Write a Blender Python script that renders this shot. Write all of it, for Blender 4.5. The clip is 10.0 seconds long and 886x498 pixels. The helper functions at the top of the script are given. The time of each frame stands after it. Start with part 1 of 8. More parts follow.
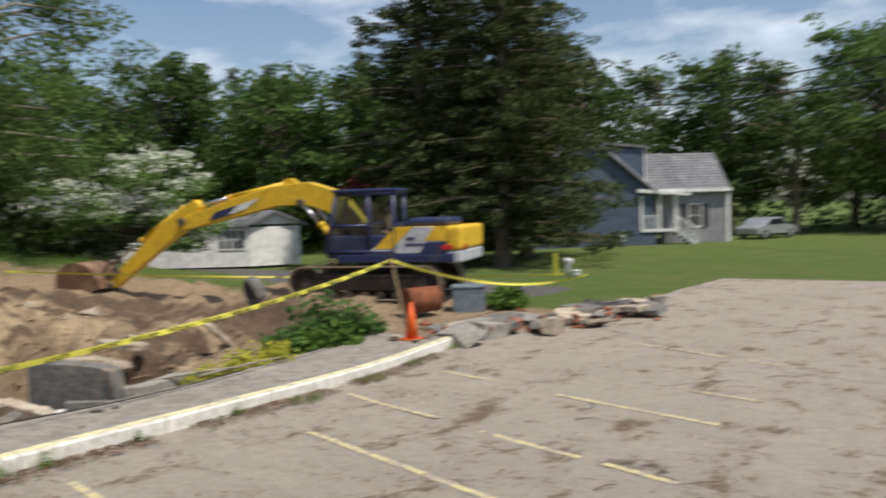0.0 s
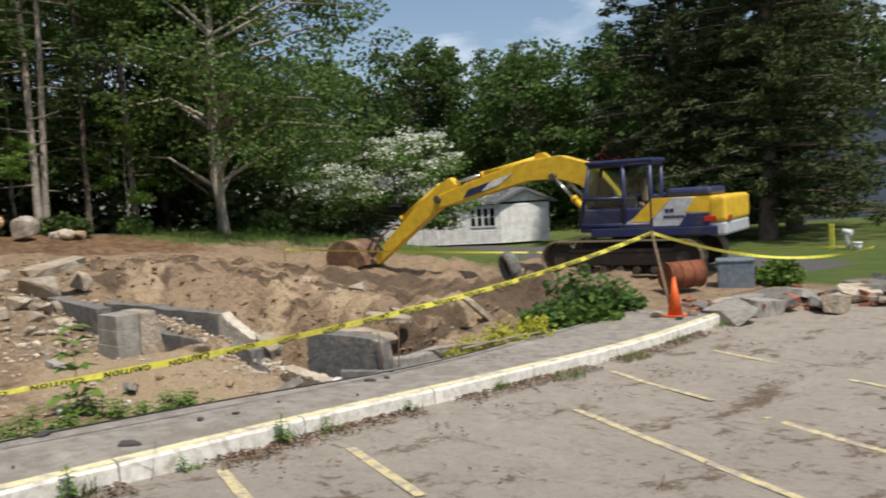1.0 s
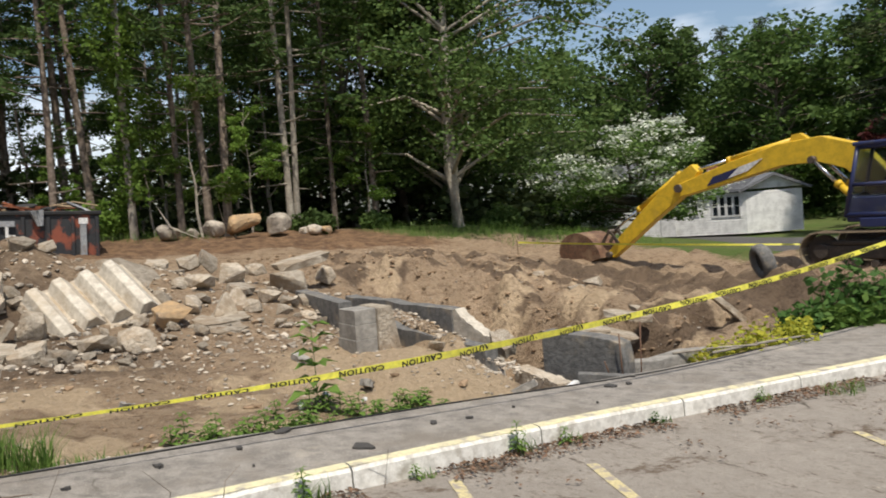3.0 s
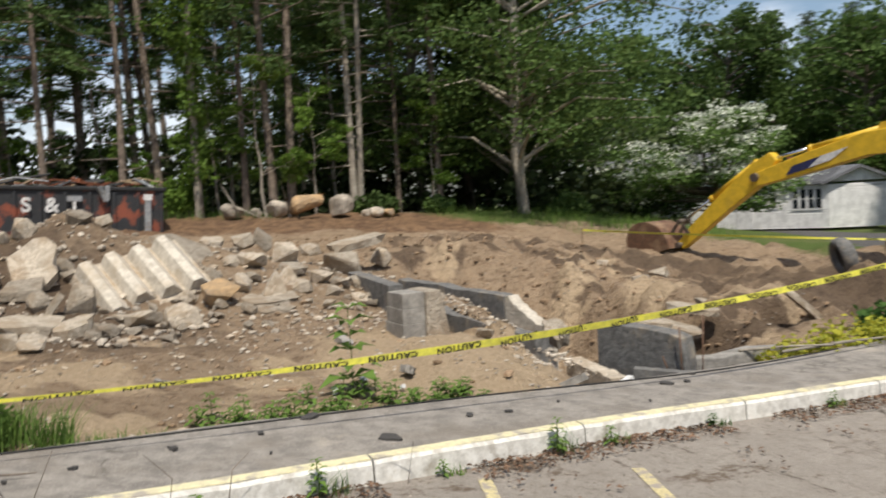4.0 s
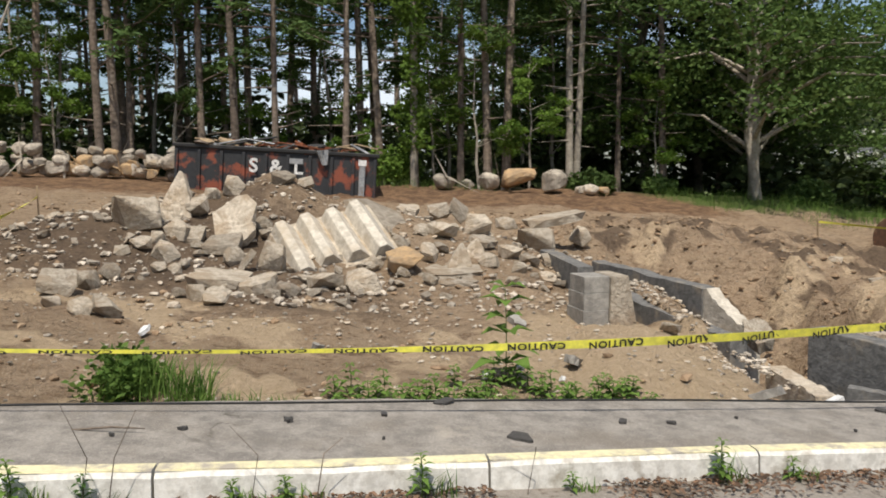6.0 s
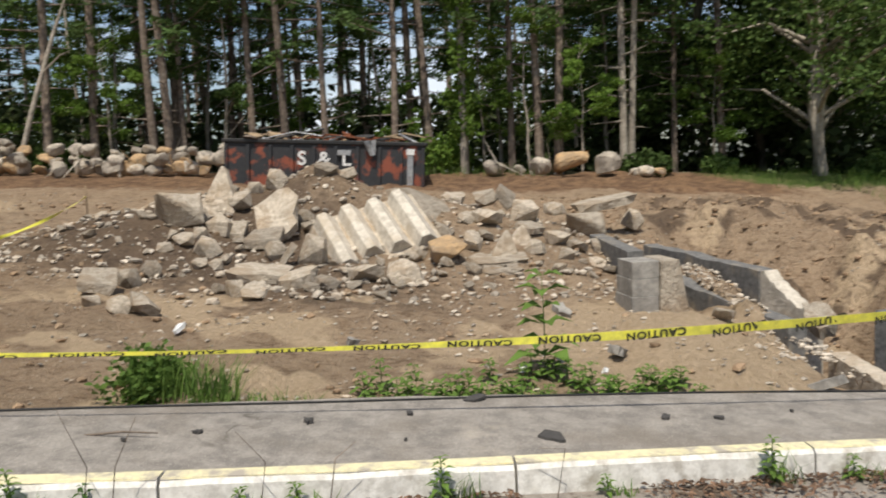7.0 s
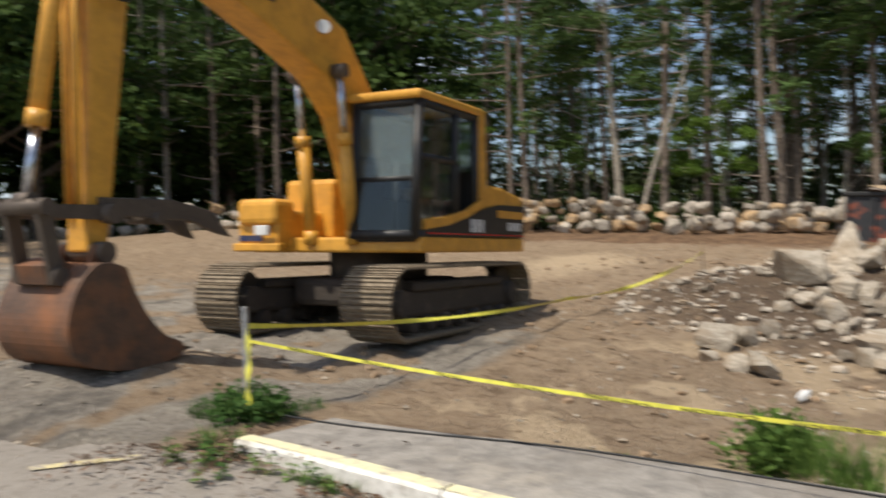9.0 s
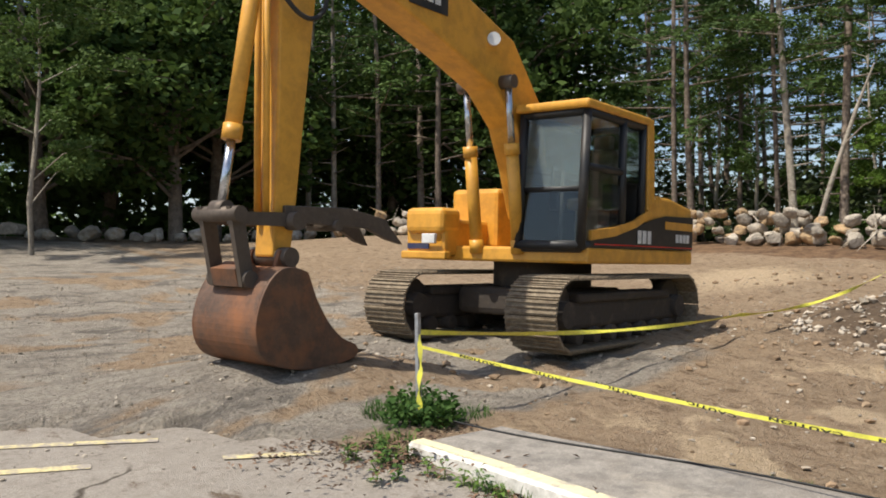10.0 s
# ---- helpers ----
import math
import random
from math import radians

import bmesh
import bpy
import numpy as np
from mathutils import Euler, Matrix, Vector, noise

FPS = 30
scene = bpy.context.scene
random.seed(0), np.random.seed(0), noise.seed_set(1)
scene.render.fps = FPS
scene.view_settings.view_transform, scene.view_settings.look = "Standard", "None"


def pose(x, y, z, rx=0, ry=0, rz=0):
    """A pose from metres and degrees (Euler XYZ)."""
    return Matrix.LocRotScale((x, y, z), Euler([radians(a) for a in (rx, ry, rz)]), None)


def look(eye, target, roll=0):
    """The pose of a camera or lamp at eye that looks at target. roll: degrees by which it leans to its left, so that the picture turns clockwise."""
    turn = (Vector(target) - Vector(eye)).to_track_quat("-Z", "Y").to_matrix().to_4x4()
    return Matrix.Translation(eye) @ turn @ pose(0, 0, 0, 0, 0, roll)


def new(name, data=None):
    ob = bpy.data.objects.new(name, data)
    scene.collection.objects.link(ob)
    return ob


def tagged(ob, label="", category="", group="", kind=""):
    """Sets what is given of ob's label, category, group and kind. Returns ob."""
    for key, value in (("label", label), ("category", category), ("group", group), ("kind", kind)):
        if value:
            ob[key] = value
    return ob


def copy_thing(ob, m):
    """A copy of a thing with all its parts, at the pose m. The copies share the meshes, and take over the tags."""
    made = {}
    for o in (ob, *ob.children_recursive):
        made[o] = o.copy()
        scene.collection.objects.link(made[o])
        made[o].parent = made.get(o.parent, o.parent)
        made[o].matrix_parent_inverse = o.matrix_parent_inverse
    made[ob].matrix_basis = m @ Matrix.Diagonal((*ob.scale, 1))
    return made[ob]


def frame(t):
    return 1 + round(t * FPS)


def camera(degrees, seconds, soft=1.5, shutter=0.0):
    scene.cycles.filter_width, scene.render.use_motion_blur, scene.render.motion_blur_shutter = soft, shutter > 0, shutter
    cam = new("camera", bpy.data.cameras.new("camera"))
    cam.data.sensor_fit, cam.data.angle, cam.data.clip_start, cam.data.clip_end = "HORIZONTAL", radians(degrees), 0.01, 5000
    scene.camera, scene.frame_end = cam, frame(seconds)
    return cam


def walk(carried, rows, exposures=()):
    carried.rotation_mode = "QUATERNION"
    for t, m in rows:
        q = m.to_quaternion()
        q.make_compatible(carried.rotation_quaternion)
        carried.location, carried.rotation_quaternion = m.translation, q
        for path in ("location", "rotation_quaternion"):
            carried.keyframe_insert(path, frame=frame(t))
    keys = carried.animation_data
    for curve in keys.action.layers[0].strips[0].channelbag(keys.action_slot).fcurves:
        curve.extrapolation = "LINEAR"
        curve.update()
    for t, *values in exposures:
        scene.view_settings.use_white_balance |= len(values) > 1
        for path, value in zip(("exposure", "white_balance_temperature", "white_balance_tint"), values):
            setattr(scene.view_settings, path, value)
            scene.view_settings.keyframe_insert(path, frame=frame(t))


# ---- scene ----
cam = camera(56.0, 10.0, soft=1.8, shutter=0.5)
PATH = [
    (0, (0.613, -0.129, 1.997), (-0.522, 1.800, 1.885), -1.6),
    (0.5, (0.421, 0.027, 1.941), (-1.056, 1.705, 1.796), -3.6),
    (1, (0.224, 0.043, 1.922), (-1.420, 1.558, 1.777), -3.4),
    (1.5, (-0.007, -0.007, 1.915), (-1.742, 1.401, 1.760), -5),
    (2, (-0.134, 0.088, 1.886), (-1.948, 1.391, 1.708), -4.1),
    (2.5, (-0.224, 0.287, 1.926), (-2.137, 1.445, 1.793), -3.4),
    (2.7, (-0.253, 0.310, 1.934), (-2.212, 1.390, 1.803), -3.9),
    (3.8, (-0.597, 0.698, 1.860), (-2.641, 1.608, 1.740), -4.4),
    (4, (-0.664, 0.806, 1.830), (-2.738, 1.640, 1.684), -3.4),
    (4.5, (-0.808, 0.996, 1.828), (-2.937, 1.667, 1.640), -1.9),
    (5, (-1.044, 1.081, 1.803), (-3.209, 1.630, 1.620), -2),
    (5.5, (-1.118, 1.322, 1.784), (-3.317, 1.705, 1.608), -1.2),
    (5.7, (-1.151, 1.441, 1.766), (-3.363, 1.748, 1.588), -0.6),
    (7, (-1.536, 1.860, 1.719), (-3.764, 1.940, 1.506), -2.6),
    (7.5, (-1.600, 1.997, 1.760), (-3.815, 1.753, 1.533), -1.2),
    (8, (-1.763, 1.932, 1.730), (-3.913, 1.315, 1.615), -1.1),
    (8.5, (-1.833, 1.764, 1.726), (-3.840, 0.772, 1.662), -2.1),
    (9, (-1.833, 1.542, 1.687), (-3.611, 0.178, 1.696), -2.1),
    (9.5, (-1.702, 1.453, 1.706), (-3.249, -0.167, 1.764), -0.7),
    (10, (-1.706, 1.468, 1.716), (-3.204, -0.197, 1.756), -0.8),
]
walk(cam, [(t, look(eye, target, roll)) for t, eye, target, roll in PATH], [(0.0, 0.0), (7.5, 0.0), (9.0, 0.12), (9.5, 0.2), (10.0, 0.3)])


# ---- light ----
SUN_ELEV, SUN_AZ = 63.0, 100.0
sun_dir = Vector((math.sin(radians(SUN_AZ)) * math.cos(radians(SUN_ELEV)), math.cos(radians(SUN_AZ)) * math.cos(radians(SUN_ELEV)), math.sin(radians(SUN_ELEV))))
sun_data = bpy.data.lights.new("sun", "SUN")
sun_data.energy, sun_data.angle, sun_data.color = 4.6, radians(0.6), (1.0, 0.93, 0.82)
new("sun", sun_data).matrix_world = look(sun_dir * 100, (0, 0, 0))

world = bpy.data.worlds.new("sky")
scene.world = world
world.use_nodes = True
wt = world.node_tree
wt.nodes.clear()
sky = wt.nodes.new("ShaderNodeTexSky")
sky.sky_type, sky.sun_disc = "NISHITA", False
sky.sun_elevation, sky.sun_rotation = radians(SUN_ELEV), radians(SUN_AZ)
sky.dust_density, sky.air_density = 1.5, 1.0
wco = wt.nodes.new("ShaderNodeTexCoord")
wmap = wt.nodes.new("ShaderNodeMapping")
wmap.inputs["Scale"].default_value = (1.6, 1.6, 5.0)
cloud = wt.nodes.new("ShaderNodeTexNoise")
cloud.inputs["Scale"].default_value, cloud.inputs["Detail"].default_value, cloud.inputs["Roughness"].default_value = 1.7, 9.0, 0.55
cramp = wt.nodes.new("ShaderNodeValToRGB")
cramp.color_ramp.elements[0].position, cramp.color_ramp.elements[1].position = 0.51, 0.75
cmix = wt.nodes.new("ShaderNodeMixRGB")
cmix.inputs["Color2"].default_value = (9.5, 9.9, 10.6, 1)
wbg = wt.nodes.new("ShaderNodeBackground")
wbg.inputs["Strength"].default_value = 0.12
wout = wt.nodes.new("ShaderNodeOutputWorld")
wt.links.new(wco.outputs["Generated"], wmap.inputs["Vector"])
wt.links.new(wmap.outputs["Vector"], cloud.inputs["Vector"])
wt.links.new(cloud.outputs["Fac"], cramp.inputs["Fac"])
wt.links.new(cramp.outputs["Color"], cmix.inputs["Fac"])
wt.links.new(sky.outputs["Color"], cmix.inputs["Color1"])
wt.links.new(cmix.outputs["Color"], wbg.inputs["Color"])
wt.links.new(wbg.outputs["Background"], wout.inputs["Surface"])


# ---- materials ----
def node(nt, kind, **props):
    n = nt.nodes.new("ShaderNode" + kind)
    for key, value in props.items():
        n.inputs[key.replace("_", " ")].default_value = value
    return n


def noise_fac(nt, scale, detail=6.0, rough=0.6, lo=0.35, hi=0.65, space="Object", stretch=None):
    co = node(nt, "TexCoord")
    tex = node(nt, "TexNoise", Scale=scale, Detail=detail, Roughness=rough)
    if stretch:
        mp = node(nt, "Mapping", Scale=stretch)
        nt.links.new(co.outputs[space], mp.inputs["Vector"])
        nt.links.new(mp.outputs["Vector"], tex.inputs["Vector"])
    else:
        nt.links.new(co.outputs[space], tex.inputs["Vector"])
    ramp = node(nt, "ValToRGB")
    ramp.color_ramp.elements[0].position, ramp.color_ramp.elements[1].position = lo, hi
    nt.links.new(tex.outputs["Fac"], ramp.inputs["Fac"])
    return ramp.outputs["Color"]


def mixed(nt, fac, a, b):
    m = node(nt, "MixRGB")
    for socket, value in ((m.inputs["Fac"], fac), (m.inputs["Color1"], a), (m.inputs["Color2"], b)):
        if isinstance(value, (int, float)):
            socket.default_value = value
        elif isinstance(value, tuple):
            socket.default_value = (*value, 1)
        else:
            nt.links.new(value, socket)
    return m.outputs["Color"]


def start(name, rough=0.8, metal=0.0, spec=0.4):
    m = bpy.data.materials.new(name)
    m.use_nodes = True
    nt = m.node_tree
    b = nt.nodes["Principled BSDF"]
    b.inputs["Roughness"].default_value, b.inputs["Metallic"].default_value = rough, metal
    b.inputs["Specular IOR Level"].default_value = spec
    return m, nt, b


def bumped(nt, b, fac, strength=0.5, distance=0.02):
    bp = node(nt, "Bump", Strength=strength, Distance=distance)
    nt.links.new(fac, bp.inputs["Height"])
    nt.links.new(bp.outputs["Normal"], b.inputs["Normal"])


def surface(name, base, worn, dirt=None, fine=40.0, broad=2.5, rough=0.85, metal=0.0, bump=0.3, dist=0.01, vary=0.0, spec=0.4, space="Object", dirt_at=(0.55, 0.75)):
    """Base colour with fine grain towards worn, broad stains of dirt, and fine relief."""
    m, nt, b = start(name, rough, metal, spec)
    grain = noise_fac(nt, fine, 5.0, 0.65, 0.35, 0.7, space)
    col = mixed(nt, grain, base, worn)
    mid = noise_fac(nt, broad * 3.7, 6.0, 0.7, 0.42, 0.62, space)
    col = mixed(nt, mid, col, tuple(0.78 * c for c in worn))
    if dirt:
        stain = noise_fac(nt, broad, 7.0, 0.65, dirt_at[0], dirt_at[1], space)
        col = mixed(nt, stain, col, dirt)
    if vary:
        info = node(nt, "ObjectInfo")
        hsv = node(nt, "HueSaturation")
        mr = node(nt, "MapRange")
        mr.inputs["To Min"].default_value, mr.inputs["To Max"].default_value = 1 - vary, 1 + vary
        nt.links.new(info.outputs["Random"], mr.inputs["Value"])
        nt.links.new(mr.outputs["Result"], hsv.inputs["Value"])
        nt.links.new(col, hsv.inputs["Color"])
        col = hsv.outputs["Color"]
    nt.links.new(col, b.inputs["Base Color"])
    if bump:
        bumped(nt, b, grain, bump, dist)
    return m


def island_surface(name, base, worn, dirt, fine=12.0, rough=0.9, bump=0.4, dist=0.02, spread=0.25):
    """Like surface, with each loose piece of the mesh a little lighter or darker."""
    m, nt, b = start(name, rough, 0.0, 0.3)
    grain = noise_fac(nt, fine, 6.0, 0.65, 0.3, 0.7)
    col = mixed(nt, grain, base, worn)
    geo = node(nt, "NewGeometry")
    hsv = node(nt, "HueSaturation")
    mr = node(nt, "MapRange")
    mr.inputs["To Min"].default_value, mr.inputs["To Max"].default_value = 1 - spread, 1 + spread
    nt.links.new(geo.outputs["Random Per Island"], mr.inputs["Value"])
    nt.links.new(mr.outputs["Result"], hsv.inputs["Value"])
    stain = noise_fac(nt, 1.7, 6.0, 0.6, 0.5, 0.72)
    nt.links.new(mixed(nt, stain, col, dirt), hsv.inputs["Color"])
    nt.links.new(hsv.outputs["Color"], b.inputs["Base Color"])
    bumped(nt, b, grain, bump, dist)
    return m


def leaf_material(name, a, b_, spread=0.35, through_light=0.35):
    m, nt, b = start(name, 0.68, 0.0, 0.18)
    geo = node(nt, "NewGeometry")
    info = node(nt, "ObjectInfo")
    col = mixed(nt, geo.outputs["Random Per Island"], a, b_)
    hsv = node(nt, "HueSaturation")
    mr = node(nt, "MapRange")
    mr.inputs["To Min"].default_value, mr.inputs["To Max"].default_value = 1 - spread, 1 + spread
    nt.links.new(info.outputs["Random"], mr.inputs["Value"])
    nt.links.new(mr.outputs["Result"], hsv.inputs["Value"])
    nt.links.new(col, hsv.inputs["Color"])
    nt.links.new(hsv.outputs["Color"], b.inputs["Base Color"])
    tr = node(nt, "BsdfTranslucent")
    nt.links.new(hsv.outputs["Color"], tr.inputs["Color"])
    mx = node(nt, "MixShader")
    mx.inputs["Fac"].default_value = through_light
    out = nt.nodes["Material Output"]
    nt.links.new(b.outputs["BSDF"], mx.inputs[1])
    nt.links.new(tr.outputs["BSDF"], mx.inputs[2])
    nt.links.new(mx.outputs["Shader"], out.inputs["Surface"])
    return m


M = {}
M["concrete"] = surface("concrete", (0.36, 0.34, 0.30), (0.26, 0.245, 0.22), (0.15, 0.12, 0.09), 30, 1.6, 0.92, bump=0.5, dist=0.012)
M["old_concrete"] = surface("old_concrete", (0.20, 0.195, 0.183), (0.135, 0.132, 0.125), (0.34, 0.285, 0.21), 18, 2.6, 0.95, bump=0.5, dist=0.012)
M["rubble"] = surface("rubble", (0.575, 0.505, 0.405), (0.44, 0.375, 0.29), (0.36, 0.265, 0.17), 14, 1.7, 0.95, bump=0.8, dist=0.03, vary=0.30, dirt_at=(0.47, 0.72))
M["pale_concrete"] = surface("pale_concrete", (0.62, 0.57, 0.48), (0.52, 0.465, 0.38), (0.44, 0.36, 0.26), 16, 2.2, 0.95, bump=0.6, dist=0.015, dirt_at=(0.52, 0.74))
M["rubble_bits"] = island_surface("rubble_bits", (0.50, 0.44, 0.36), (0.37, 0.32, 0.255), (0.28, 0.20, 0.12), spread=0.4)
M["boulder"] = surface("boulder", (0.53, 0.465, 0.375), (0.37, 0.325, 0.265), (0.46, 0.33, 0.19), 8, 0.9, 0.95, bump=0.7, dist=0.04, vary=0.3)
M["boulder_tan"] = surface("boulder_tan", (0.55, 0.36, 0.18), (0.42, 0.30, 0.18), (0.30, 0.26, 0.22), 8, 0.9, 0.95, bump=0.7, dist=0.04)
M["stone_bits"] = island_surface("stone_bits", (0.42, 0.37, 0.30), (0.28, 0.24, 0.19), (0.24, 0.17, 0.10), 20, spread=0.45)
M["ground_clod"] = island_surface("ground_clod", (0.31, 0.215, 0.132), (0.22, 0.15, 0.092), (0.36, 0.26, 0.165), 18, spread=0.25)
M["brick"] = surface("brick", (0.36, 0.13, 0.07), (0.26, 0.10, 0.06), (0.30, 0.24, 0.19), 30, 3, 0.92, vary=0.25)
M["white_paint"] = surface("white_paint", (0.78, 0.76, 0.70), (0.66, 0.63, 0.56), (0.34, 0.30, 0.24), 22, 2.6, 0.75, bump=0.35, dist=0.006, dirt_at=(0.60, 0.70))
M["stall_paint"] = surface("stall_paint", (0.64, 0.55, 0.28), (0.54, 0.46, 0.26), (0.32, 0.28, 0.235), 34, 9.0, 0.95, bump=0.2, dist=0.003, dirt_at=(0.46, 0.56))
M["yellow_paint"] = surface("yellow_paint", (0.74, 0.66, 0.38), (0.72, 0.66, 0.44), (0.38, 0.34, 0.28), 26, 5.0, 0.8, bump=0.2, dist=0.004, dirt_at=(0.5, 0.62))
M["bark"] = surface("bark", (0.29, 0.23, 0.18), (0.17, 0.135, 0.105), (0.30, 0.28, 0.24), 9, 1.1, 0.95, bump=0.8, dist=0.03, vary=0.3)
M["bark_pale"] = surface("bark_pale", (0.40, 0.36, 0.29), (0.28, 0.245, 0.20), (0.22, 0.21, 0.16), 8, 1.2, 0.95, bump=0.6, dist=0.02, vary=0.2)
M["leaf"] = leaf_material("leaf", (0.064, 0.118, 0.029), (0.124, 0.186, 0.051))
# Shaded copy of the leaf green, for trees that stand in shade.
M["leaf_shaded"] = leaf_material("leaf_shaded", (0.042, 0.080, 0.019), (0.085, 0.135, 0.033))
M["leaf_bright"] = leaf_material("leaf_bright", (0.10, 0.185, 0.028), (0.175, 0.27, 0.05), 0.25)
M["needle"] = leaf_material("needle", (0.050, 0.094, 0.027), (0.105, 0.165, 0.048), 0.3, 0.25)
# Dark evergreen needles; the same colour carries the shade deep in the wood.
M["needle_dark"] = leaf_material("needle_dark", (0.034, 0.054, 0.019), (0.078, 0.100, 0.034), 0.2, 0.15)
M["blossom"] = leaf_material("blossom", (0.80, 0.80, 0.74), (0.62, 0.68, 0.52), 0.05)
M["weed"] = leaf_material("weed", (0.085, 0.165, 0.032), (0.165, 0.255, 0.055), 0.2)
M["weed_dark"] = leaf_material("weed_dark", (0.045, 0.105, 0.024), (0.085, 0.155, 0.038), 0.2)
M["weed_yellow"] = leaf_material("weed_yellow", (0.50, 0.46, 0.05), (0.34, 0.38, 0.06), 0.15)
M["red_leaf"] = leaf_material("red_leaf", (0.06, 0.018, 0.018), (0.12, 0.03, 0.025), 0.15)
M["dry"] = leaf_material("dry", (0.30, 0.20, 0.15), (0.20, 0.13, 0.10), 0.2, 0.15)
M["litter"] = island_surface("litter", (0.19, 0.115, 0.07), (0.12, 0.075, 0.05), (0.09, 0.065, 0.045), 30, spread=0.6)
M["yellow_steel"] = surface("yellow_steel", (0.70, 0.345, 0.042), (0.66, 0.325, 0.042), (0.40, 0.20, 0.05), 9, 1.1, 0.42, bump=0.05, dist=0.004, dirt_at=(0.60, 0.9), spec=0.5)
M["yellow_machine"] = surface("yellow_machine", (0.74, 0.48, 0.03), (0.70, 0.45, 0.03), (0.42, 0.28, 0.06), 14, 1.1, 0.45, bump=0.08, dist=0.004, dirt_at=(0.58, 0.8), spec=0.5)
M["navy"] = surface("navy", (0.016, 0.024, 0.085), (0.026, 0.034, 0.10), (0.07, 0.065, 0.06), 14, 2.4, 0.4, bump=0.06, dist=0.004, spec=0.5)
M["silver"] = surface("silver", (0.55, 0.57, 0.60), (0.46, 0.48, 0.51), (0.30, 0.28, 0.25), 14, 2.2, 0.45, bump=0.05, dist=0.004)
M["black_paint"] = surface("black_paint", (0.014, 0.014, 0.015), (0.022, 0.022, 0.022), (0.06, 0.05, 0.04), 18, 2.0, 0.5, bump=0.1, dist=0.004)
M["rubber"] = surface("rubber", (0.018, 0.018, 0.019), (0.03, 0.03, 0.03), (0.09, 0.075, 0.055), 18, 2.0, 0.8, bump=0.1, dist=0.004)
M["track_steel"] = surface("track_steel", (0.30, 0.245, 0.17), (0.22, 0.17, 0.115), (0.13, 0.09, 0.06), 26, 3.5, 0.75, 0.25, bump=0.4, dist=0.006)
M["track_dark"] = surface("track_dark", (0.045, 0.038, 0.032), (0.07, 0.055, 0.042), (0.13, 0.10, 0.07), 20, 2.5, 0.85, bump=0.4, dist=0.008)
M["bucket_steel"] = surface("bucket_steel", (0.17, 0.095, 0.06), (0.12, 0.08, 0.06), (0.28, 0.12, 0.055), 12, 1.8, 0.62, 0.35, bump=0.25, dist=0.006, dirt_at=(0.45, 0.65))
M["rust"] = surface("rust", (0.30, 0.10, 0.045), (0.20, 0.075, 0.04), (0.10, 0.055, 0.04), 16, 2.2, 0.85, 0.2, bump=0.3, dist=0.006)
M["bucket_brown"] = surface("bucket_brown", (0.20, 0.105, 0.06), (0.13, 0.075, 0.05), (0.30, 0.20, 0.12), 12, 1.8, 0.7, 0.2, bump=0.25, dist=0.006, dirt_at=(0.5, 0.7))
M["chrome"] = surface("chrome", (0.62, 0.64, 0.68), (0.5, 0.52, 0.56), None, 20, 2, 0.22, 0.9, bump=0.0)
M["pin_steel"] = surface("pin_steel", (0.10, 0.08, 0.065), (0.15, 0.12, 0.095), (0.05, 0.04, 0.035), 20, 2, 0.6, 0.5, bump=0.2, dist=0.004)
M["seat"] = surface("seat", (0.30, 0.22, 0.16), (0.24, 0.17, 0.12), None, 30, 2, 0.85)
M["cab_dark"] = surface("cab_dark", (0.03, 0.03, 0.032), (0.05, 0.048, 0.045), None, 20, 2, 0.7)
M["dumpster"] = surface("dumpster", (0.022, 0.024, 0.028), (0.04, 0.042, 0.045), (0.24, 0.07, 0.04), 10, 1.9, 0.65, 0.1, bump=0.25, dist=0.006, dirt_at=(0.52, 0.60))
M["letter_white"] = surface("letter_white", (0.78, 0.78, 0.76), (0.66, 0.66, 0.64), (0.3, 0.28, 0.26), 20, 4, 0.7)
M["cone_orange"] = surface("cone_orange", (0.80, 0.13, 0.015), (0.72, 0.11, 0.015), (0.40, 0.12, 0.04), 20, 5, 0.5, bump=0.05)
M["tape"] = surface("tape", (0.80, 0.74, 0.075), (0.70, 0.66, 0.11), None, 20, 3, 0.45, bump=0.05)
M["ink"] = surface("ink", (0.02, 0.02, 0.015), (0.03, 0.03, 0.02), None, 20, 3, 0.6, bump=0.0)
M["wood"] = surface("wood", (0.42, 0.31, 0.19), (0.32, 0.23, 0.14), (0.2, 0.15, 0.1), 18, 3, 0.85)
M["galvanised"] = surface("galvanised", (0.45, 0.46, 0.46), (0.34, 0.35, 0.36), (0.26, 0.20, 0.14), 20, 4, 0.5, 0.5, bump=0.1)
M["cable"] = surface("cable", (0.012, 0.012, 0.013), (0.02, 0.02, 0.02), None, 20, 3, 0.6, bump=0.0)
M["asphalt_bits"] = surface("asphalt_bits", (0.05, 0.048, 0.046), (0.08, 0.075, 0.07), None, 40, 3, 0.95, bump=0.5)
M["siding_white"] = surface("siding_white", (0.86, 0.86, 0.84), (0.82, 0.82, 0.80), (0.60, 0.60, 0.57), 6, 0.7, 0.7, bump=0.05)
# Blue paint made darker: the gable wall's shade is put into this colour.
M["siding_blue_shaded"] = surface("siding_blue_shaded", (0.085, 0.11, 0.16), (0.07, 0.095, 0.14), (0.10, 0.125, 0.165), 6, 0.7, 0.75, bump=0.05)
M["siding_grey"] = surface("siding_grey", (0.27, 0.27, 0.285), (0.23, 0.23, 0.245), (0.30, 0.30, 0.31), 6, 0.7, 0.75, bump=0.05)
M["siding_green"] = surface("siding_green", (0.10, 0.13, 0.125), (0.085, 0.11, 0.105), None, 6, 0.7, 0.75, bump=0.05)
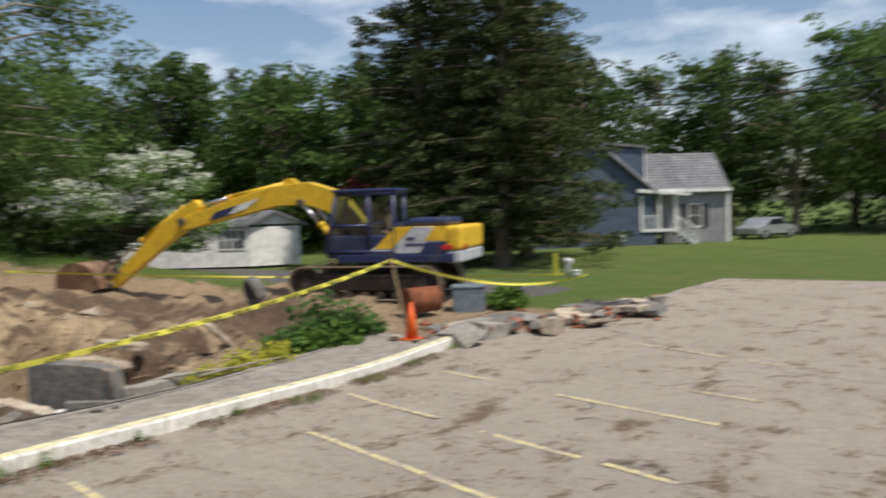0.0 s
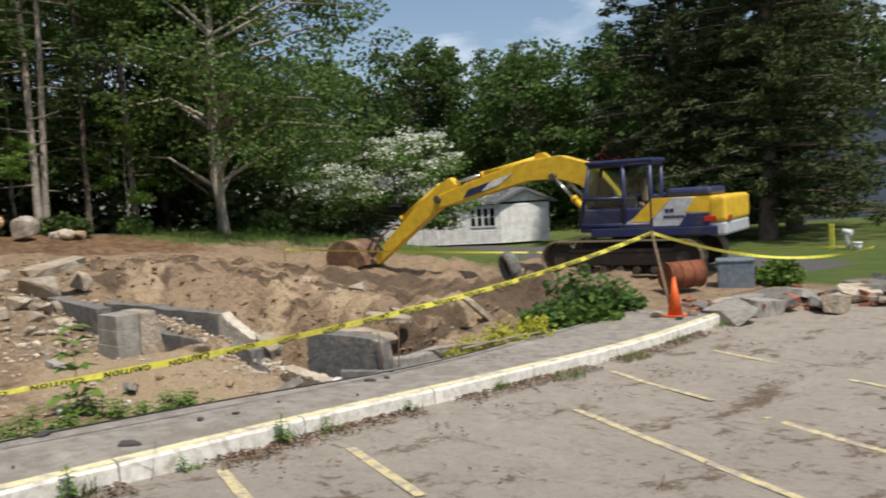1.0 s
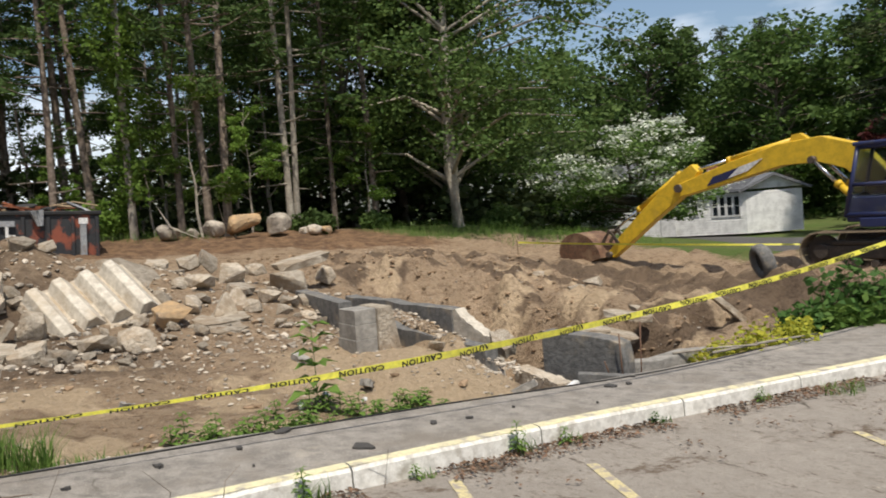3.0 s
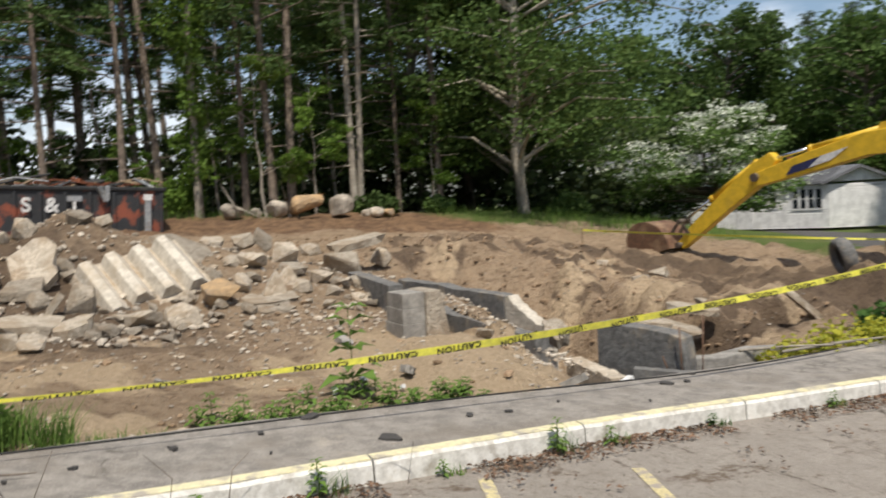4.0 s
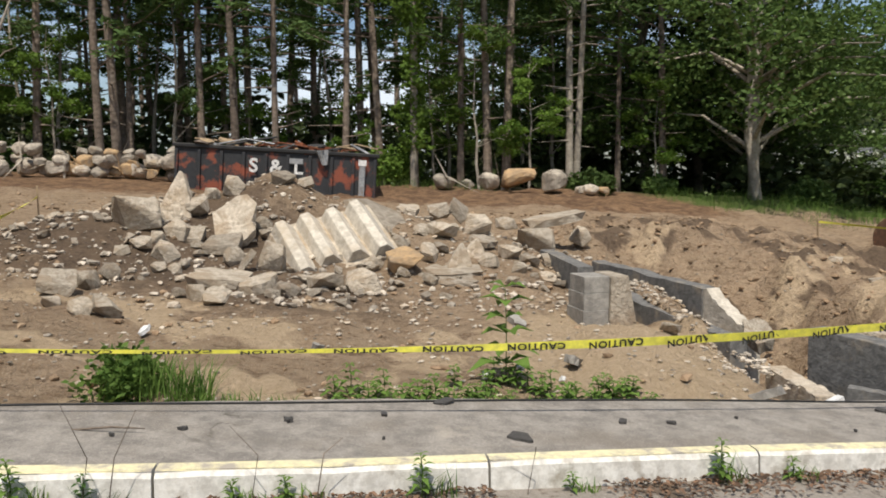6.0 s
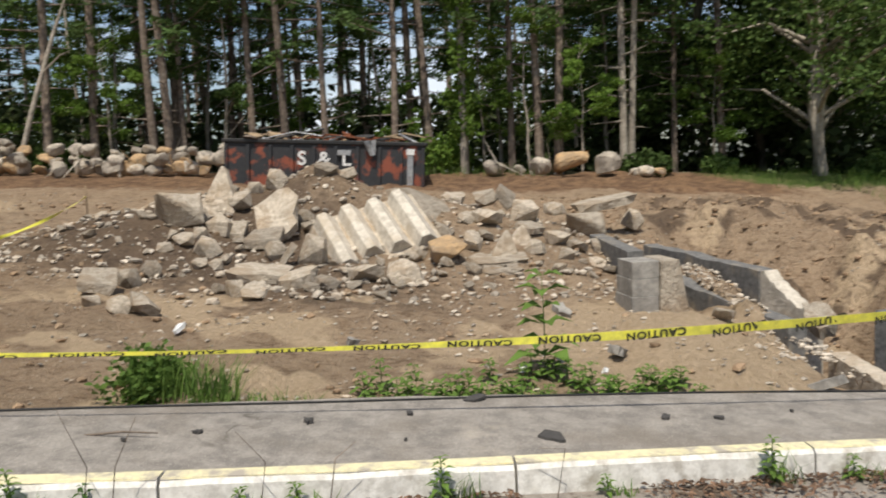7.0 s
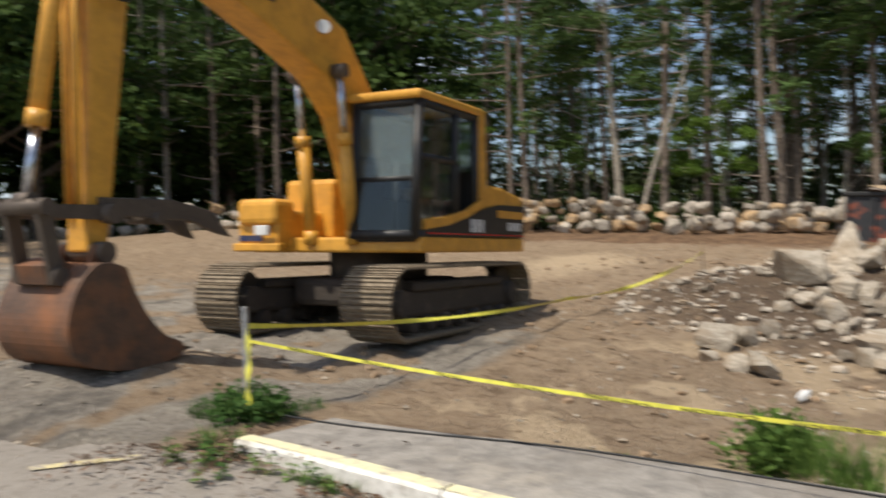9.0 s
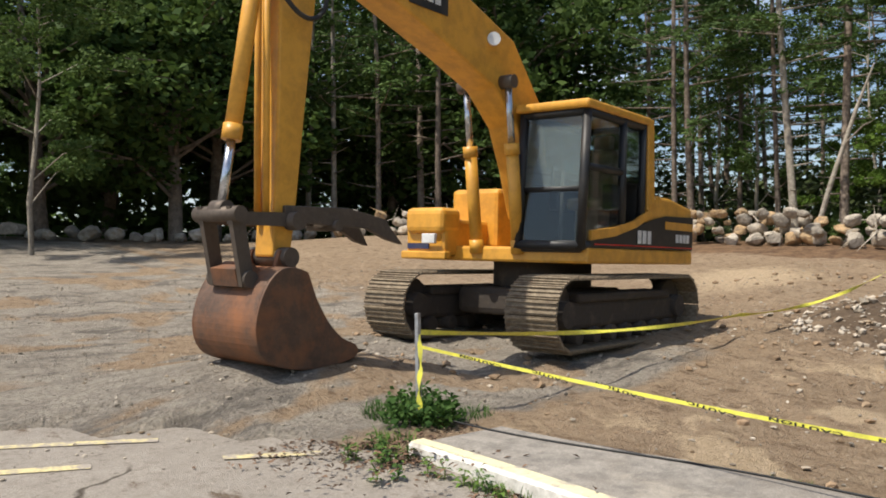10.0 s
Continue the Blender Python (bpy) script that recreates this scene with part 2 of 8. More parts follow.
M["shingle"] = surface("shingle", (0.21, 0.215, 0.23), (0.15, 0.155, 0.165), (0.26, 0.26, 0.27), 12, 1.2, 0.95, bump=0.4, dist=0.02)
M["trim_white"] = surface("trim_white", (0.80, 0.80, 0.79), (0.72, 0.72, 0.71), None, 10, 1, 0.6, bump=0.03)
M["shutter"] = surface("shutter", (0.03, 0.032, 0.04), (0.045, 0.047, 0.055), None, 10, 1, 0.6, bump=0.03)
M["car_silver"] = surface("car_silver", (0.48, 0.50, 0.53), (0.44, 0.46, 0.49), None, 10, 1, 0.3, 0.5, bump=0.0)
M["grey_box"] = surface("grey_box", (0.17, 0.21, 0.25), (0.13, 0.16, 0.19), (0.22, 0.20, 0.17), 10, 2, 0.8, bump=0.2)


def glass_material(name, tint, rough=0.03):
    m, nt, b = start(name, rough, 0.0, 0.5)
    b.inputs["Base Color"].default_value = (*tint, 1)
    b.inputs["Transmission Weight"].default_value = 1.0
    b.inputs["IOR"].default_value = 1.45
    return m


M["glass"] = glass_material("glass", (0.62, 0.72, 0.72))
# Grey-green body colour stands in for the sky reflected in the windscreen.
M["sky_grey_glass"] = glass_material("sky_grey_glass", (0.44, 0.52, 0.51), 0.05)
M["sky_grey_glass"].node_tree.nodes["Principled BSDF"].inputs["Transmission Weight"].default_value = 0.88
M["dark_glass"] = surface("dark_glass", (0.015, 0.02, 0.025), (0.02, 0.025, 0.03), None, 3, 1, 0.08, bump=0.0, spec=0.6)
M["lamp_glass"] = surface("lamp_glass", (0.75, 0.75, 0.72), (0.7, 0.7, 0.68), None, 3, 1, 0.1, bump=0.0, spec=0.6)
M["red_lens"] = surface("red_lens", (0.5, 0.02, 0.015), (0.42, 0.02, 0.015), None, 3, 1, 0.2, bump=0.0, spec=0.6)


def ground_material():
    m, nt, b = start("ground", 0.95, 0.0, 0.2)

    def mask(name):
        a = node(nt, "Attribute")
        a.attribute_name = name
        return a.outputs["Fac"]

    def soft(fac, scale, width=0.3):
        """The mask with its border broken up by noise."""
        co = node(nt, "TexCoord")
        tex = node(nt, "TexNoise", Scale=scale, Detail=8.0, Roughness=0.7)
        nt.links.new(co.outputs["Object"], tex.inputs["Vector"])
        add = node(nt, "Math")
        add.operation = "ADD"
        nt.links.new(fac, add.inputs[0])
        nt.links.new(tex.outputs["Fac"], add.inputs[1])
        ramp = node(nt, "ValToRGB")
        ramp.color_ramp.elements[0].position, ramp.color_ramp.elements[1].position = 0.5 - width / 4, 0.5 + width / 4
        half = node(nt, "Math")
        half.operation = "MULTIPLY"
        half.inputs[1].default_value = 0.5
        nt.links.new(add.outputs[0], half.inputs[0])
        nt.links.new(half.outputs[0], ramp.inputs["Fac"])
        return ramp.outputs["Color"]

    fine = noise_fac(nt, 14.0, 9.0, 0.72, 0.35, 0.68)
    speck = noise_fac(nt, 55.0, 6.0, 0.7, 0.56, 0.70)
    broad = noise_fac(nt, 0.9, 7.0, 0.62, 0.38, 0.62)
    middle = noise_fac(nt, 2.4, 10.0, 0.76, 0.44, 0.57)
    dirt = mixed(nt, broad, (0.46, 0.33, 0.213), (0.29, 0.202, 0.126))
    dirt = mixed(nt, middle, dirt, (0.30, 0.205, 0.124))
    dirt = mixed(nt, noise_fac(nt, 0.7, 9.0, 0.74, 0.50, 0.66, stretch=(0.7, 1.5, 1.0)), dirt, (0.43, 0.32, 0.21))
    dirt = mixed(nt, fine, dirt, (0.42, 0.312, 0.206))
    dirt = mixed(nt, noise_fac(nt, 7.0, 9.0, 0.78, 0.50, 0.62, stretch=(1.0, 0.55, 1.0)), dirt, (0.20, 0.134, 0.082))
    dirt = mixed(nt, speck, dirt, (0.58, 0.50, 0.40))
    sand = mixed(nt, fine, (0.63, 0.485, 0.325), (0.47, 0.345, 0.215))
    gravel = mixed(nt, middle, (0.47, 0.415, 0.335), (0.26, 0.222, 0.176))
    gravel = mixed(nt, fine, gravel, (0.42, 0.37, 0.305))
    gravel = mixed(nt, noise_fac(nt, 0.8, 9.0, 0.72, 0.50, 0.60, stretch=(1.0, 2.2, 1.0)), gravel, (0.17, 0.15, 0.125))
    pebble = noise_fac(nt, 20.0, 7.0, 0.75, 0.50, 0.62)
    gravel = mixed(nt, pebble, gravel, (0.225, 0.195, 0.16))
    gravel = mixed(nt, speck, gravel, (0.40, 0.37, 0.34))
    dark = mixed(nt, middle, (0.175, 0.122, 0.08), (0.095, 0.066, 0.046))
    dark = mixed(nt, fine, dark, (0.20, 0.145, 0.098))
    rusty = mixed(nt, fine, (0.23, 0.135, 0.074), (0.35, 0.225, 0.13))
    rusty = mixed(nt, middle, rusty, (0.15, 0.09, 0.055))
    grass = mixed(nt, fine, (0.075, 0.128, 0.026), (0.12, 0.175, 0.042))
    grass = mixed(nt, broad, grass, (0.14, 0.165, 0.055))
    forest = mixed(nt, fine, (0.06, 0.045, 0.028), (0.045, 0.055, 0.02))
    road = mixed(nt, fine, (0.16, 0.155, 0.15), (0.125, 0.12, 0.115))
    col = dirt
    for name, c in (("dark", dark), ("rusty", rusty), ("sand", sand), ("gravel", gravel), ("forest", forest), ("grass", grass), ("road", road)):
        col = mixed(nt, soft(mask(name), 5.0 if name == "sand" else 2.2), col, c)
    nt.links.new(col, b.inputs["Base Color"])
    lumps = noise_fac(nt, 4.2, 8.0, 0.7, 0.3, 0.7)
    height = node(nt, "MixRGB")
    height.inputs["Fac"].default_value = 0.55
    nt.links.new(fine, height.inputs["Color1"])
    nt.links.new(lumps, height.inputs["Color2"])
    bumped(nt, b, height.outputs["Color"], 1.0, 0.085)
    return m


M["ground"] = ground_material()


def asphalt_material():
    m, nt, b = start("asphalt", 0.95, 0.0, 0.25)
    fine = noise_fac(nt, 60.0, 6.0, 0.7, 0.35, 0.68)
    speck = noise_fac(nt, 110.0, 4.0, 0.7, 0.58, 0.72)
    broad = noise_fac(nt, 0.55, 7.0, 0.6, 0.40, 0.62)
    middle = noise_fac(nt, 4.5, 9.0, 0.75, 0.38, 0.64)
    col = mixed(nt, broad, (0.47, 0.418, 0.358), (0.375, 0.335, 0.285))
    col = mixed(nt, middle, col, (0.335, 0.295, 0.248))
    col = mixed(nt, fine, col, (0.27, 0.24, 0.204))
    col = mixed(nt, speck, col, (0.50, 0.455, 0.40))
    mottle = noise_fac(nt, 13.0, 8.0, 0.78, 0.52, 0.66)
    col = mixed(nt, mottle, col, (0.24, 0.207, 0.17))
    patches = noise_fac(nt, 1.5, 12.0, 0.80, 0.545, 0.60, stretch=(1.0, 0.6, 1.0))
    col = mixed(nt, patches, col, (0.15, 0.112, 0.08))
    streaks = noise_fac(nt, 3.2, 12.0, 0.82, 0.575, 0.63, stretch=(0.5, 1.4, 1.0))
    col = mixed(nt, streaks, col, (0.12, 0.095, 0.072))
    co = node(nt, "TexCoord")
    warp = node(nt, "TexNoise", Scale=1.6, Detail=7.0)
    nt.links.new(co.outputs["Object"], warp.inputs["Vector"])
    shift = node(nt, "MixRGB")
    shift.inputs["Fac"].default_value = 0.45
    nt.links.new(co.outputs["Object"], shift.inputs["Color1"])
    nt.links.new(warp.outputs["Color"], shift.inputs["Color2"])
    cell = node(nt, "TexVoronoi", Scale=0.40)
    cell.feature = "DISTANCE_TO_EDGE"
    nt.links.new(shift.outputs["Color"], cell.inputs["Vector"])
    crack = node(nt, "ValToRGB")
    crack.color_ramp.elements[0].position, crack.color_ramp.elements[1].position = 0.002, 0.008
    crack.color_ramp.elements[0].color, crack.color_ramp.elements[1].color = (1, 1, 1, 1), (0, 0, 0, 1)
    nt.links.new(cell.outputs["Distance"], crack.inputs["Fac"])
    keep = noise_fac(nt, 0.7, 3.0, 0.5, 0.52, 0.6)
    both = node(nt, "Math")
    both.operation = "MULTIPLY"
    nt.links.new(crack.outputs["Color"], both.inputs[0])
    nt.links.new(keep, both.inputs[1])
    col = mixed(nt, both.outputs[0], col, (0.075, 0.06, 0.045))
    nt.links.new(col, b.inputs["Base Color"])
    bumped(nt, b, fine, 0.7, 0.014)
    return m


M["asphalt"] = asphalt_material()
M["sidewalk"] = surface("sidewalk", (0.335, 0.305, 0.265), (0.225, 0.205, 0.18), (0.19, 0.165, 0.135), 42, 1.3, 0.95, bump=0.5, dist=0.008, dirt_at=(0.5, 0.7))


def crack_lines(m, scale, tone):
    """Thin wandering cracks over a finished surface."""
    nt = m.node_tree
    b = nt.nodes["Principled BSDF"]
    old = b.inputs["Base Color"].links[0].from_socket
    co = node(nt, "TexCoord")
    warp = node(nt, "TexNoise", Scale=2.4, Detail=8.0)
    nt.links.new(co.outputs["Object"], warp.inputs["Vector"])
    shift = node(nt, "MixRGB")
    shift.inputs["Fac"].default_value = 0.35
    nt.links.new(co.outputs["Object"], shift.inputs["Color1"])
    nt.links.new(warp.outputs["Color"], shift.inputs["Color2"])
    cell = node(nt, "TexVoronoi", Scale=scale)
    cell.feature = "DISTANCE_TO_EDGE"
    nt.links.new(shift.outputs["Color"], cell.inputs["Vector"])
    ramp = node(nt, "ValToRGB")
    ramp.color_ramp.elements[0].position, ramp.color_ramp.elements[1].position = 0.0012, 0.0045
    ramp.color_ramp.elements[0].color, ramp.color_ramp.elements[1].color = (1, 1, 1, 1), (0, 0, 0, 1)
    nt.links.new(cell.outputs["Distance"], ramp.inputs["Fac"])
    pale = noise_fac(nt, 0.8, 8.0, 0.7, 0.58, 0.72)
    col = mixed(nt, pale, old, (0.42, 0.37, 0.30))
    grit = noise_fac(nt, 90.0, 4.0, 0.7, 0.56, 0.70)
    col = mixed(nt, grit, col, (0.44, 0.41, 0.36))
    keep = noise_fac(nt, 0.9, 3.0, 0.5, 0.46, 0.62)
    both = node(nt, "Math")
    both.operation = "MULTIPLY"
    nt.links.new(ramp.outputs["Color"], both.inputs[0])
    nt.links.new(keep, both.inputs[1])
    nt.links.new(mixed(nt, both.outputs[0], col, tone), b.inputs["Base Color"])


crack_lines(M["sidewalk"], 0.55, (0.09, 0.08, 0.065))


# ---- helpers for shapes ----
def part(name, bm, material, parent=None, label=""):
    """One mesh object from a bmesh, a child of parent if given."""
    me = bpy.data.meshes.new(name)
    bm.to_mesh(me)
    bm.free()
    return attach(name, me, material, parent, label)


def attach(name, me, material, parent=None, label=""):
    if material and not me.materials:
        me.materials.append(M[material])
    ob = new(name, me)
    if parent:
        ob.parent = parent
    if label:
        ob["label"] = label
    return ob


def empty(name, m, label, category, group="", kind=""):
    ob = new(name)
    ob.matrix_basis = m
    ob.empty_display_size = 0.2
    return tagged(ob, label, category, group, kind)


def pymesh(name, verts, faces, smooth=False):
    me = bpy.data.meshes.new(name)
    me.from_pydata([tuple(v) for v in verts], [], [tuple(f) for f in faces])
    if smooth:
        me.shade_smooth()
    me.update()
    return me


def box_bm(size, centre=(0, 0, 0), bevel=0.0, segments=2, turn=None):
    bm = bmesh.new()
    bmesh.ops.create_cube(bm, size=1.0)
    bmesh.ops.scale(bm, vec=size, verts=bm.verts)
    if bevel:
        bmesh.ops.bevel(bm, geom=bm.edges[:], offset=bevel, segments=segments, affect="EDGES", profile=0.5)
    if turn:
        bmesh.ops.transform(bm, matrix=turn, verts=bm.verts)
    bmesh.ops.translate(bm, vec=centre, verts=bm.verts)
    return bm


def rod_bm(a, b, r, r2=None, sides=12, bevel=0.0):
    """A round bar from a to b."""
    a, b = Vector(a), Vector(b)
    bm = bmesh.new()
    bmesh.ops.create_cone(bm, cap_ends=True, segments=sides, radius1=r, radius2=r if r2 is None else r2, depth=(b - a).length)
    m = Matrix.Translation((a + b) / 2) @ (b - a).to_track_quat("Z", "Y").to_matrix().to_4x4()
    bmesh.ops.transform(bm, matrix=m, verts=bm.verts)
    for f in bm.faces:
        f.smooth = len(f.verts) == 4
    return bm


def merge(*bms):
    out = bmesh.new()
    for b in bms:
        me = bpy.data.meshes.new("tmp")
        b.to_mesh(me)
        b.free()
        out.from_mesh(me)
        bpy.data.meshes.remove(me)
    return out


def plate_bm(outline, y0, y1, bevel=0.0):
    """A plate whose outline is given in x, z and which runs from y0 to y1."""
    bm = bmesh.new()
    front = [bm.verts.new((x, y0, z)) for x, z in outline]
    face = bm.faces.new(front)
    ext = bmesh.ops.extrude_face_region(bm, geom=[face])
    bmesh.ops.translate(bm, vec=(0, y1 - y0, 0), verts=[v for v in ext["geom"] if isinstance(v, bmesh.types.BMVert)])
    bmesh.ops.recalc_face_normals(bm, faces=bm.faces)
    if bevel:
        bmesh.ops.bevel(bm, geom=bm.edges[:], offset=bevel, segments=2, affect="EDGES", profile=0.5)
    return bm


def rock_bm(size, seed, rough=0.25, sub=2, flat=0.0):
    """A broken lump: a cut-up ball with planed sides."""
    rnd = random.Random(seed)
    bm = bmesh.new()
    bmesh.ops.create_icosphere(bm, subdivisions=sub, radius=0.5)
    for v in bm.verts:
        v.co *= 1 + rough * (noise.noise(v.co * 2.3 + Vector((seed * 1.7, seed * 0.6, 3.1))))
    for i in range(7):
        n = Vector((rnd.gauss(0, 1), rnd.gauss(0, 1), rnd.gauss(0, 1))).normalized()
        d = rnd.uniform(0.26, 0.42)
        for v in bm.verts:
            over = v.co.dot(n) - d
            if over > 0:
                v.co -= n * over * 0.92
    bmesh.ops.scale(bm, vec=size, verts=bm.verts)
    return bm


def block_bm(size, seed, points=13, soft=0.0):
    """An angular broken block: the hull of points strewn near a box's faces."""
    rnd = random.Random(seed)
    bm = bmesh.new()
    for k in range(points):
        p = Vector((rnd.uniform(-0.5, 0.5), rnd.uniform(-0.5, 0.5), rnd.uniform(-0.5, 0.5)))
        if soft:
            p = p.normalized() * 0.5 * rnd.uniform(1 - soft, 1)
        else:
            ax = rnd.randrange(3)
            p[ax] = math.copysign(rnd.uniform(0.42, 0.5), p[ax])
            p[(ax + 1) % 3] *= 0.95
        bm.verts.new(p)
    out = bmesh.ops.convex_hull(bm, input=bm.verts[:])
    bmesh.ops.delete(bm, geom=[v for v in bm.verts if not v.link_faces], context="VERTS")
    bmesh.ops.bevel(bm, geom=bm.edges[:], offset=0.018 if not soft else 0.05, segments=1, affect="EDGES", profile=0.5)
    bmesh.ops.recalc_face_normals(bm, faces=bm.faces)
    bmesh.ops.scale(bm, vec=size, verts=bm.verts)
    return bm


def slab_bm(size, seed, ragged=0.12):
    """A broken concrete slab: flat faces, ragged outline."""
    rnd = random.Random(seed)
    n = 12
    pts = []
    for i in range(n):
        a = 2 * math.pi * i / n
        c, s = math.cos(a), math.sin(a)
        k = 0.5 / max(abs(c), abs(s)) * (1 - rnd.uniform(0, ragged) * 1.6)
        pts.append((c * k * size[0], s * k * size[1]))
    bm = bmesh.new()
    face = bm.faces.new([bm.verts.new((x, y, -size[2] / 2)) for x, y in pts])
    ext = bmesh.ops.extrude_face_region(bm, geom=[face])
    top = [v for v in ext["geom"] if isinstance(v, bmesh.types.BMVert)]
    for v in top:
        v.co += Vector((rnd.uniform(-0.3, 0.3) * size[2], rnd.uniform(-0.3, 0.3) * size[2], size[2] * rnd.uniform(0.92, 1.06)))
    bmesh.ops.recalc_face_normals(bm, faces=bm.faces)
    bmesh.ops.triangulate(bm, faces=bm.faces[:])
    return bm


# ---- lie of the land ----
def sm(a, b, v):
    f = min(1.0, max(0.0, (v - a) / (b - a)))
    return f * f * (3 - 2 * f)


def lot_z(y):
    """The height of the lot and the yard south of it: it falls northwards and levels out."""
    if y < -4:
        up = min(-4 - y, 24.0)
        return 0.353 + 0.077 * up + 0.0012 * up * up
    if y < 5:
        return 0.045 - 0.077 * y
    if y < 13:
        return -0.34 - 0.077 * ((y - 5) - (y - 5) ** 2 / 16)
    return -0.648


def kerb_line(y):
    return -6.05 - 0.095 * y


def kerb_x(y):
    """The kerb's outer face: it bows out towards the lot in its southern half."""
    bow = 0.36 - 0.44 * sm(-0.5, 6.2, y) + 0.16 * sm(7.5, 11, y) - 0.26 * (1 - sm(-3.3, -1.0, y))
    return kerb_line(y) + bow


def walk_x(y):
    """The inner edge of the sidewalk."""
    return kerb_line(y) - (0.85 + 0.5 * sm(-3.5, 3, y) + 0.35 * sm(3, 13, y))


def kerb_up(y):
    """The kerb's height: it sinks into the ground towards its south end."""
    return 0.165 - 0.07 * (1 - sm(-3.4, -1.0, y))


def edge_z(y):
    z = min(max(1.7 - 0.045 * y, 0.0), 2.5)
    w = sm(14, 34, y)
    return z * (1 - w) - 1.0 * w


def bump_at(x, y, cx, cy, rx, ry):
    return math.exp(-((x - cx) / rx) ** 2 - ((y - cy) / ry) ** 2)


def fbm(x, y, s, seed=0.0):
    return noise.fractal(Vector((x * s, y * s, seed)), 1.0, 2.0, 5)


def pit(x, y):
    """How far a place lies in the dug-out cellar, 0 to 1."""
    west = sm(-18.2, -14.6, x + 0.35 * math.sin(y * 1.3))
    east = 1 - sm(walk_x(y) - 0.75, walk_x(y) - 0.35, x)
    south = sm(5.6, 6.6, y + (x + 10) * 0.10)
    north = 1 - sm(8.6, 10.0, y)
    return west * east * south * north


def ground_z(x, y, rough=True):
    rise = 9 + 8 * sm(8, 15, y)
    w = 0.55 * sm(rise, 29, -x) + 0.45 * min(1.0, max(0.0, (-rise - x) / (29 - rise)))
    base = lot_z(y) * (1 - w) + w * edge_z(y)
    base += 0.12 * bump_at(x, y, -10.8, -6.5, 3.4, 3.0)
    base += 0.30 * bump_at(x, y, -11.5, 17.6, 5.5, 3.2)
    base += 0.34 * bump_at(x, y, -6.0, -5.75, 1.6, 1.2) + 0.55 * bump_at(x, y, -19.0, -19.0, 6.0, 4.5)
    if (x > kerb_x(y) - 0.2 and -3.6 < y < 14) or (x > lot_west(y) + 0.15 and -6.1 < y < 29.0):
        return min(base, lot_z(y)) - 0.10
    z = base
    if rough and -34 < x and -16 < y < 20:
        k = sm(0, 0.9, walk_x(y) - x) if y > -3.6 else 0.6 * sm(0.0, 2.0, kerb_x(y) - x)
        rut = abs(noise.noise(Vector((x * 1.3 + y * 0.5, y * 0.5 - x * 0.2, 11.0))))
        z += k * (0.13 * fbm(x, y, 0.55) + 0.055 * fbm(x, y, 2.1, 5.0) + 0.05 * (0.3 - min(rut, 0.3)) + 0.03 * fbm(x, y, 5.5, 2.0))
        # torn earth of the bank beyond the cellar
        torn = k * sm(-9.4, -10.6, x) * sm(5.8, 7.5, y) * (1 - sm(19, 23, -x))
        ridge = 1 - 2.2 * abs(noise.noise(Vector((x * 0.75 + 0.3 * y, y * 0.9, 31.0))))
        gouge = abs(noise.noise(Vector(((x + y) * 0.95, (x - y) * 0.22, 61.0))))
        z -= torn * 0.12 * max(0.0, 0.28 - gouge) / 0.28
        z += torn * (0.24 * fbm(x, y, 1.1, 14.0) + 0.13 * fbm(x, y, 2.7, 4.0) + 0.17 * max(0.0, ridge) + 0.08 * abs(fbm(x, y, 3.4, 17.0)))
        z += 0.26 * bump_at(x, y, -10.9, 8.9, 1.0, 0.9) * sm(-8.9, -9.6, x) + 0.30 * bump_at(x, y, -12.4, 11.2, 1.2, 1.5)
        z -= 1.25 * math.exp(-(((x + 11.1) / 0.48) ** 4 + ((y - 10.7) / 0.62) ** 4))
        # heap of earth under the rubble
        z += 0.80 * bump_at(x, y, -16.8, 0.2, 1.9, 2.4) + 0.42 * bump_at(x, y, -16.6, 0.35, 0.9, 0.75) + 0.40 * bump_at(x, y, -15.4, -2.4, 2.0, 1.8) + 0.42 * bump_at(x, y, -15.6, 3.2, 1.8, 2.0)
        # earth fallen between the two foundation walls
        z += 0.30 * sm(5.38, 5.5, y) * (1 - sm(5.9, 6.0, y)) * sm(-13.6, -13.2, x) * (1 - sm(-10.6, -10.0, x))
        # sandy spill beside the foundation
        z += 0.42 * bump_at(x, y, -9.7, 4.6, 1.2, 0.8) * sm(0.1, 0.8, walk_x(y) - x)
        # banked earth round the cellar
        z += 0.40 * bump_at(x, y, -18.4, 10.5, 1.6, 4.0) * (0.6 + 0.5 * fbm(x, y, 0.8, 9.0))
        p = pit(x, y)
        z -= p * (1.7 + 0.42 * fbm(x, y, 0.9, 3.0) + 0.16 * fbm(x, y, 3.0, 8.0))
        z += 0.30 * bump_at(x, y, -12.6, 14.0, 2.6, 0.7)
    # the yard behind, up to the road
    return z


def torn_sand(x, y):
    """Bands of pale subsoil laid bare in the torn bank."""
    return 0.65 * sm(-0.02, 0.30, fbm(x, y, 0.75, 21.0)) * sm(-9.2, -10.4, x) * (1 - sm(17, 20, -x)) * sm(6.5, 7.5, y) * (1 - sm(11.5, 13.5, y))


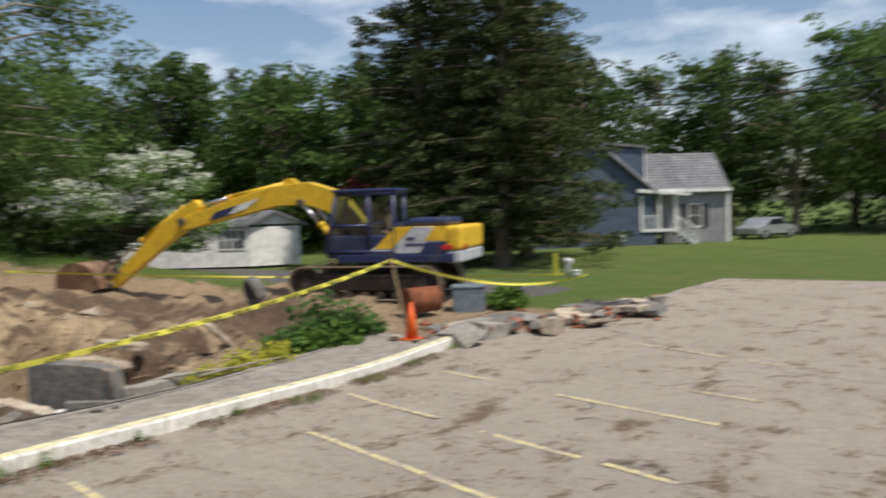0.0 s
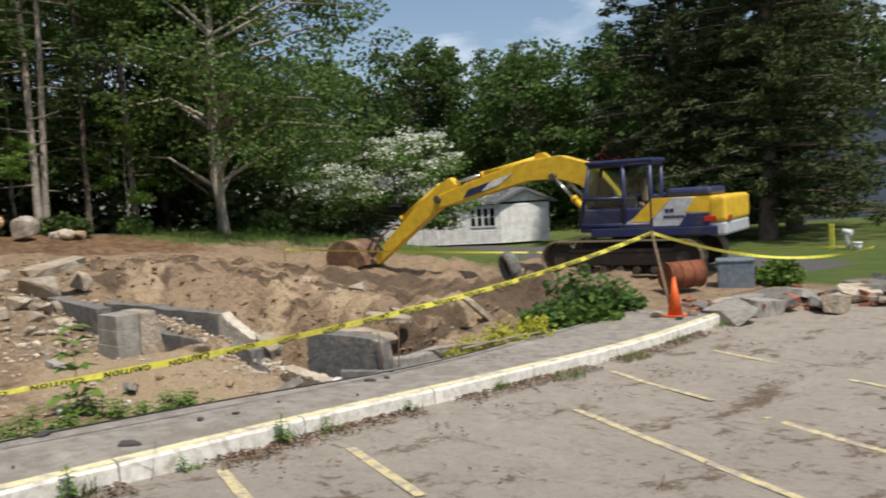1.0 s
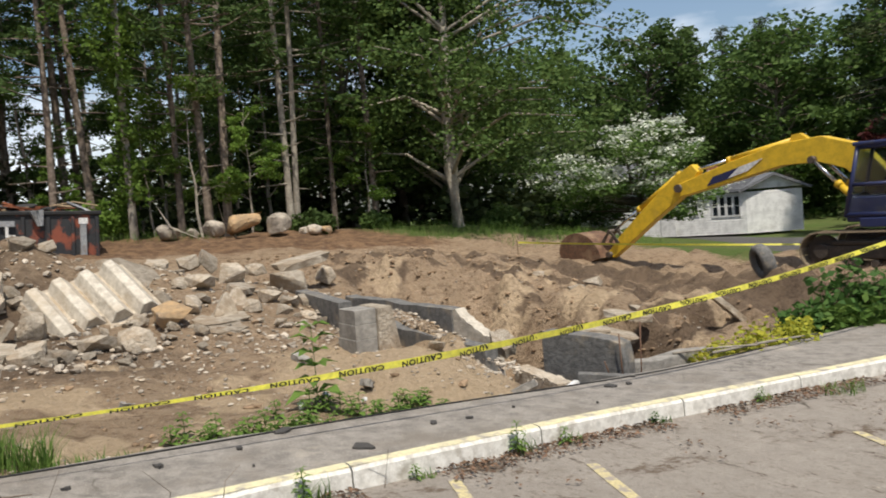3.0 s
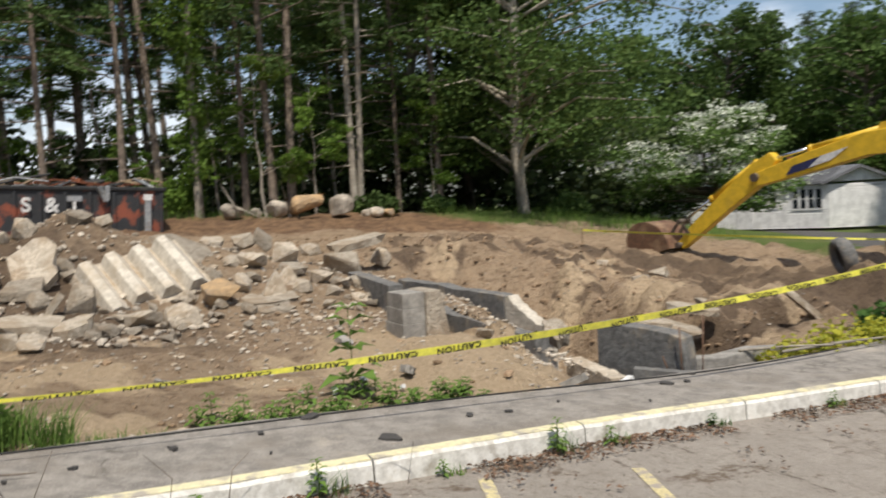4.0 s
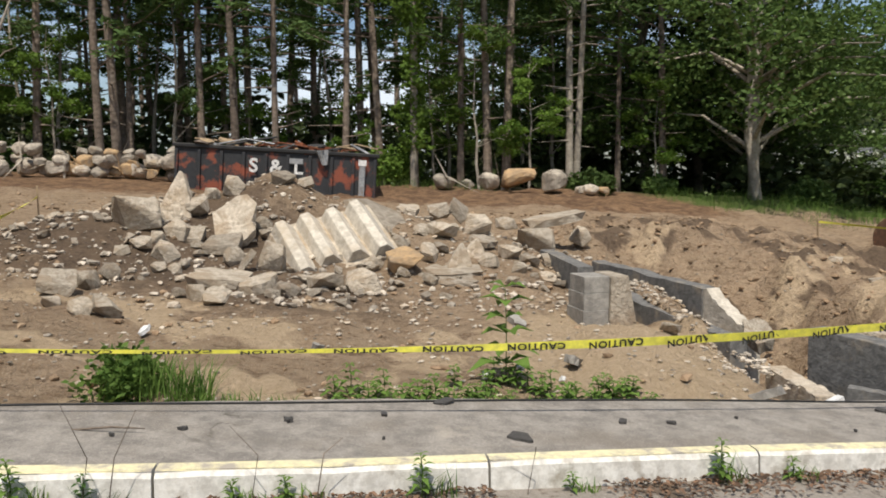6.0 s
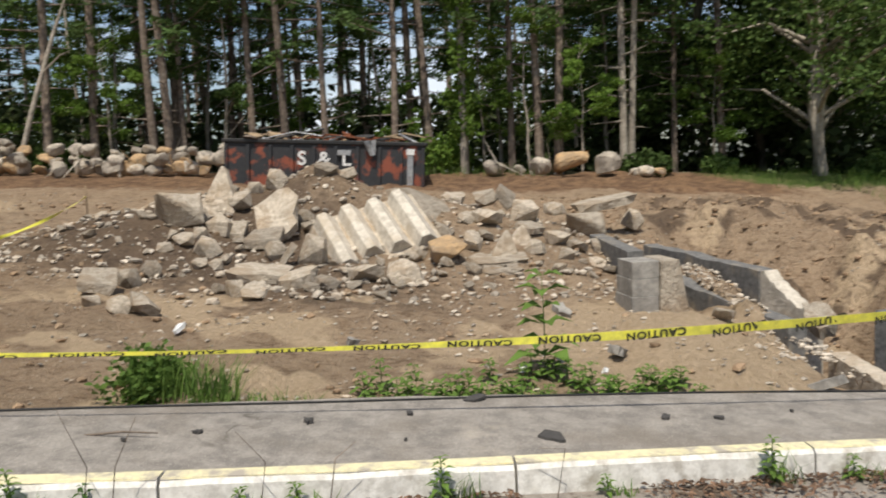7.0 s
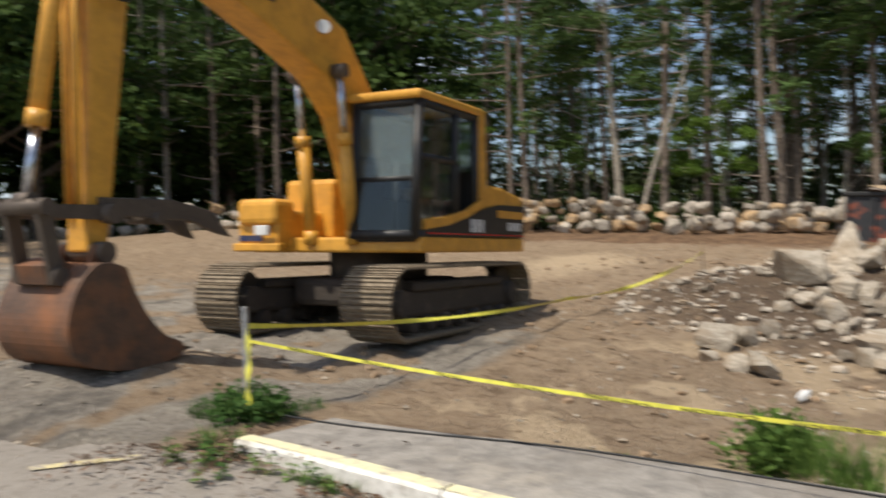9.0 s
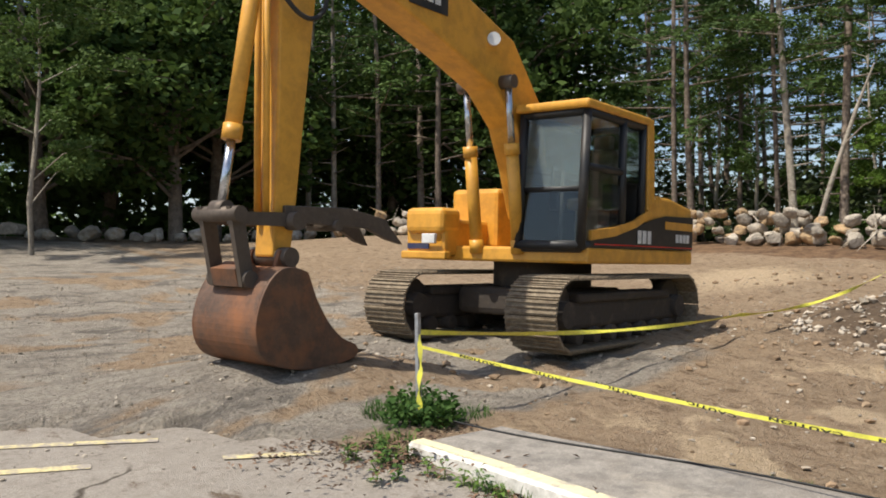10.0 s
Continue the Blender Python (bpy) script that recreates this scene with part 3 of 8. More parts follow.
def masks(x, y):
    n = fbm(x, y, 0.35, 7.0)
    forest = sm(-28.5, -31.5, x) * (1 - sm(30, 36, y))
    grass = 0.0
    if y > 17:
        grass = sm(17.5, 20, y + 0.1 * x + 1.5) * sm(-60, -20, x + 40) * (1.0 if y > 28.5 or x < lot_west(y) else 0.0)
    grass = max(grass, 0.9 * sm(-24, -27, x) * sm(9, 14, y) * (1 - sm(20, 26, -x - 10)))
    lawn = 1.0 if (y > 24 + 0.12 * x and not forest > 0.5) else 0.0
    grass = max(grass, lawn)
    road = 1.0 if 17.5 < y + 0.42 * (x + 10) * 0.9 - 1.2 < 23.5 and x < -9 and y > 14 else 0.0
    gravel = 0.95 * sm(-3.3, -4.3, y) * sm(-14, -9.0, x + 0.4 * n) * (1 - 0.75 * sm(-0.05, 0.30, fbm(x * 0.55 + 0.4 * y, y - 0.35 * x, 0.9, 41.0)))
    sand = max(0.30 * bump_at(x, y, -15.6, 9.3, 1.8, 3.4), 1.3 * bump_at(x, y, -9.8, 4.3, 2.3, 1.4), torn_sand(x, y), 0.8 * bump_at(x, y, -18.5, -7.6, 3.0, 1.8), 0.75 * sm(-0.08, 0.25, fbm(x, y, 0.8, 77.0)) * sm(-13.2, -11.2, x) * sm(-5.0, -2.0, y) * (1 - sm(4.5, 6.0, y)))
    dark = 0.9 * sm(-0.12, 0.28, fbm(x, y, 0.8, 51.0)) * sm(-9.2, -10.4, x) * (1 - sm(19, 22, -x)) * sm(6.0, 7.0, y) * (1 - sm(14, 16, y)) + 0.55 * bump_at(x, y, -20.5, 11, 3.4, 6.0) + 0.6 * bump_at(x, y, -14, 14.2, 4, 2.0) + 0.95 * bump_at(x, y, -15.0, -1.8, 2.6, 3.2) + 0.5 * bump_at(x, y, -12.0, 1.0, 1.6, 2.2) + 0.5 * bump_at(x, y, -11.0, 12.4, 2.0, 1.4)
    rusty = 0.85 * sm(-21.5, -24.5, x) * (1 - forest) * (1 - sm(11, 15, y))
    return {"forest": forest, "grass": grass, "road": road, "gravel": gravel, "sand": sand, "dark": dark, "rusty": rusty}


def ground():
    xs = np.concatenate([[-900, -500, -260, -150, -100, -75, -60, -50, -44, -40], np.arange(-37, -24, 0.5), np.arange(-24, -5, 0.115), [-4.5, -3.5, -2, 2, 10, 25, 50, 90, 160, 300, 900]])
    ys = np.concatenate([[-900, -400, -200, -100, -60, -40, -30, -25, -21], np.arange(-18, -10, 0.4), np.arange(-10, 15, 0.115), np.arange(15, 40, 0.5), [42, 46, 52, 60, 75, 100, 150, 250, 500, 900]])
    verts = [(x, y, ground_z(x, y)) for y in ys for x in xs]
    nx = len(xs)
    faces = [(j * nx + i, j * nx + i + 1, (j + 1) * nx + i + 1, (j + 1) * nx + i) for j in range(len(ys) - 1) for i in range(nx - 1)]
    me = pymesh("ground", verts, faces, True)
    values = [masks(x, y) for y in ys for x in xs]
    for name in values[0]:
        a = me.attributes.new(name, "FLOAT", "POINT")
        a.data.foreach_set("value", [v[name] for v in values])
    me.materials.append(M["ground"])
    return tagged(new("ground", me), "torn-up brown earth, gravel and grass of a cleared site", "ground", kind="structure")


def strip(name, columns, ys, zf, material, label, thick=0.25):
    """A sheet with skirts: columns are functions of y giving x from one side to the other."""
    verts, faces = [], []
    n = len(columns)
    for y in ys:
        row = [(c(y), y, zf(c(y), y)) for c in columns]
        verts += [(row[0][0], y, row[0][2] - thick)] + row + [(row[-1][0], y, row[-1][2] - thick)]
    m = n + 2
    for j in range(len(ys) - 1):
        for i in range(m - 1):
            faces.append((j * m + i, j * m + i + 1, (j + 1) * m + i + 1, (j + 1) * m + i))
    faces += [tuple(range(m - 1, -1, -1)), tuple(range((len(ys) - 1) * m, len(ys) * m))]
    me = pymesh(name, verts, faces)
    me.materials.append(M[material])
    return tagged(new(name, me), label, name.replace("_", " "), kind="structure")


def lot_west(y):
    if y < -3.5:
        return kerb_x(-3.5) + 0.15 + 2.2 * sm(-3.9, -6.3, y) + 0.3 * noise.noise(Vector((0, y * 1.7, 0)))
    if y < 14:
        return kerb_x(y) + 0.004
    return kerb_x(14) + 0.13 * (y - 14) + 0.2 * noise.noise(Vector((0, y * 1.1, 0)))


ground()
lot_ys = np.concatenate([np.arange(-6.25, 16, 0.25), np.arange(16, 29.2, 0.6)])
cols = [lambda y, f=f: lot_west(y) * (1 - f) + 45 * f for f in (0, 0.01, 0.03, 0.06, 0.1, 0.15, 0.22, 0.35, 0.6, 1)]
strip("parking_lot", cols, lot_ys, lambda x, y: lot_z(y) + 0.012 * noise.noise(Vector((x * 0.8, y * 0.8, 0))), "asphalt", "cracked and weathered pale asphalt parking lot", 0.3)
kerb_ys = np.arange(-3.27, 13.8, 0.3)
strip("pavement", [lambda y: walk_x(y) + 0.05 * noise.noise(Vector((0, y * 3, 1))), lambda y: (walk_x(y) + kerb_x(y)) / 2, lambda y: kerb_x(y) - 0.1485], kerb_ys, lambda x, y: lot_z(y) + kerb_up(y), "sidewalk", "worn grey asphalt sidewalk behind the kerb", 0.35)


# ---- kerb, painted lines, cable, tape ----
def on_lot(x, y, up=0.0):
    return Vector((x, y, lot_z(y) + up))


def kerb():
    """Kerb stones end to end, painted white with a worn yellow top."""
    y = -3.32
    rnd = random.Random(4)
    length = 1.9
    thing = empty("kerb", Matrix.Identity(4), "white-painted concrete kerb with a worn yellow top edge", "kerb", kind="structure")
    while y < 13.7:
        y1 = min(y + length, 13.85)
        gap = 0.008
        n = 9
        for name, x_in, x_out, z_lo, z_hi, mat in (("kerb_stone", -0.148, 0.0, -0.2, 0.175, "white_paint"), ("yellow_edge", -0.147, -0.035, 0.175, 0.180, "yellow_paint")):
            verts, faces = [], []
            for i in range(n):
                yy = y + gap + (y1 - y - 2 * gap) * i / (n - 1)
                kx, z = kerb_x(yy), lot_z(yy) + kerb_up(yy) - 0.165
                chip = 0.012 * noise.noise(Vector((yy * 4.1, 0.3, 0))) + (0.02 * max(0, noise.noise(Vector((yy * 1.9, 7.7, 0)))) if name == "kerb_stone" else 0)
                ch = 0.022 if name == "kerb_stone" else 0.0
                ring = [(kx + x_in, z + z_lo), (kx + x_in, z + z_hi), (kx + x_out - ch - chip, z + z_hi), (kx + x_out - chip * 0.5, z + z_hi - ch - 0.002 - abs(chip)), (kx + x_out + 0.012, z + z_lo)]
                verts += [(a, yy, b) for a, b in ring]
            for i in range(n - 1):
                for k in range(5):
                    faces.append((i * 5 + k, i * 5 + (k + 1) % 5, (i + 1) * 5 + (k + 1) % 5, (i + 1) * 5 + k))
            faces += [(4, 3, 2, 1, 0), tuple((n - 1) * 5 + k for k in range(5))]
            attach(name, pymesh(name, verts, faces), mat, thing)
        y = y1
    return thing


kerb()


def painted_line(x0, y0, x1, y1, width=0.10):
    """A worn stripe of paint on the asphalt, broken where it has flaked."""
    a, b = Vector((x0, y0)), Vector((x1, y1))
    d = (b - a).normalized()
    n = Vector((-d.y, d.x)) * width / 2
    steps = max(2, int((b - a).length / 0.07))
    verts, faces = [], []
    for i in range(steps + 1):
        p = a.lerp(b, i / steps)
        j = 0.012 * noise.noise(Vector((p.x * 9, p.y * 9, 1)))
        for s in (1, -1):
            q = p + n * s * (1 + j * 9)
            verts.append((q.x, q.y, lot_z(q.y) + 0.012 * noise.noise(Vector((q.x * 0.8, q.y * 0.8, 0))) + 0.0075))
    for i in range(steps):
        p = a.lerp(b, i / steps)
        if noise.noise(Vector((p.x * 2.1, p.y * 2.1, 4))) > -0.42:
            faces.append((2 * i, 2 * i + 1, 2 * i + 3, 2 * i + 2))
    me = pymesh("line_marking", verts, faces)
    me.materials.append(M["stall_paint"])
    return tagged(new("line_marking", me), "worn yellow stall line painted on asphalt", "line marking", "stall lines", "structure")


for x0, y0, x1, y1 in ((-5.42, 7.05, -1.2, 5.27), (-6.43, 9.12, -4.52, 8.35), (-3.75, 8.02, -1.3, 7.06), (-6.15, 11.27, -4.95, 10.87), (-3.85, 10.38, -1.5, 9.60), (-4.22, 15.0, -1.5, 13.78), (-2.36, 11.47, -1.3, 11.1), (-5.97, 3.15, -4.5, 2.72), (-5.80, 4.33, -4.3, 3.85), (-5.15, -3.73, -4.5, -4.0), (-4.32, -4.69, -3.3, -5.15), (-3.7, -4.32, -3.0, -4.6)):
    painted_line(x0, y0, x1, y1)


def cable():
    pts = []
    for i in range(40):
        y = -4.0 + i * 0.34
        x = walk_x(y) + 0.06 + 0.05 * math.sin(y * 1.1) + 0.12 * sm(0, -3.5, y)
        pts.append((x, y, lot_z(y) + kerb_up(y) + 0.009))
    ob = hose_curve("cable", pts, 0.008, "cable")
    tagged(ob, "black cable lying along the sidewalk", "cable")


def hose_curve(name, pts, r, material):
    cu = bpy.data.curves.new(name, "CURVE")
    cu.dimensions, cu.bevel_depth, cu.bevel_resolution, cu.resolution_u = "3D", r, 2, 4
    sp = cu.splines.new("BEZIER")
    sp.bezier_points.add(len(pts) - 1)
    for bp, p in zip(sp.bezier_points, pts):
        bp.co = p
        bp.handle_left_type = bp.handle_right_type = "AUTO"
    cu.materials.append(M[material])
    return new(name, cu)


cable()


# ---- excavators ----
def track_outline(half, r, z0, n=10):
    """The closed loop of a track in x, z: two half circles and two straights, by even steps."""
    pts = []
    straight = 2 * (half - r)
    total = 2 * straight + 2 * math.pi * r
    count = int(total / 0.165)
    for i in range(count):
        d = total * i / count
        if d < straight:
            pts.append((-(half - r) + d, z0 + 2 * r, 0.0))
        elif d < straight + math.pi * r:
            a = (d - straight) / r
            pts.append((half - r + r * math.sin(a), z0 + r + r * math.cos(a), -a))
        elif d < 2 * straight + math.pi * r:
            pts.append((half - r - (d - straight - math.pi * r), z0, -math.pi))
        else:
            a = (d - 2 * straight - math.pi * r) / r
            pts.append((-(half - r) - r * math.sin(a), z0 + r - r * math.cos(a), -math.pi - a))
    return pts


def crawler(root, half, r, width, gauge, offset=0.0):
    """Both tracks: shoes one by one, a frame, rollers, idler and sprocket."""
    shoe = box_bm((0.158, width, 0.022), (0, 0, 0.004))
    shoe = merge(shoe, box_bm((0.018, width, 0.03), (-0.055, 0, 0.024)), box_bm((0.014, width, 0.022), (0.0, 0, 0.022)), box_bm((0.014, width, 0.022), (0.055, 0, 0.02)))
    shoe_me = bpy.data.meshes.new("shoe")
    shoe.to_mesh(shoe_me)
    shoe.free()
    shoe_me.materials.append(M["track_steel"])
    for side in (1, -1):
        y = side * gauge / 2
        frame_bm = merge(
            box_bm((2 * (half - r) + 0.1, width * 0.5, r * 0.75), (offset, y, r * 0.95), 0.05),
            box_bm((2 * (half - r) - 0.5, width * 0.62, 0.10), (offset, y, r * 1.42), 0.03),
        )
        tr = part("crawler_track", frame_bm, "track_dark", root)
        for i, (x, z, a) in enumerate(track_outline(half, r - 0.03, 0.035)):
            s = attach("shoe", shoe_me, None, tr)
            s.matrix_basis = Matrix.Translation((x + offset, y, z)) @ Matrix.Rotation(-a, 4, "Y")
        for x in (-(half - r), half - r):
            part("wheel", merge(rod_bm((x + offset, y - 0.07, r), (x + offset, y + 0.07, r), r * 0.82, None, 24), rod_bm((x + offset, y - width * 0.36, r), (x + offset, y + width * 0.36, r), r * 0.36, None, 16)), "track_dark", tr)
        n = 7
        for k in range(n):
            x = -(half - r) * 0.82 + 2 * (half - r) * 0.82 * k / (n - 1)
            part("roller", rod_bm((x + offset, y - width * 0.33, 0.16), (x + offset, y + width * 0.33, 0.16), 0.09, None, 14), "track_dark", tr)
    part("undercarriage", merge(box_bm((1.6, gauge * 0.75, 0.34), (offset, 0, r * 1.15), 0.08), rod_bm((offset, 0, r * 1.2), (offset, 0, r * 2 + 0.28), 0.62, 0.62, 32)), "track_dark", root)


def beam(points, widths):
    """A boxed arm along points (x, z): widths are (depth, breadth) at each."""
    bm = bmesh.new()
    rings = []
    n = len(points)
    for i, (x, z) in enumerate(points):
        a = Vector(points[max(i - 1, 0)])
        b = Vector(points[min(i + 1, n - 1)])
        t = (b - a).normalized()
        nrm = Vector((-t.y, t.x))
        d, w = widths[i]
        rings.append([bm.verts.new((x + nrm.x * s * d / 2, q * w / 2, z + nrm.y * s * d / 2)) for s, q in ((1, 1), (1, -1), (-1, -1), (-1, 1))])
    for r0, r1 in zip(rings, rings[1:]):
        for k in range(4):
            bm.faces.new((r0[k], r0[(k + 1) % 4], r1[(k + 1) % 4], r1[k]))
    bm.faces.new(rings[0][::-1])
    bm.faces.new(rings[-1])
    bmesh.ops.recalc_face_normals(bm, faces=bm.faces)
    bmesh.ops.bevel(bm, geom=bm.edges[:], offset=0.022, segments=2, affect="EDGES", profile=0.5)
    return bm


def cylinder(root, a, b, y, r, cover="yellow_steel", split=0.55, mount=True):
    """A hydraulic cylinder from its foot a to its rod end b (x, z)."""
    a3, b3 = Vector((a[0], y, a[1])), Vector((b[0], y, b[1]))
    mid = a3.lerp(b3, split)
    way = (b3 - a3).normalized()
    c = part("hydraulic_cylinder", merge(rod_bm(a3, mid, r, None, 18), rod_bm(mid - way * 0.1, mid + way * 0.03, r * 1.18, None, 18), rod_bm(a3 - way * 0.06, a3 + way * 0.1, r * 1.15, None, 14)), cover, root)
    part("piston_rod", rod_bm(mid, b3, r * 0.55, None, 16), "chrome", c, "polished steel piston rod")
    part("rod_end", rod_bm(b3 + Vector((0, -r * 1.2, 0)), b3 + Vector((0, r * 1.2, 0)), r * 1.05, None, 16), "pin_steel", c)
    return c


def pin(root, x, z, half, r):
    part("pin", rod_bm((x, -half, z), (x, half, z), r, None, 18), "pin_steel", root)


def hose(name, pts, r, material, root):
    cu = bpy.data.curves.new(name, "CURVE")
    cu.dimensions, cu.bevel_depth, cu.bevel_resolution, cu.resolution_u = "3D", r, 2, 8
    sp = cu.splines.new("BEZIER")
    sp.bezier_points.add(len(pts) - 1)
    for bp, p in zip(sp.bezier_points, pts):
        bp.co = p
        bp.handle_left_type = bp.handle_right_type = "AUTO"
    ob = new(name, cu)
    cu.materials.append(M[material])
    if root:
        ob.parent = root
    return ob


def rounded(pts, steps=3):
    """A smooth run through the outline's points; its two ends stay."""
    out = []
    for i in range(len(pts) - 1):
        p0, p1, p2, p3 = (Vector(pts[max(0, min(len(pts) - 1, i + k))]) for k in (-1, 0, 1, 2))
        for s in range(steps):
            t = s / steps
            q = 0.5 * (2 * p1 + (p2 - p0) * t + (2 * p0 - 5 * p1 + 4 * p2 - p3) * t * t + (3 * p1 - p0 - 3 * p2 + p3) * t ** 3)
            out.append((q.x, q.y))
    return out + [tuple(pts[-1])]


def bucket(root, outline, width, tip, teeth_dir, material="bucket_steel", label=""):
    """A digging bucket: a curved back sheet between two cheek plates, with teeth along the lip. outline runs in x, z from the hinge round the back to the lip."""
    w = width / 2
    outline = rounded(outline)
    bm = bmesh.new()
    cx = sum(p[0] for p in outline) / len(outline)
    cz = sum(p[1] for p in outline) / len(outline)
    rows = []
    for x, z in outline:
        d = Vector((cx - x, cz - z)).normalized() * 0.035
        rows.append([bm.verts.new((x, -w, z)), bm.verts.new((x, w, z)), bm.verts.new((x + d.x, w, z + d.y)), bm.verts.new((x + d.x, -w, z + d.y))])
    for r0, r1 in zip(rows, rows[1:]):
        for k in range(4):
            bm.faces.new((r0[k], r0[(k + 1) % 4], r1[(k + 1) % 4], r1[k]))
    bm.faces.new(rows[0][::-1])
    bm.faces.new(rows[-1])
    bmesh.ops.recalc_face_normals(bm, faces=bm.faces)
    b = part("bucket", bm, material, root, label)
    for y in (-w, w):
        part("cheek_plate", plate_bm(outline, y - 0.018, y + 0.018, 0.006), material, b)
    for k in range(5):
        y = -w + 0.08 + (width - 0.16) * k / 4
        d = Vector(teeth_dir).normalized()
        n = Vector((-d.y, d.x))
        tooth = [(tip[0] - d.x * 0.10 + n.x * 0.05, tip[1] - d.y * 0.10 + n.y * 0.05), (tip[0] + d.x * 0.20, tip[1] + d.y * 0.20), (tip[0] - d.x * 0.10 - n.x * 0.05, tip[1] - d.y * 0.10 - n.y * 0.05)]
        part("tooth", plate_bm(tooth, y - 0.045, y + 0.045), "pin_steel", b)
    return b


def cab(root, x0, x1, y0, y1, z0, z1, body, roof, slope=0.12, sill=0.95):
    """An operator's cab: posts and rails round glass panes, with a seat inside."""
    post = 0.055
    front = x1 - slope
    posts = [((x1, y0), (front, y0)), ((x1, y1), (front, y1)), ((x0, y0), (x0, y0)), ((x0, y1), (x0, y1))]
    frame_parts = []
    for (bx, by), (tx, ty) in posts:
        frame_parts.append(merge(rod_bm((bx, by, z0), (tx, ty, z1), post, None, 8)))
    zs = z0 + sill
    for z in (z0 + 0.04, z1 - 0.03):
        f = (z - z0) / (z1 - z0)
        fx = x1 - slope * f
        frame_parts += [rod_bm((fx, y0, z), (fx, y1, z), post, None, 8), rod_bm((x0, y0, z), (x0, y1, z), post, None, 8), rod_bm((x0, y0, z), (fx, y0, z), post, None, 8), rod_bm((x0, y1, z), (fx, y1, z), post, None, 8)]
    fz = (zs - z0) / (z1 - z0)
    xm = x0 + (x1 - x0) * 0.36
    frame_parts += [rod_bm((x1 - slope * fz, y0, zs - 0.25), (x1 - slope * fz, y1, zs - 0.25), 0.035, None, 8), rod_bm((xm, y1, z0), (xm, y1, z1), 0.055, None, 8), rod_bm((xm, y1, zs), (x1 - slope * fz, y1, zs), 0.045, None, 8), rod_bm((x0, y0, zs), (x1 - slope * fz, y0, zs), 0.045, None, 8)]
    c = part("cab", box_bm((x1 - x0, y1 - y0, 0.12), ((x0 + x1) / 2, (y0 + y1) / 2, z0 + 0.02), 0.03), body, root)
    for f in frame_parts:
        part("cab_post", f, body, c)
    part("roof", box_bm((front - x0 + 0.22, y1 - y0 + 0.16, 0.10), ((x0 + front) / 2, (y0 + y1) / 2, z1 + 0.045), 0.04, 3), roof, c)
    e = 0.012

    def pane(name, quad, material="glass"):
        bm = bmesh.new()
        vs = [bm.verts.new(q) for q in quad]
        face = bm.faces.new(vs)
        ext = bmesh.ops.extrude_face_region(bm, geom=[face])
        n = face.normal if face.normal.length else Vector((1, 0, 0))
        face.normal_update()
        bmesh.ops.translate(bm, vec=face.normal * 0.008, verts=[v for v in ext["geom"] if isinstance(v, bmesh.types.BMVert)])
        bmesh.ops.recalc_face_normals(bm, faces=bm.faces)
        ob = part(name, bm, material, c)
        ob.visible_shadow = False
        return ob

    def fx(z):
        return x1 - slope * (z - z0) / (z1 - z0)

    zr = zs - 0.25
    pane("windscreen", [(fx(zr), y0, zr), (fx(zr), y1, zr), (fx(z1), y1, z1), (fx(z1), y0, z1)], "sky_grey_glass")
    pane("lower_pane", [(fx(z0), y0, z0), (fx(z0), y1, z0), (fx(zr), y1, zr), (fx(zr), y0, zr)])
    pane("door_pane", [(xm, y1, zs), (fx(zs), y1, zs), (fx(z1), y1, z1), (xm, y1, z1)])
    pane("door_pane", [(xm, y1, z0), (fx(z0), y1, z0), (fx(zs), y1, zs), (xm, y1, zs)])
    pane("quarter_pane", [(x0, y1, zs - 0.1), (xm, y1, zs - 0.1), (xm, y1, z1), (x0, y1, z1)])
    pane("side_pane", [(x0, y0, zs), (fx(zs), y0, zs), (fx(z1), y0, z1), (x0, y0, z1)])
    pane("rear_pane", [(x0, y0, zs), (x0, y1, zs), (x0, y1, z1), (x0, y0, z1)])
    part("side_panel", box_bm((x1 - x0 - 0.1, 0.04, sill), ((x0 + x1) / 2, y0, z0 + sill / 2)), body, c)
    part("rear_panel", box_bm((0.04, y1 - y0, sill), (x0, (y0 + y1) / 2, z0 + sill / 2)), body, c)
    yc = (y0 + y1) / 2
    xs = x0 + 0.5
    part("driver_seat", merge(box_bm((0.5, 0.48, 0.14), (xs, yc, z0 + 0.55), 0.05), box_bm((0.14, 0.46, 0.62), (xs - 0.24, yc, z0 + 0.92), 0.05), box_bm((0.10, 0.26, 0.2), (xs - 0.27, yc, z0 + 1.32), 0.04), box_bm((0.3, 0.3, 0.45), (xs, yc, z0 + 0.28))), "seat", c)
    part("console", box_bm((0.55, 0.16, 0.3), (xs + 0.1, yc - 0.34, z0 + 0.62), 0.03), "cab_dark", c)
    part("console", box_bm((0.4, 0.14, 0.3), (xs + 0.1, yc + 0.34, z0 + 0.62), 0.03), "cab_dark", c)
    part("joystick", rod_bm((xs + 0.35, yc - 0.34, z0 + 0.7), (xs + 0.38, yc - 0.34, z0 + 1.0), 0.02), "cab_dark", c)
    part("travel_lever", rod_bm((xs + 0.75, yc, z0 + 0.1), (xs + 0.7, yc, z0 + 0.9), 0.025), "cab_dark", c)
    return c


def bars(root, name, x, z, y, widths, height, material, side=1):
    """Unreadable lettering as plain blocks on a side panel."""
    at = x
    for w in widths:
        part(name, box_bm((w, 0.006, height), (at - w / 2, y + side * 0.006, z)), material, root)
        at -= w + height * 0.25


def boom_shape(root, pts, widths, material, label=""):
    return part("boom", beam(pts, widths), material, root, label)


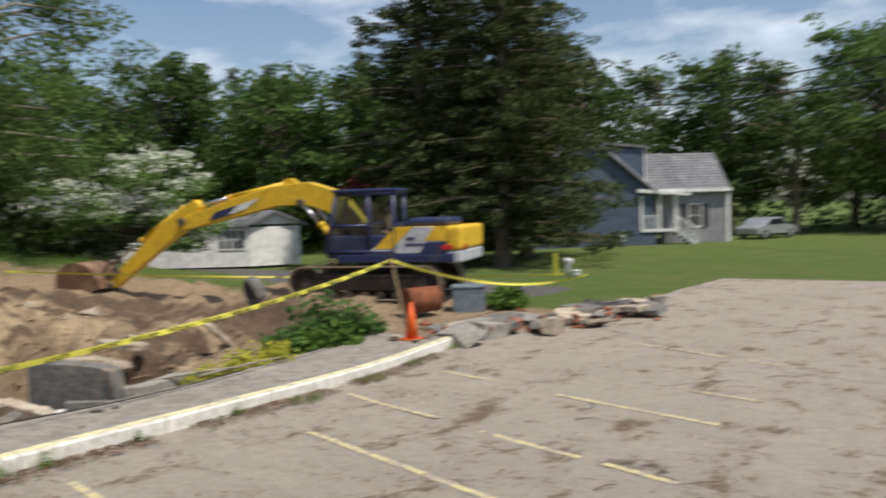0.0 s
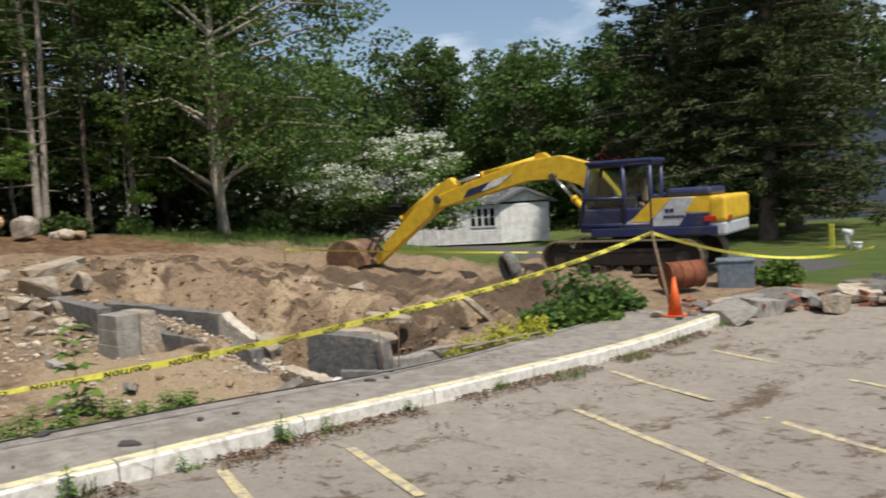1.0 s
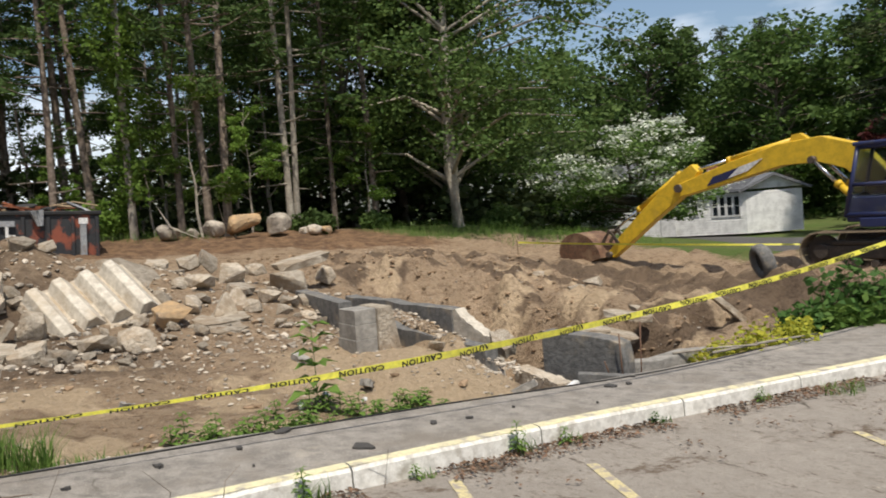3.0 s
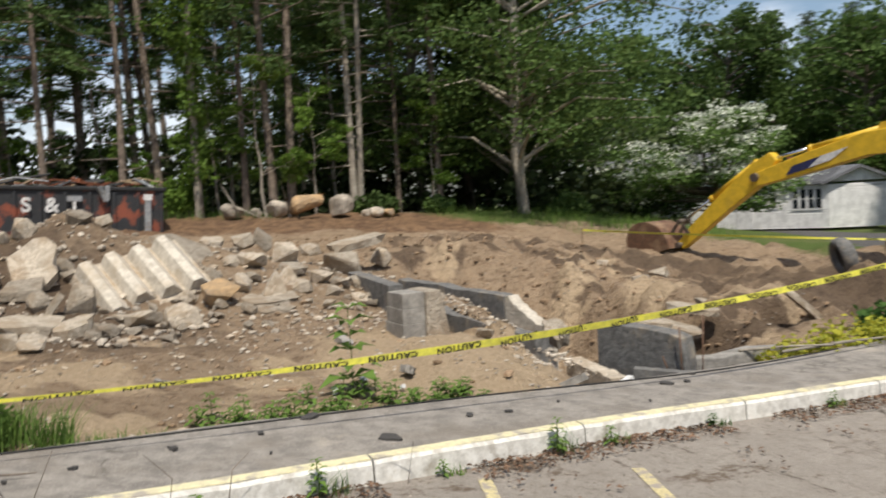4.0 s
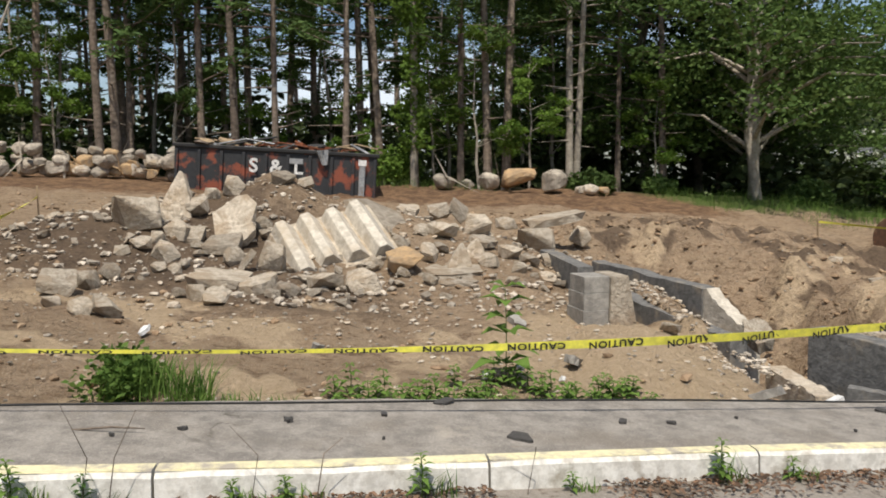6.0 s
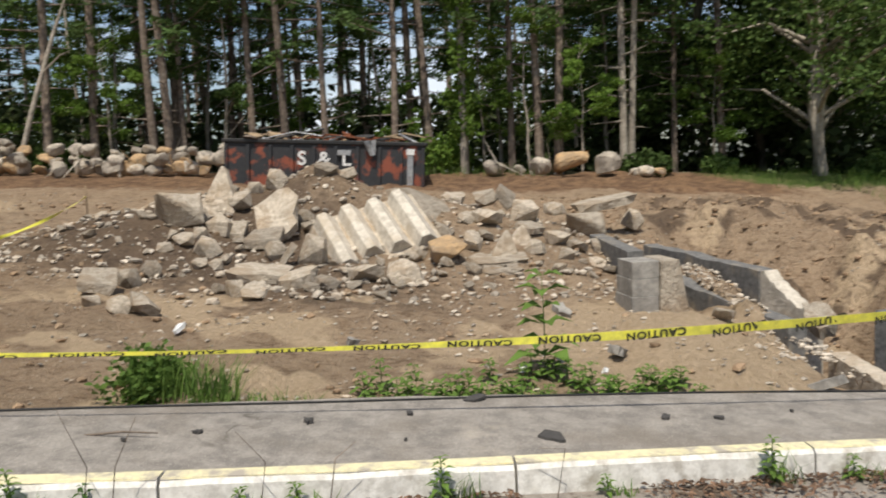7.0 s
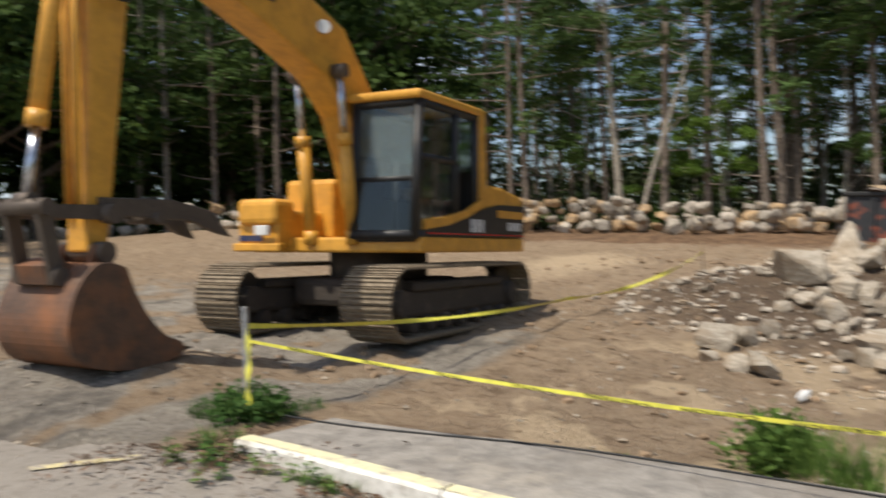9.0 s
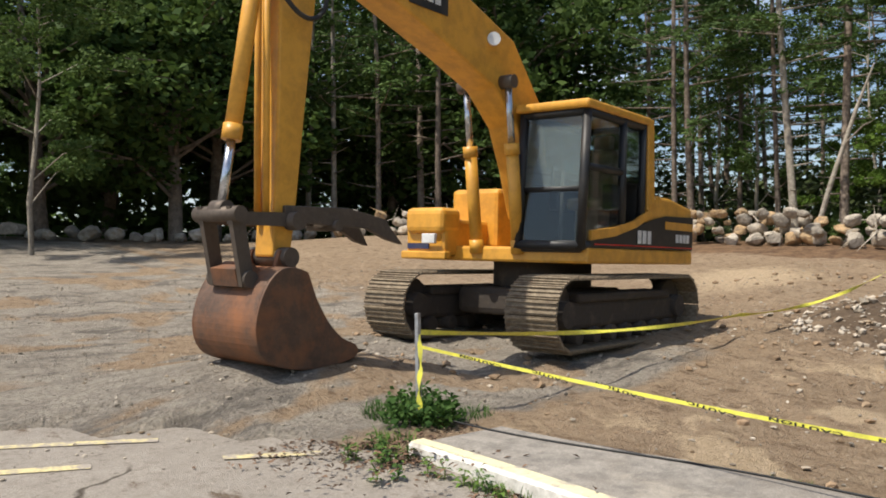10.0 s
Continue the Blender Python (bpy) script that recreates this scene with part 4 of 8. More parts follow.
def yellow_excavator():
    root = empty("excavator", pose(-10.79, -6.48, 0.67, -2.0, -0.7, 9.8) @ Matrix.Scale(1.12, 4), "yellow crawler excavator with black trim, parked on bare earth", "excavator")
    crawler(root, 1.86, 0.40, 0.62, 2.02, 0.08)
    part("body", plate_bm([(1.1, 0.94), (-1.85, 0.94), (-1.85, 1.12), (1.1, 1.12)], -1.2, 1.2, 0.03), "yellow_steel", root, "yellow steel deck skirt")
    part("engine_housing", plate_bm([(-0.42, 1.122), (-1.55, 1.122), (-1.9, 1.16), (-1.96, 1.4), (-1.9, 1.70), (-1.2, 1.80), (-0.42, 1.80)], -1.18, 1.16, 0.04), "yellow_steel", root)
    # black side panel with a curved upper edge
    side_outline = [(1.02, 1.13), (-1.88, 1.13), (-1.9, 1.58), (-1.0, 1.56), (-0.6, 1.50), (-0.1, 1.38), (0.45, 1.26), (1.02, 1.20)]
    part("side_panel", plate_bm(side_outline, 1.165, 1.185, 0.004), "black_paint", root, "black side panel")
    curve = [(1.02, 1.20), (0.45, 1.26), (-0.1, 1.38), (-0.6, 1.56), (-0.78, 1.80), (-0.66, 1.80), (-0.48, 1.62), (-0.05, 1.46), (0.5, 1.36), (1.02, 1.31)]
    part("sweep_panel", plate_bm(curve, 1.16, 1.20, 0.004), "yellow_steel", root)
    part("rear_post", plate_bm([(-0.62, 1.6), (-0.42, 1.6), (-0.40, 2.74), (-0.56, 2.74)], 1.10, 1.20, 0.02), "yellow_steel", root)
    part("stripe", box_bm((2.8, 0.008, 0.018), (-0.45, 1.192, 1.16)), "red_lens", root)
    part("accent_panel", box_bm((0.9, 0.01, 0.10), (-1.42, 1.19, 1.44)), "yellow_steel", root)
    bars(root, "marking", -0.15, 1.27, 1.186, (0.10, 0.10, 0.10), 0.16, "letter_white")
    bars(root, "marking", -1.3, 1.28, 1.186, (0.09, 0.09, 0.09, 0.09), 0.11, "letter_white")
    part("counterweight", box_bm((0.35, 2.3, 0.62), (-1.86, 0, 1.36), 0.12, 3), "yellow_steel", root)
    # right-hand deck boxes
    part("tool_box", box_bm((0.95, 0.62, 0.46), (0.85, -0.92, 1.22), 0.05), "yellow_steel", root)
    part("fuel_tank", box_bm((1.0, 0.75, 0.78), (-0.05, -0.82, 1.48), 0.06), "yellow_steel", root)
    part("step_box", box_bm((0.4, 0.6, 0.32), (1.2, -0.90, 1.42), 0.08, 3), "yellow_steel", root)
    part("bumper", box_bm((0.12, 0.7, 0.10), (1.34, -0.9, 1.0), 0.02), "yellow_steel", root)
    part("work_lamp", box_bm((0.05, 0.2, 0.12), (1.42, -0.78, 1.2), 0.01), "lamp_glass", root)
    part("marking", box_bm((0.012, 0.34, 0.07), (1.335, -1.02, 1.11)), "navy", root)
    cab(root, -0.36, 1.15, 0.32, 1.13, 1.10, 2.66, "black_paint", "yellow_steel", 0.10, 0.92)
    # boom, stick and bucket
    boom_shape(root, [(0.42, 1.50), (0.58, 2.1), (0.80, 2.70), (1.32, 3.20), (2.1, 3.46), (3.2, 3.74), (4.50, 4.05)], [(0.34, 0.42), (0.46, 0.42), (0.60, 0.42), (0.70, 0.42), (0.66, 0.42), (0.56, 0.42), (0.38, 0.40)], "yellow_steel")
    part("marking", box_bm((0.62, 0.008, 0.26), (2.72, 0.216, 3.62), turn=None), "black_paint", root)
    bars(root, "marking", 2.88, 3.63, 0.221, (0.09, 0.09, 0.09), 0.13, "letter_white")
    part("boom_lamp", merge(rod_bm((1.60, 0.23, 3.42), (1.64, 0.27, 3.42), 0.075, None, 20), rod_bm((1.58, 0.20, 3.42), (1.60, 0.24, 3.42), 0.055, None, 12)), "lamp_glass", root, "round clear work lamp")
    cylinder(root, (1.10, 1.10), (1.38, 2.98), -0.30, 0.075, split=0.62)
    cylinder(root, (1.10, 1.10), (1.38, 2.98), 0.29, 0.075, split=0.62)
    pin(root, 1.38, 2.98, 0.36, 0.07)
    cylinder(root, (2.3, 3.95), (4.3, 4.5), 0.0, 0.07)
    stick = part("stick", beam([(4.28, 4.5), (4.33, 4.05), (4.38, 3.25), (4.42, 2.3), (4.47, 1.3), (4.50, 0.95)], [(0.28, 0.26), (0.46, 0.26), (0.41, 0.26), (0.31, 0.25), (0.23, 0.24), (0.20, 0.24)]), "yellow_steel", root)
    pin(root, 4.38, 4.12, 0.26, 0.10)
    cylinder(root, (4.66, 3.95), (5.04, 1.34), 0.0, 0.07, split=0.77)
    part("tube", rod_bm((4.72, 0.10, 3.9), (4.66, 0.10, 1.25), 0.03), "yellow_steel", root)
    part("tube", rod_bm((4.68, -0.06, 3.9), (4.62, -0.06, 1.25), 0.03), "yellow_steel", root)
    hose("hose", [(4.75, 0.16, 3.55), (4.55, 0.26, 3.05), (4.25, 0.25, 3.05), (4.12, 0.2, 3.6)], 0.022, "rubber", root)
    # linkage and thumb
    for y in (-0.19, 0.19):
        part("link", plate_bm([(5.12, 1.36), (4.99, 1.36), (4.86, 0.76), (4.98, 0.72)], y - 0.025, y + 0.025), "pin_steel", root)
        part("link", plate_bm([(5.1, 1.32), (5.08, 1.22), (4.46, 1.22), (4.46, 1.34)], y - 0.06, y - 0.02), "pin_steel", root)
    pin(root, 5.06, 1.30, 0.28, 0.065)
    pin(root, 4.50, 0.96, 0.25, 0.085)
    pin(root, 4.92, 0.78, 0.25, 0.07)
    pin(root, 4.42, 1.27, 0.25, 0.08)
    part("thumb", merge(plate_bm([(4.5, 1.40), (3.75, 1.42), (3.25, 1.34), (2.98, 1.10), (3.2, 1.14), (3.5, 1.24), (4.5, 1.26)], 0.10, 0.16, 0.008), plate_bm([(4.5, 1.40), (3.75, 1.42), (3.35, 1.32), (3.18, 1.08), (3.36, 1.12), (3.6, 1.24), (4.5, 1.26)], -0.18, -0.12, 0.008), rod_bm((3.9, -0.2, 1.25), (3.9, 0.2, 1.25), 0.05)), "pin_steel", root, "dark steel thumb with hooked claws")
    bucket(root, [(4.46, 0.84), (4.60, 0.88), (4.74, 0.87), (4.86, 0.78), (4.94, 0.65), (4.99, 0.50), (5.0, 0.36), (4.96, 0.22), (4.86, 0.12), (4.68, 0.06), (4.48, 0.03), (4.22, 0.03), (4.0, 0.06), (3.86, 0.11), (3.88, 0.20), (4.05, 0.27), (4.22, 0.42), (4.36, 0.62)], 0.80, (3.88, 0.13), (-1, 0.02), label="rust-streaked steel digging bucket")
    part("bucket_ear", merge(plate_bm([(4.38, 0.78), (4.66, 0.80), (4.58, 1.02), (4.44, 1.02)], -0.20, -0.16), plate_bm([(4.38, 0.78), (4.66, 0.80), (4.58, 1.02), (4.44, 1.02)], 0.16, 0.20), plate_bm([(4.70, 0.82), (4.98, 0.72), (5.02, 0.86), (4.86, 0.92)], -0.16, 0.16)), "bucket_steel", root)
    return root


def blue_excavator():
    root = empty("excavator", pose(-11.5, 18.15, -0.30, 0, 0, 195) @ Matrix.Scale(0.93, 4), "navy, yellow and silver crawler excavator with a rusty bucket", "excavator")
    crawler(root, 2.15, 0.47, 0.62, 2.2, 0.6)
    part("deck", plate_bm([(1.35, 1.02), (-1.95, 1.02), (-1.95, 1.25), (1.35, 1.25)], -1.3, 1.3, 0.03), "navy", root)
    part("engine_housing", plate_bm([(-0.5, 1.26), (-1.75, 1.26), (-1.75, 1.98), (-0.5, 1.98)], -1.28, 1.24, 0.05), "yellow_machine", root)
    part("side_panel", plate_bm([(0.55, 1.27), (-1.65, 1.27), (-1.65, 1.62), (-1.45, 1.95), (-1.2, 1.98), (-0.55, 1.97), (-0.2, 1.7)], 1.245, 1.275, 0.006), "silver", root, "silver side panel with an angled yellow band")
    part("band", plate_bm([(0.25, 1.40), (-0.35, 1.985), (-0.85, 1.985), (-0.25, 1.40)], 1.272, 1.285), "yellow_machine", root)
    part("band", plate_bm([(-1.15, 1.60), (-1.45, 1.985), (-1.77, 1.985), (-1.77, 1.60)], 1.272, 1.285), "yellow_machine", root)
    part("band", plate_bm([(-1.0, 1.262), (-1.77, 1.262), (-1.77, 1.56), (-1.2, 1.56)], 1.272, 1.284), "navy", root)
    bars(root, "marking", -0.62, 1.50, 1.276, (0.09, 0.09, 0.09, 0.09, 0.09), 0.07, "navy")
    bars(root, "marking", -0.66, 1.66, 1.276, (0.10, 0.10), 0.09, "navy")
    part("counterweight", box_bm((0.45, 2.55, 0.66), (-1.95, 0, 1.66), 0.10, 3), "yellow_machine", root)
    part("counterweight_base", box_bm((0.45, 2.5, 0.34), (-1.93, 0, 1.17), 0.06), "silver", root)
    part("rear_lamp", box_bm((0.10, 0.4, 0.14), (-2.14, 0.95, 1.42), 0.02), "red_lens", root, "red rear lamp")
    part("rear_lamp", box_bm((0.30, 0.03, 0.13), (-1.78, 1.285, 1.42), 0.01), "red_lens", root, "red rear lamp")
    part("engine_hood", box_bm((1.15, 1.5, 0.24), (-1.2, 0.3, 2.09), 0.10, 3), "navy", root)
    part("fuel_tank", box_bm((1.5, 0.8, 0.85), (0.3, -0.85, 1.66), 0.05), "navy", root)
    cab(root, -0.30, 1.68, 0.33, 1.24, 1.28, 2.93, "navy", "navy", 0.36, 0.75)
    part("cab_skirt", box_bm((1.95, 0.92, 0.62), (0.70, 0.78, 1.46), 0.05), "navy", root)
    boom_shape(root, [(0.95, 1.45), (1.25, 2.05), (1.85, 2.72), (2.65, 2.98), (3.7, 2.93), (5.1, 2.60), (6.85, 2.16)], [(0.40, 0.5), (0.55, 0.5), (0.68, 0.5), (0.66, 0.5), (0.58, 0.48), (0.54, 0.46), (0.36, 0.44)], "yellow_machine")
    part("band", plate_bm([(4.65, 2.76), (5.65, 2.50), (5.85, 2.25), (5.05, 2.44)], 0.238, 0.25), "navy", root)
    part("band", plate_bm([(4.15, 2.89), (4.85, 2.71), (5.2, 2.42), (4.6, 2.58)], 0.240, 0.252), "letter_white", root)
    cylinder(root, (1.45, 1.30), (2.80, 2.72), 0.34, 0.09, "yellow_machine", 0.55)
    cylinder(root, (1.45, 1.30), (2.80, 2.72), -0.34, 0.09, "yellow_machine", 0.55)
    cylinder(root, (3.3, 3.30), (6.6, 2.68), 0.0, 0.085, "yellow_machine", 0.6)
    part("bracket", plate_bm([(2.9, 3.22), (3.5, 3.16), (3.4, 3.42), (3.2, 3.44)], -0.12, 0.12), "yellow_machine", root)
    part("stick", beam([(6.25, 2.80), (6.75, 2.36), (7.8, 1.60), (8.85, 0.78), (9.4, 0.32)], [(0.30, 0.34), (0.62, 0.34), (0.52, 0.34), (0.40, 0.32), (0.26, 0.3)]), "yellow_machine", root)
    pin(root, 6.77, 2.25, 0.3, 0.12)
    cylinder(root, (6.85, 2.66), (9.35, 1.05), 0.0, 0.075, "yellow_machine", 0.6)
    for y in (-0.2, 0.2):
        part("link", plate_bm([(9.37, 1.10), (9.25, 1.02), (9.0, 0.72), (9.1, 0.66)], y - 0.025, y + 0.025), "pin_steel", root)
        part("link", plate_bm([(9.33, 1.12), (9.45, 1.06), (9.80, 0.62), (9.70, 0.56)], y - 0.05, y - 0.01), "pin_steel", root)
    pin(root, 9.40, 0.34, 0.3, 0.09)
    pin(root, 9.35, 1.06, 0.28, 0.07)
    bucket(root, [(9.47, 0.26), (9.60, 0.56), (9.87, 0.88), (10.30, 1.06), (10.78, 1.00), (11.08, 0.72), (11.13, 0.38), (10.97, 0.06), (10.65, -0.10), (10.45, 0.0), (10.25, 0.14), (9.85, 0.16)], 1.1, (10.55, -0.10), (-0.35, -0.9), "bucket_brown", "brown rusted digging bucket")
    part("marking", box_bm((0.15, 0.34, 0.3), (9.72, 0, 0.40), 0.02), "yellow_machine", root)
    return root


yellow_excavator()
blue_excavator()


# ---- trees ----
class Tubes:
    """Collects tapered limbs into one mesh."""

    def __init__(self):
        self.v, self.f = [], []

    def add(self, pts, radii, sides=7):
        base = len(self.v)
        n = len(pts)
        for i, p in enumerate(pts):
            a, b = Vector(pts[max(0, i - 1)]), Vector(pts[min(n - 1, i + 1)])
            q = (b - a).to_track_quat("Z", "Y")
            for k in range(sides):
                ang = 2 * math.pi * k / sides
                self.v.append(Vector(p) + q @ Vector((math.cos(ang) * radii[i], math.sin(ang) * radii[i], 0)))
        for i in range(n - 1):
            for k in range(sides):
                self.f.append((base + i * sides + k, base + i * sides + (k + 1) % sides, base + (i + 1) * sides + (k + 1) % sides, base + (i + 1) * sides + k))

    def mesh(self, name):
        return pymesh(name, self.v, self.f, True)


def leaf_cloud(name, centres, radii, per, size, rng, material, flat=0.6, narrow=0.5, droop=0.0):
    """Many small folded leaves strewn in clumps round the centres."""
    centres, radii = np.asarray(centres, float), np.asarray(radii, float)
    n = len(centres) * per
    c = np.repeat(centres, per, 0)
    r = np.repeat(radii, per)
    d = rng.normal(size=(n, 3))
    d /= np.linalg.norm(d, axis=1)[:, None]
    p = c + d * (r * rng.uniform(0.25, 1.0, n) ** 0.6)[:, None] * np.array([1, 1, flat])
    u = rng.normal(size=(n, 3)) * np.array([1, 1, 0.45])
    u[:, 2] -= droop
    u /= np.linalg.norm(u, axis=1)[:, None]
    w = rng.normal(size=(n, 3))
    w -= u * (w * u).sum(1)[:, None]
    w /= np.linalg.norm(w, axis=1)[:, None]
    nrm = np.cross(u, w)
    s = (size * rng.uniform(0.6, 1.35, n))[:, None]
    v = np.empty((n, 4, 3))
    v[:, 0] = p - u * s * 0.5
    v[:, 1] = p + w * s * narrow * 0.5 + nrm * s * 0.10
    v[:, 2] = p + u * s * 0.5
    v[:, 3] = p - w * s * narrow * 0.5 + nrm * s * 0.10
    me = bpy.data.meshes.new(name)
    me.vertices.add(n * 4)
    me.vertices.foreach_set("co", v.ravel())
    me.loops.add(n * 4)
    me.loops.foreach_set("vertex_index", np.arange(n * 4))
    me.polygons.add(n)
    me.polygons.foreach_set("loop_start", np.arange(n) * 4)
    me.polygons.foreach_set("loop_total", np.full(n, 4))
    me.update(calc_edges=True)
    me.materials.append(M[material])
    return me


def tree(label, category="tree", group=""):
    return empty("tree", Matrix.Identity(4), label, category, group)


def pine(seed, height=21.0, r=0.21, bare=4.5, bark="bark", low_green=True, per=26):
    """A tall forest pine: bare lower trunk with dead stubs, thin layered sprays of needles above."""
    rnd, rng = random.Random(seed), np.random.default_rng(seed)
    t = Tubes()
    lean = (rnd.uniform(-0.02, 0.02), rnd.uniform(-0.02, 0.02))
    pts, rad = [], []
    for i in range(9):
        f = i / 8
        z = height * f - 0.3
        pts.append((lean[0] * z + 0.12 * math.sin(f * 5 + seed), lean[1] * z + 0.12 * math.cos(f * 4 + seed * 2), z))
        rad.append(r * (1.18 if i == 0 else 1) * (1 - 0.85 * f ** 1.3))
    t.add(pts, rad, 9)
    centres, sizes = [], []
    z = 1.8
    while z < height - 0.3:
        f = z / height
        k = min(7, int(f * 8))
        px, py = pts[k][0], pts[k][1]
        a = rnd.uniform(0, 6.28)
        green = z > bare or (low_green and z > bare * 0.6 and rnd.random() < 0.3)
        ln = rnd.uniform(0.7, 1.5) * (1.0 if not green else 2.3 * (1.15 - f) + 0.4)
        up = rnd.uniform(-0.12, 0.25) * ln
        end = (px + math.cos(a) * ln, py + math.sin(a) * ln, z + up)
        t.add([(px, py, z), ((px + end[0]) / 2, (py + end[1]) / 2, z + up * 0.35), end], [0.035, 0.022, 0.007], 4)
        if green:
            for q in (0.45, 0.7, 0.92):
                centres.append((px + math.cos(a) * ln * q + rnd.uniform(-0.2, 0.2), py + math.sin(a) * ln * q + rnd.uniform(-0.2, 0.2), z + up * q + 0.05))
                sizes.append(0.32 + 0.22 * rnd.random())
        z += rnd.uniform(0.22, 0.5) if z > bare else rnd.uniform(0.4, 0.9)
    ob = tree("tall pine with a bare straight trunk at the wood's edge", "tree", "pines of the wood")
    attach("trunk", t.mesh("trunk"), bark, ob)
    attach("crown", leaf_cloud("crown", centres, sizes, per, 0.33, rng, "needle", 0.35, 0.22), None, ob)
    return ob


def broadleaf(seed, height=12.0, radius=4.5, low=1.5, r=0.24, clumps=150, per=60, leaf=0.24, material="leaf", bark="bark_pale", label="leafy green broadleaf tree at the wood's edge", group="broadleaf trees", fork=0.35, lop=(0, 0)):
    rnd, rng = random.Random(seed), np.random.default_rng(seed)
    t = Tubes()
    top = height * 0.9
    spine = [(0, 0, -0.3)]
    for i in range(1, 7):
        spine.append((spine[-1][0] + rnd.uniform(-0.18, 0.22) * height / 10, spine[-1][1] + rnd.uniform(-0.2, 0.2) * height / 10, top * i / 6))
    t.add(spine, [r * 1.15, r, r * 0.8, r * 0.6, r * 0.42, r * 0.25, r * 0.08], 9)
    centres, sizes = [], []
    for i in range(int(clumps / 6)):
        f = rnd.uniform(0.12, 1.0)
        k = min(5, int(f * 6))
        p = Vector(spine[k]).lerp(Vector(spine[k + 1]), f * 6 - k)
        a = rnd.uniform(0, 6.28)
        reach = radius * (0.55 + 0.45 * math.sin(math.pi * min(1, f * 0.85 + 0.12))) * rnd.uniform(0.55, 1.05)
        e = p + Vector((math.cos(a) * reach + lop[0], math.sin(a) * reach + lop[1], rnd.uniform(0.05, 0.45) * reach))
        e.z = max(e.z, low + rnd.uniform(0, 0.8))
        m = p.lerp(e, 0.5) + Vector((rnd.uniform(-0.3, 0.3), rnd.uniform(-0.3, 0.3), 0.15 * reach))
        t.add([p, m, e], [r * 0.34 * (1.1 - f * 0.6), r * 0.2, 0.012], 5)
        for q in range(6):
            g = rnd.uniform(0.45, 1.05)
            c = m.lerp(e, (g - 0.5) * 2) if g > 0.5 else p.lerp(m, g * 2)
            c = c + Vector((rnd.gauss(0, 0.45), rnd.gauss(0, 0.45), rnd.gauss(0, 0.35))) * radius / 4.5
            if c.z > low:
                centres.append(c)
                sizes.append(rnd.uniform(0.5, 1.0) * radius / 4.5)
    ob = tree(label, "tree", group)
    attach("trunk", t.mesh("trunk"), bark, ob)
    attach("crown", leaf_cloud("crown", centres, sizes, per, leaf, rng, material, 0.55, 0.6), None, ob)
    return ob


def conifer(seed, height=17.0, radius=5.2, low=1.0, per=52):
    """A broad dark evergreen, feathered to near the ground."""
    rnd, rng = random.Random(seed), np.random.default_rng(seed)
    t = Tubes()
    t.add([(0, 0, -0.3), (0.1, 0, height * 0.5), (0, 0.1, height)], [0.42, 0.28, 0.03], 10)
    centres, sizes = [], []
    z = low
    while z < height:
        f = z / height
        reach = radius * min(1.0, 1.18 * (1 - f)) ** 0.85 * (0.85 + 0.15 * math.sin(z * 2.3))
        for k in range(max(3, int(8 * (1 - f)) + 3)):
            a = rnd.uniform(0, 6.28)
            ln = reach * rnd.uniform(0.7, 1.1)
            end = Vector((math.cos(a) * ln, math.sin(a) * ln, z - 0.10 * ln + 0.25 * rnd.random()))
            t.add([(0, 0, z), end * 0.5 + Vector((0, 0, z * 0.5 + 0.1)), end], [0.05, 0.03, 0.008], 4)
            for q in (0.12, 0.35, 0.6, 0.8, 0.96):
                c = Vector((0, 0, z)).lerp(end, q)
                centres.append(c + Vector((rnd.gauss(0, 0.25), rnd.gauss(0, 0.25), rnd.gauss(0, 0.15))))
                sizes.append(rnd.uniform(0.35, 0.65))
        z += 0.62
    ob = tree("large dark evergreen feathered with branches to the ground", "tree", "dark evergreens")
    attach("trunk", t.mesh("trunk"), "bark", ob)
    attach("crown", leaf_cloud("crown", centres, sizes, per, 0.30, rng, "needle_dark", 0.45, 0.28, 0.25), None, ob)
    return ob


def put(ob, x, y, turn=0.0, scale=1.0):
    """Set a tree on the ground."""
    m = Matrix.Translation((x, y, ground_z(x, y, False) - 0.05)) @ Matrix.Rotation(turn, 4, "Z") @ Matrix.Scale(scale, 4)
    return m


def set_copy(proto, x, y, turn=0.0, scale=1.0):
    c = copy_thing(proto, Matrix.Identity(4))
    c.matrix_basis = put(c, x, y, turn, scale)
    return c


rt = random.Random(11)
pines = [pine(3, 21, 0.135, 5.5), pine(8, 22, 0.15, 6.5), pine(15, 19, 0.115, 4.5, per=24)]
pale_pine = pine(21, 20, 0.13, 6.0, "bark_pale")
front = [(-29.1, -6.25), (-29.1, -5.92), (-31.2, -5.93), (-31.1, -3.39), (-29.4, -2.18), (-29.6, -0.84), (-29.8, 1.37), (-30.6, 2.51), (-29.9, 5.41), (-29.9, 6.2), (-30.0, 7.08), (-30.9, 11.34), (-30.3, 12.65), (-30.4, -8.65), (-29.6, -12.24), (-29.0, -15.06), (-30.5, -10.2), (-28.5, -15.5), (-24, -23.4), (-26, -27.0), (-22.5, -25.5)]
used = set()
for i, (x, y) in enumerate(front):
    k = i % 3
    if k not in used:
        used.add(k)
        pines[k].matrix_basis = put(None, x, y, rt.uniform(0, 6.28), 1.0)
    else:
        set_copy(pines[k], x, y, rt.uniform(0, 6.28), rt.uniform(0.88, 1.1))
for i, (x, y) in enumerate([(-29.4, 9.05), (-29.6, 9.45), (-20.6, -26.0), (-22.0, -30.0), (-29, -11.4)]):
    if i == 0:
        pale_pine.matrix_basis = put(None, x, y, 0.4)
    else:
        set_copy(pale_pine, x, y, rt.uniform(0, 6.28), rt.uniform(0.85, 1.05))
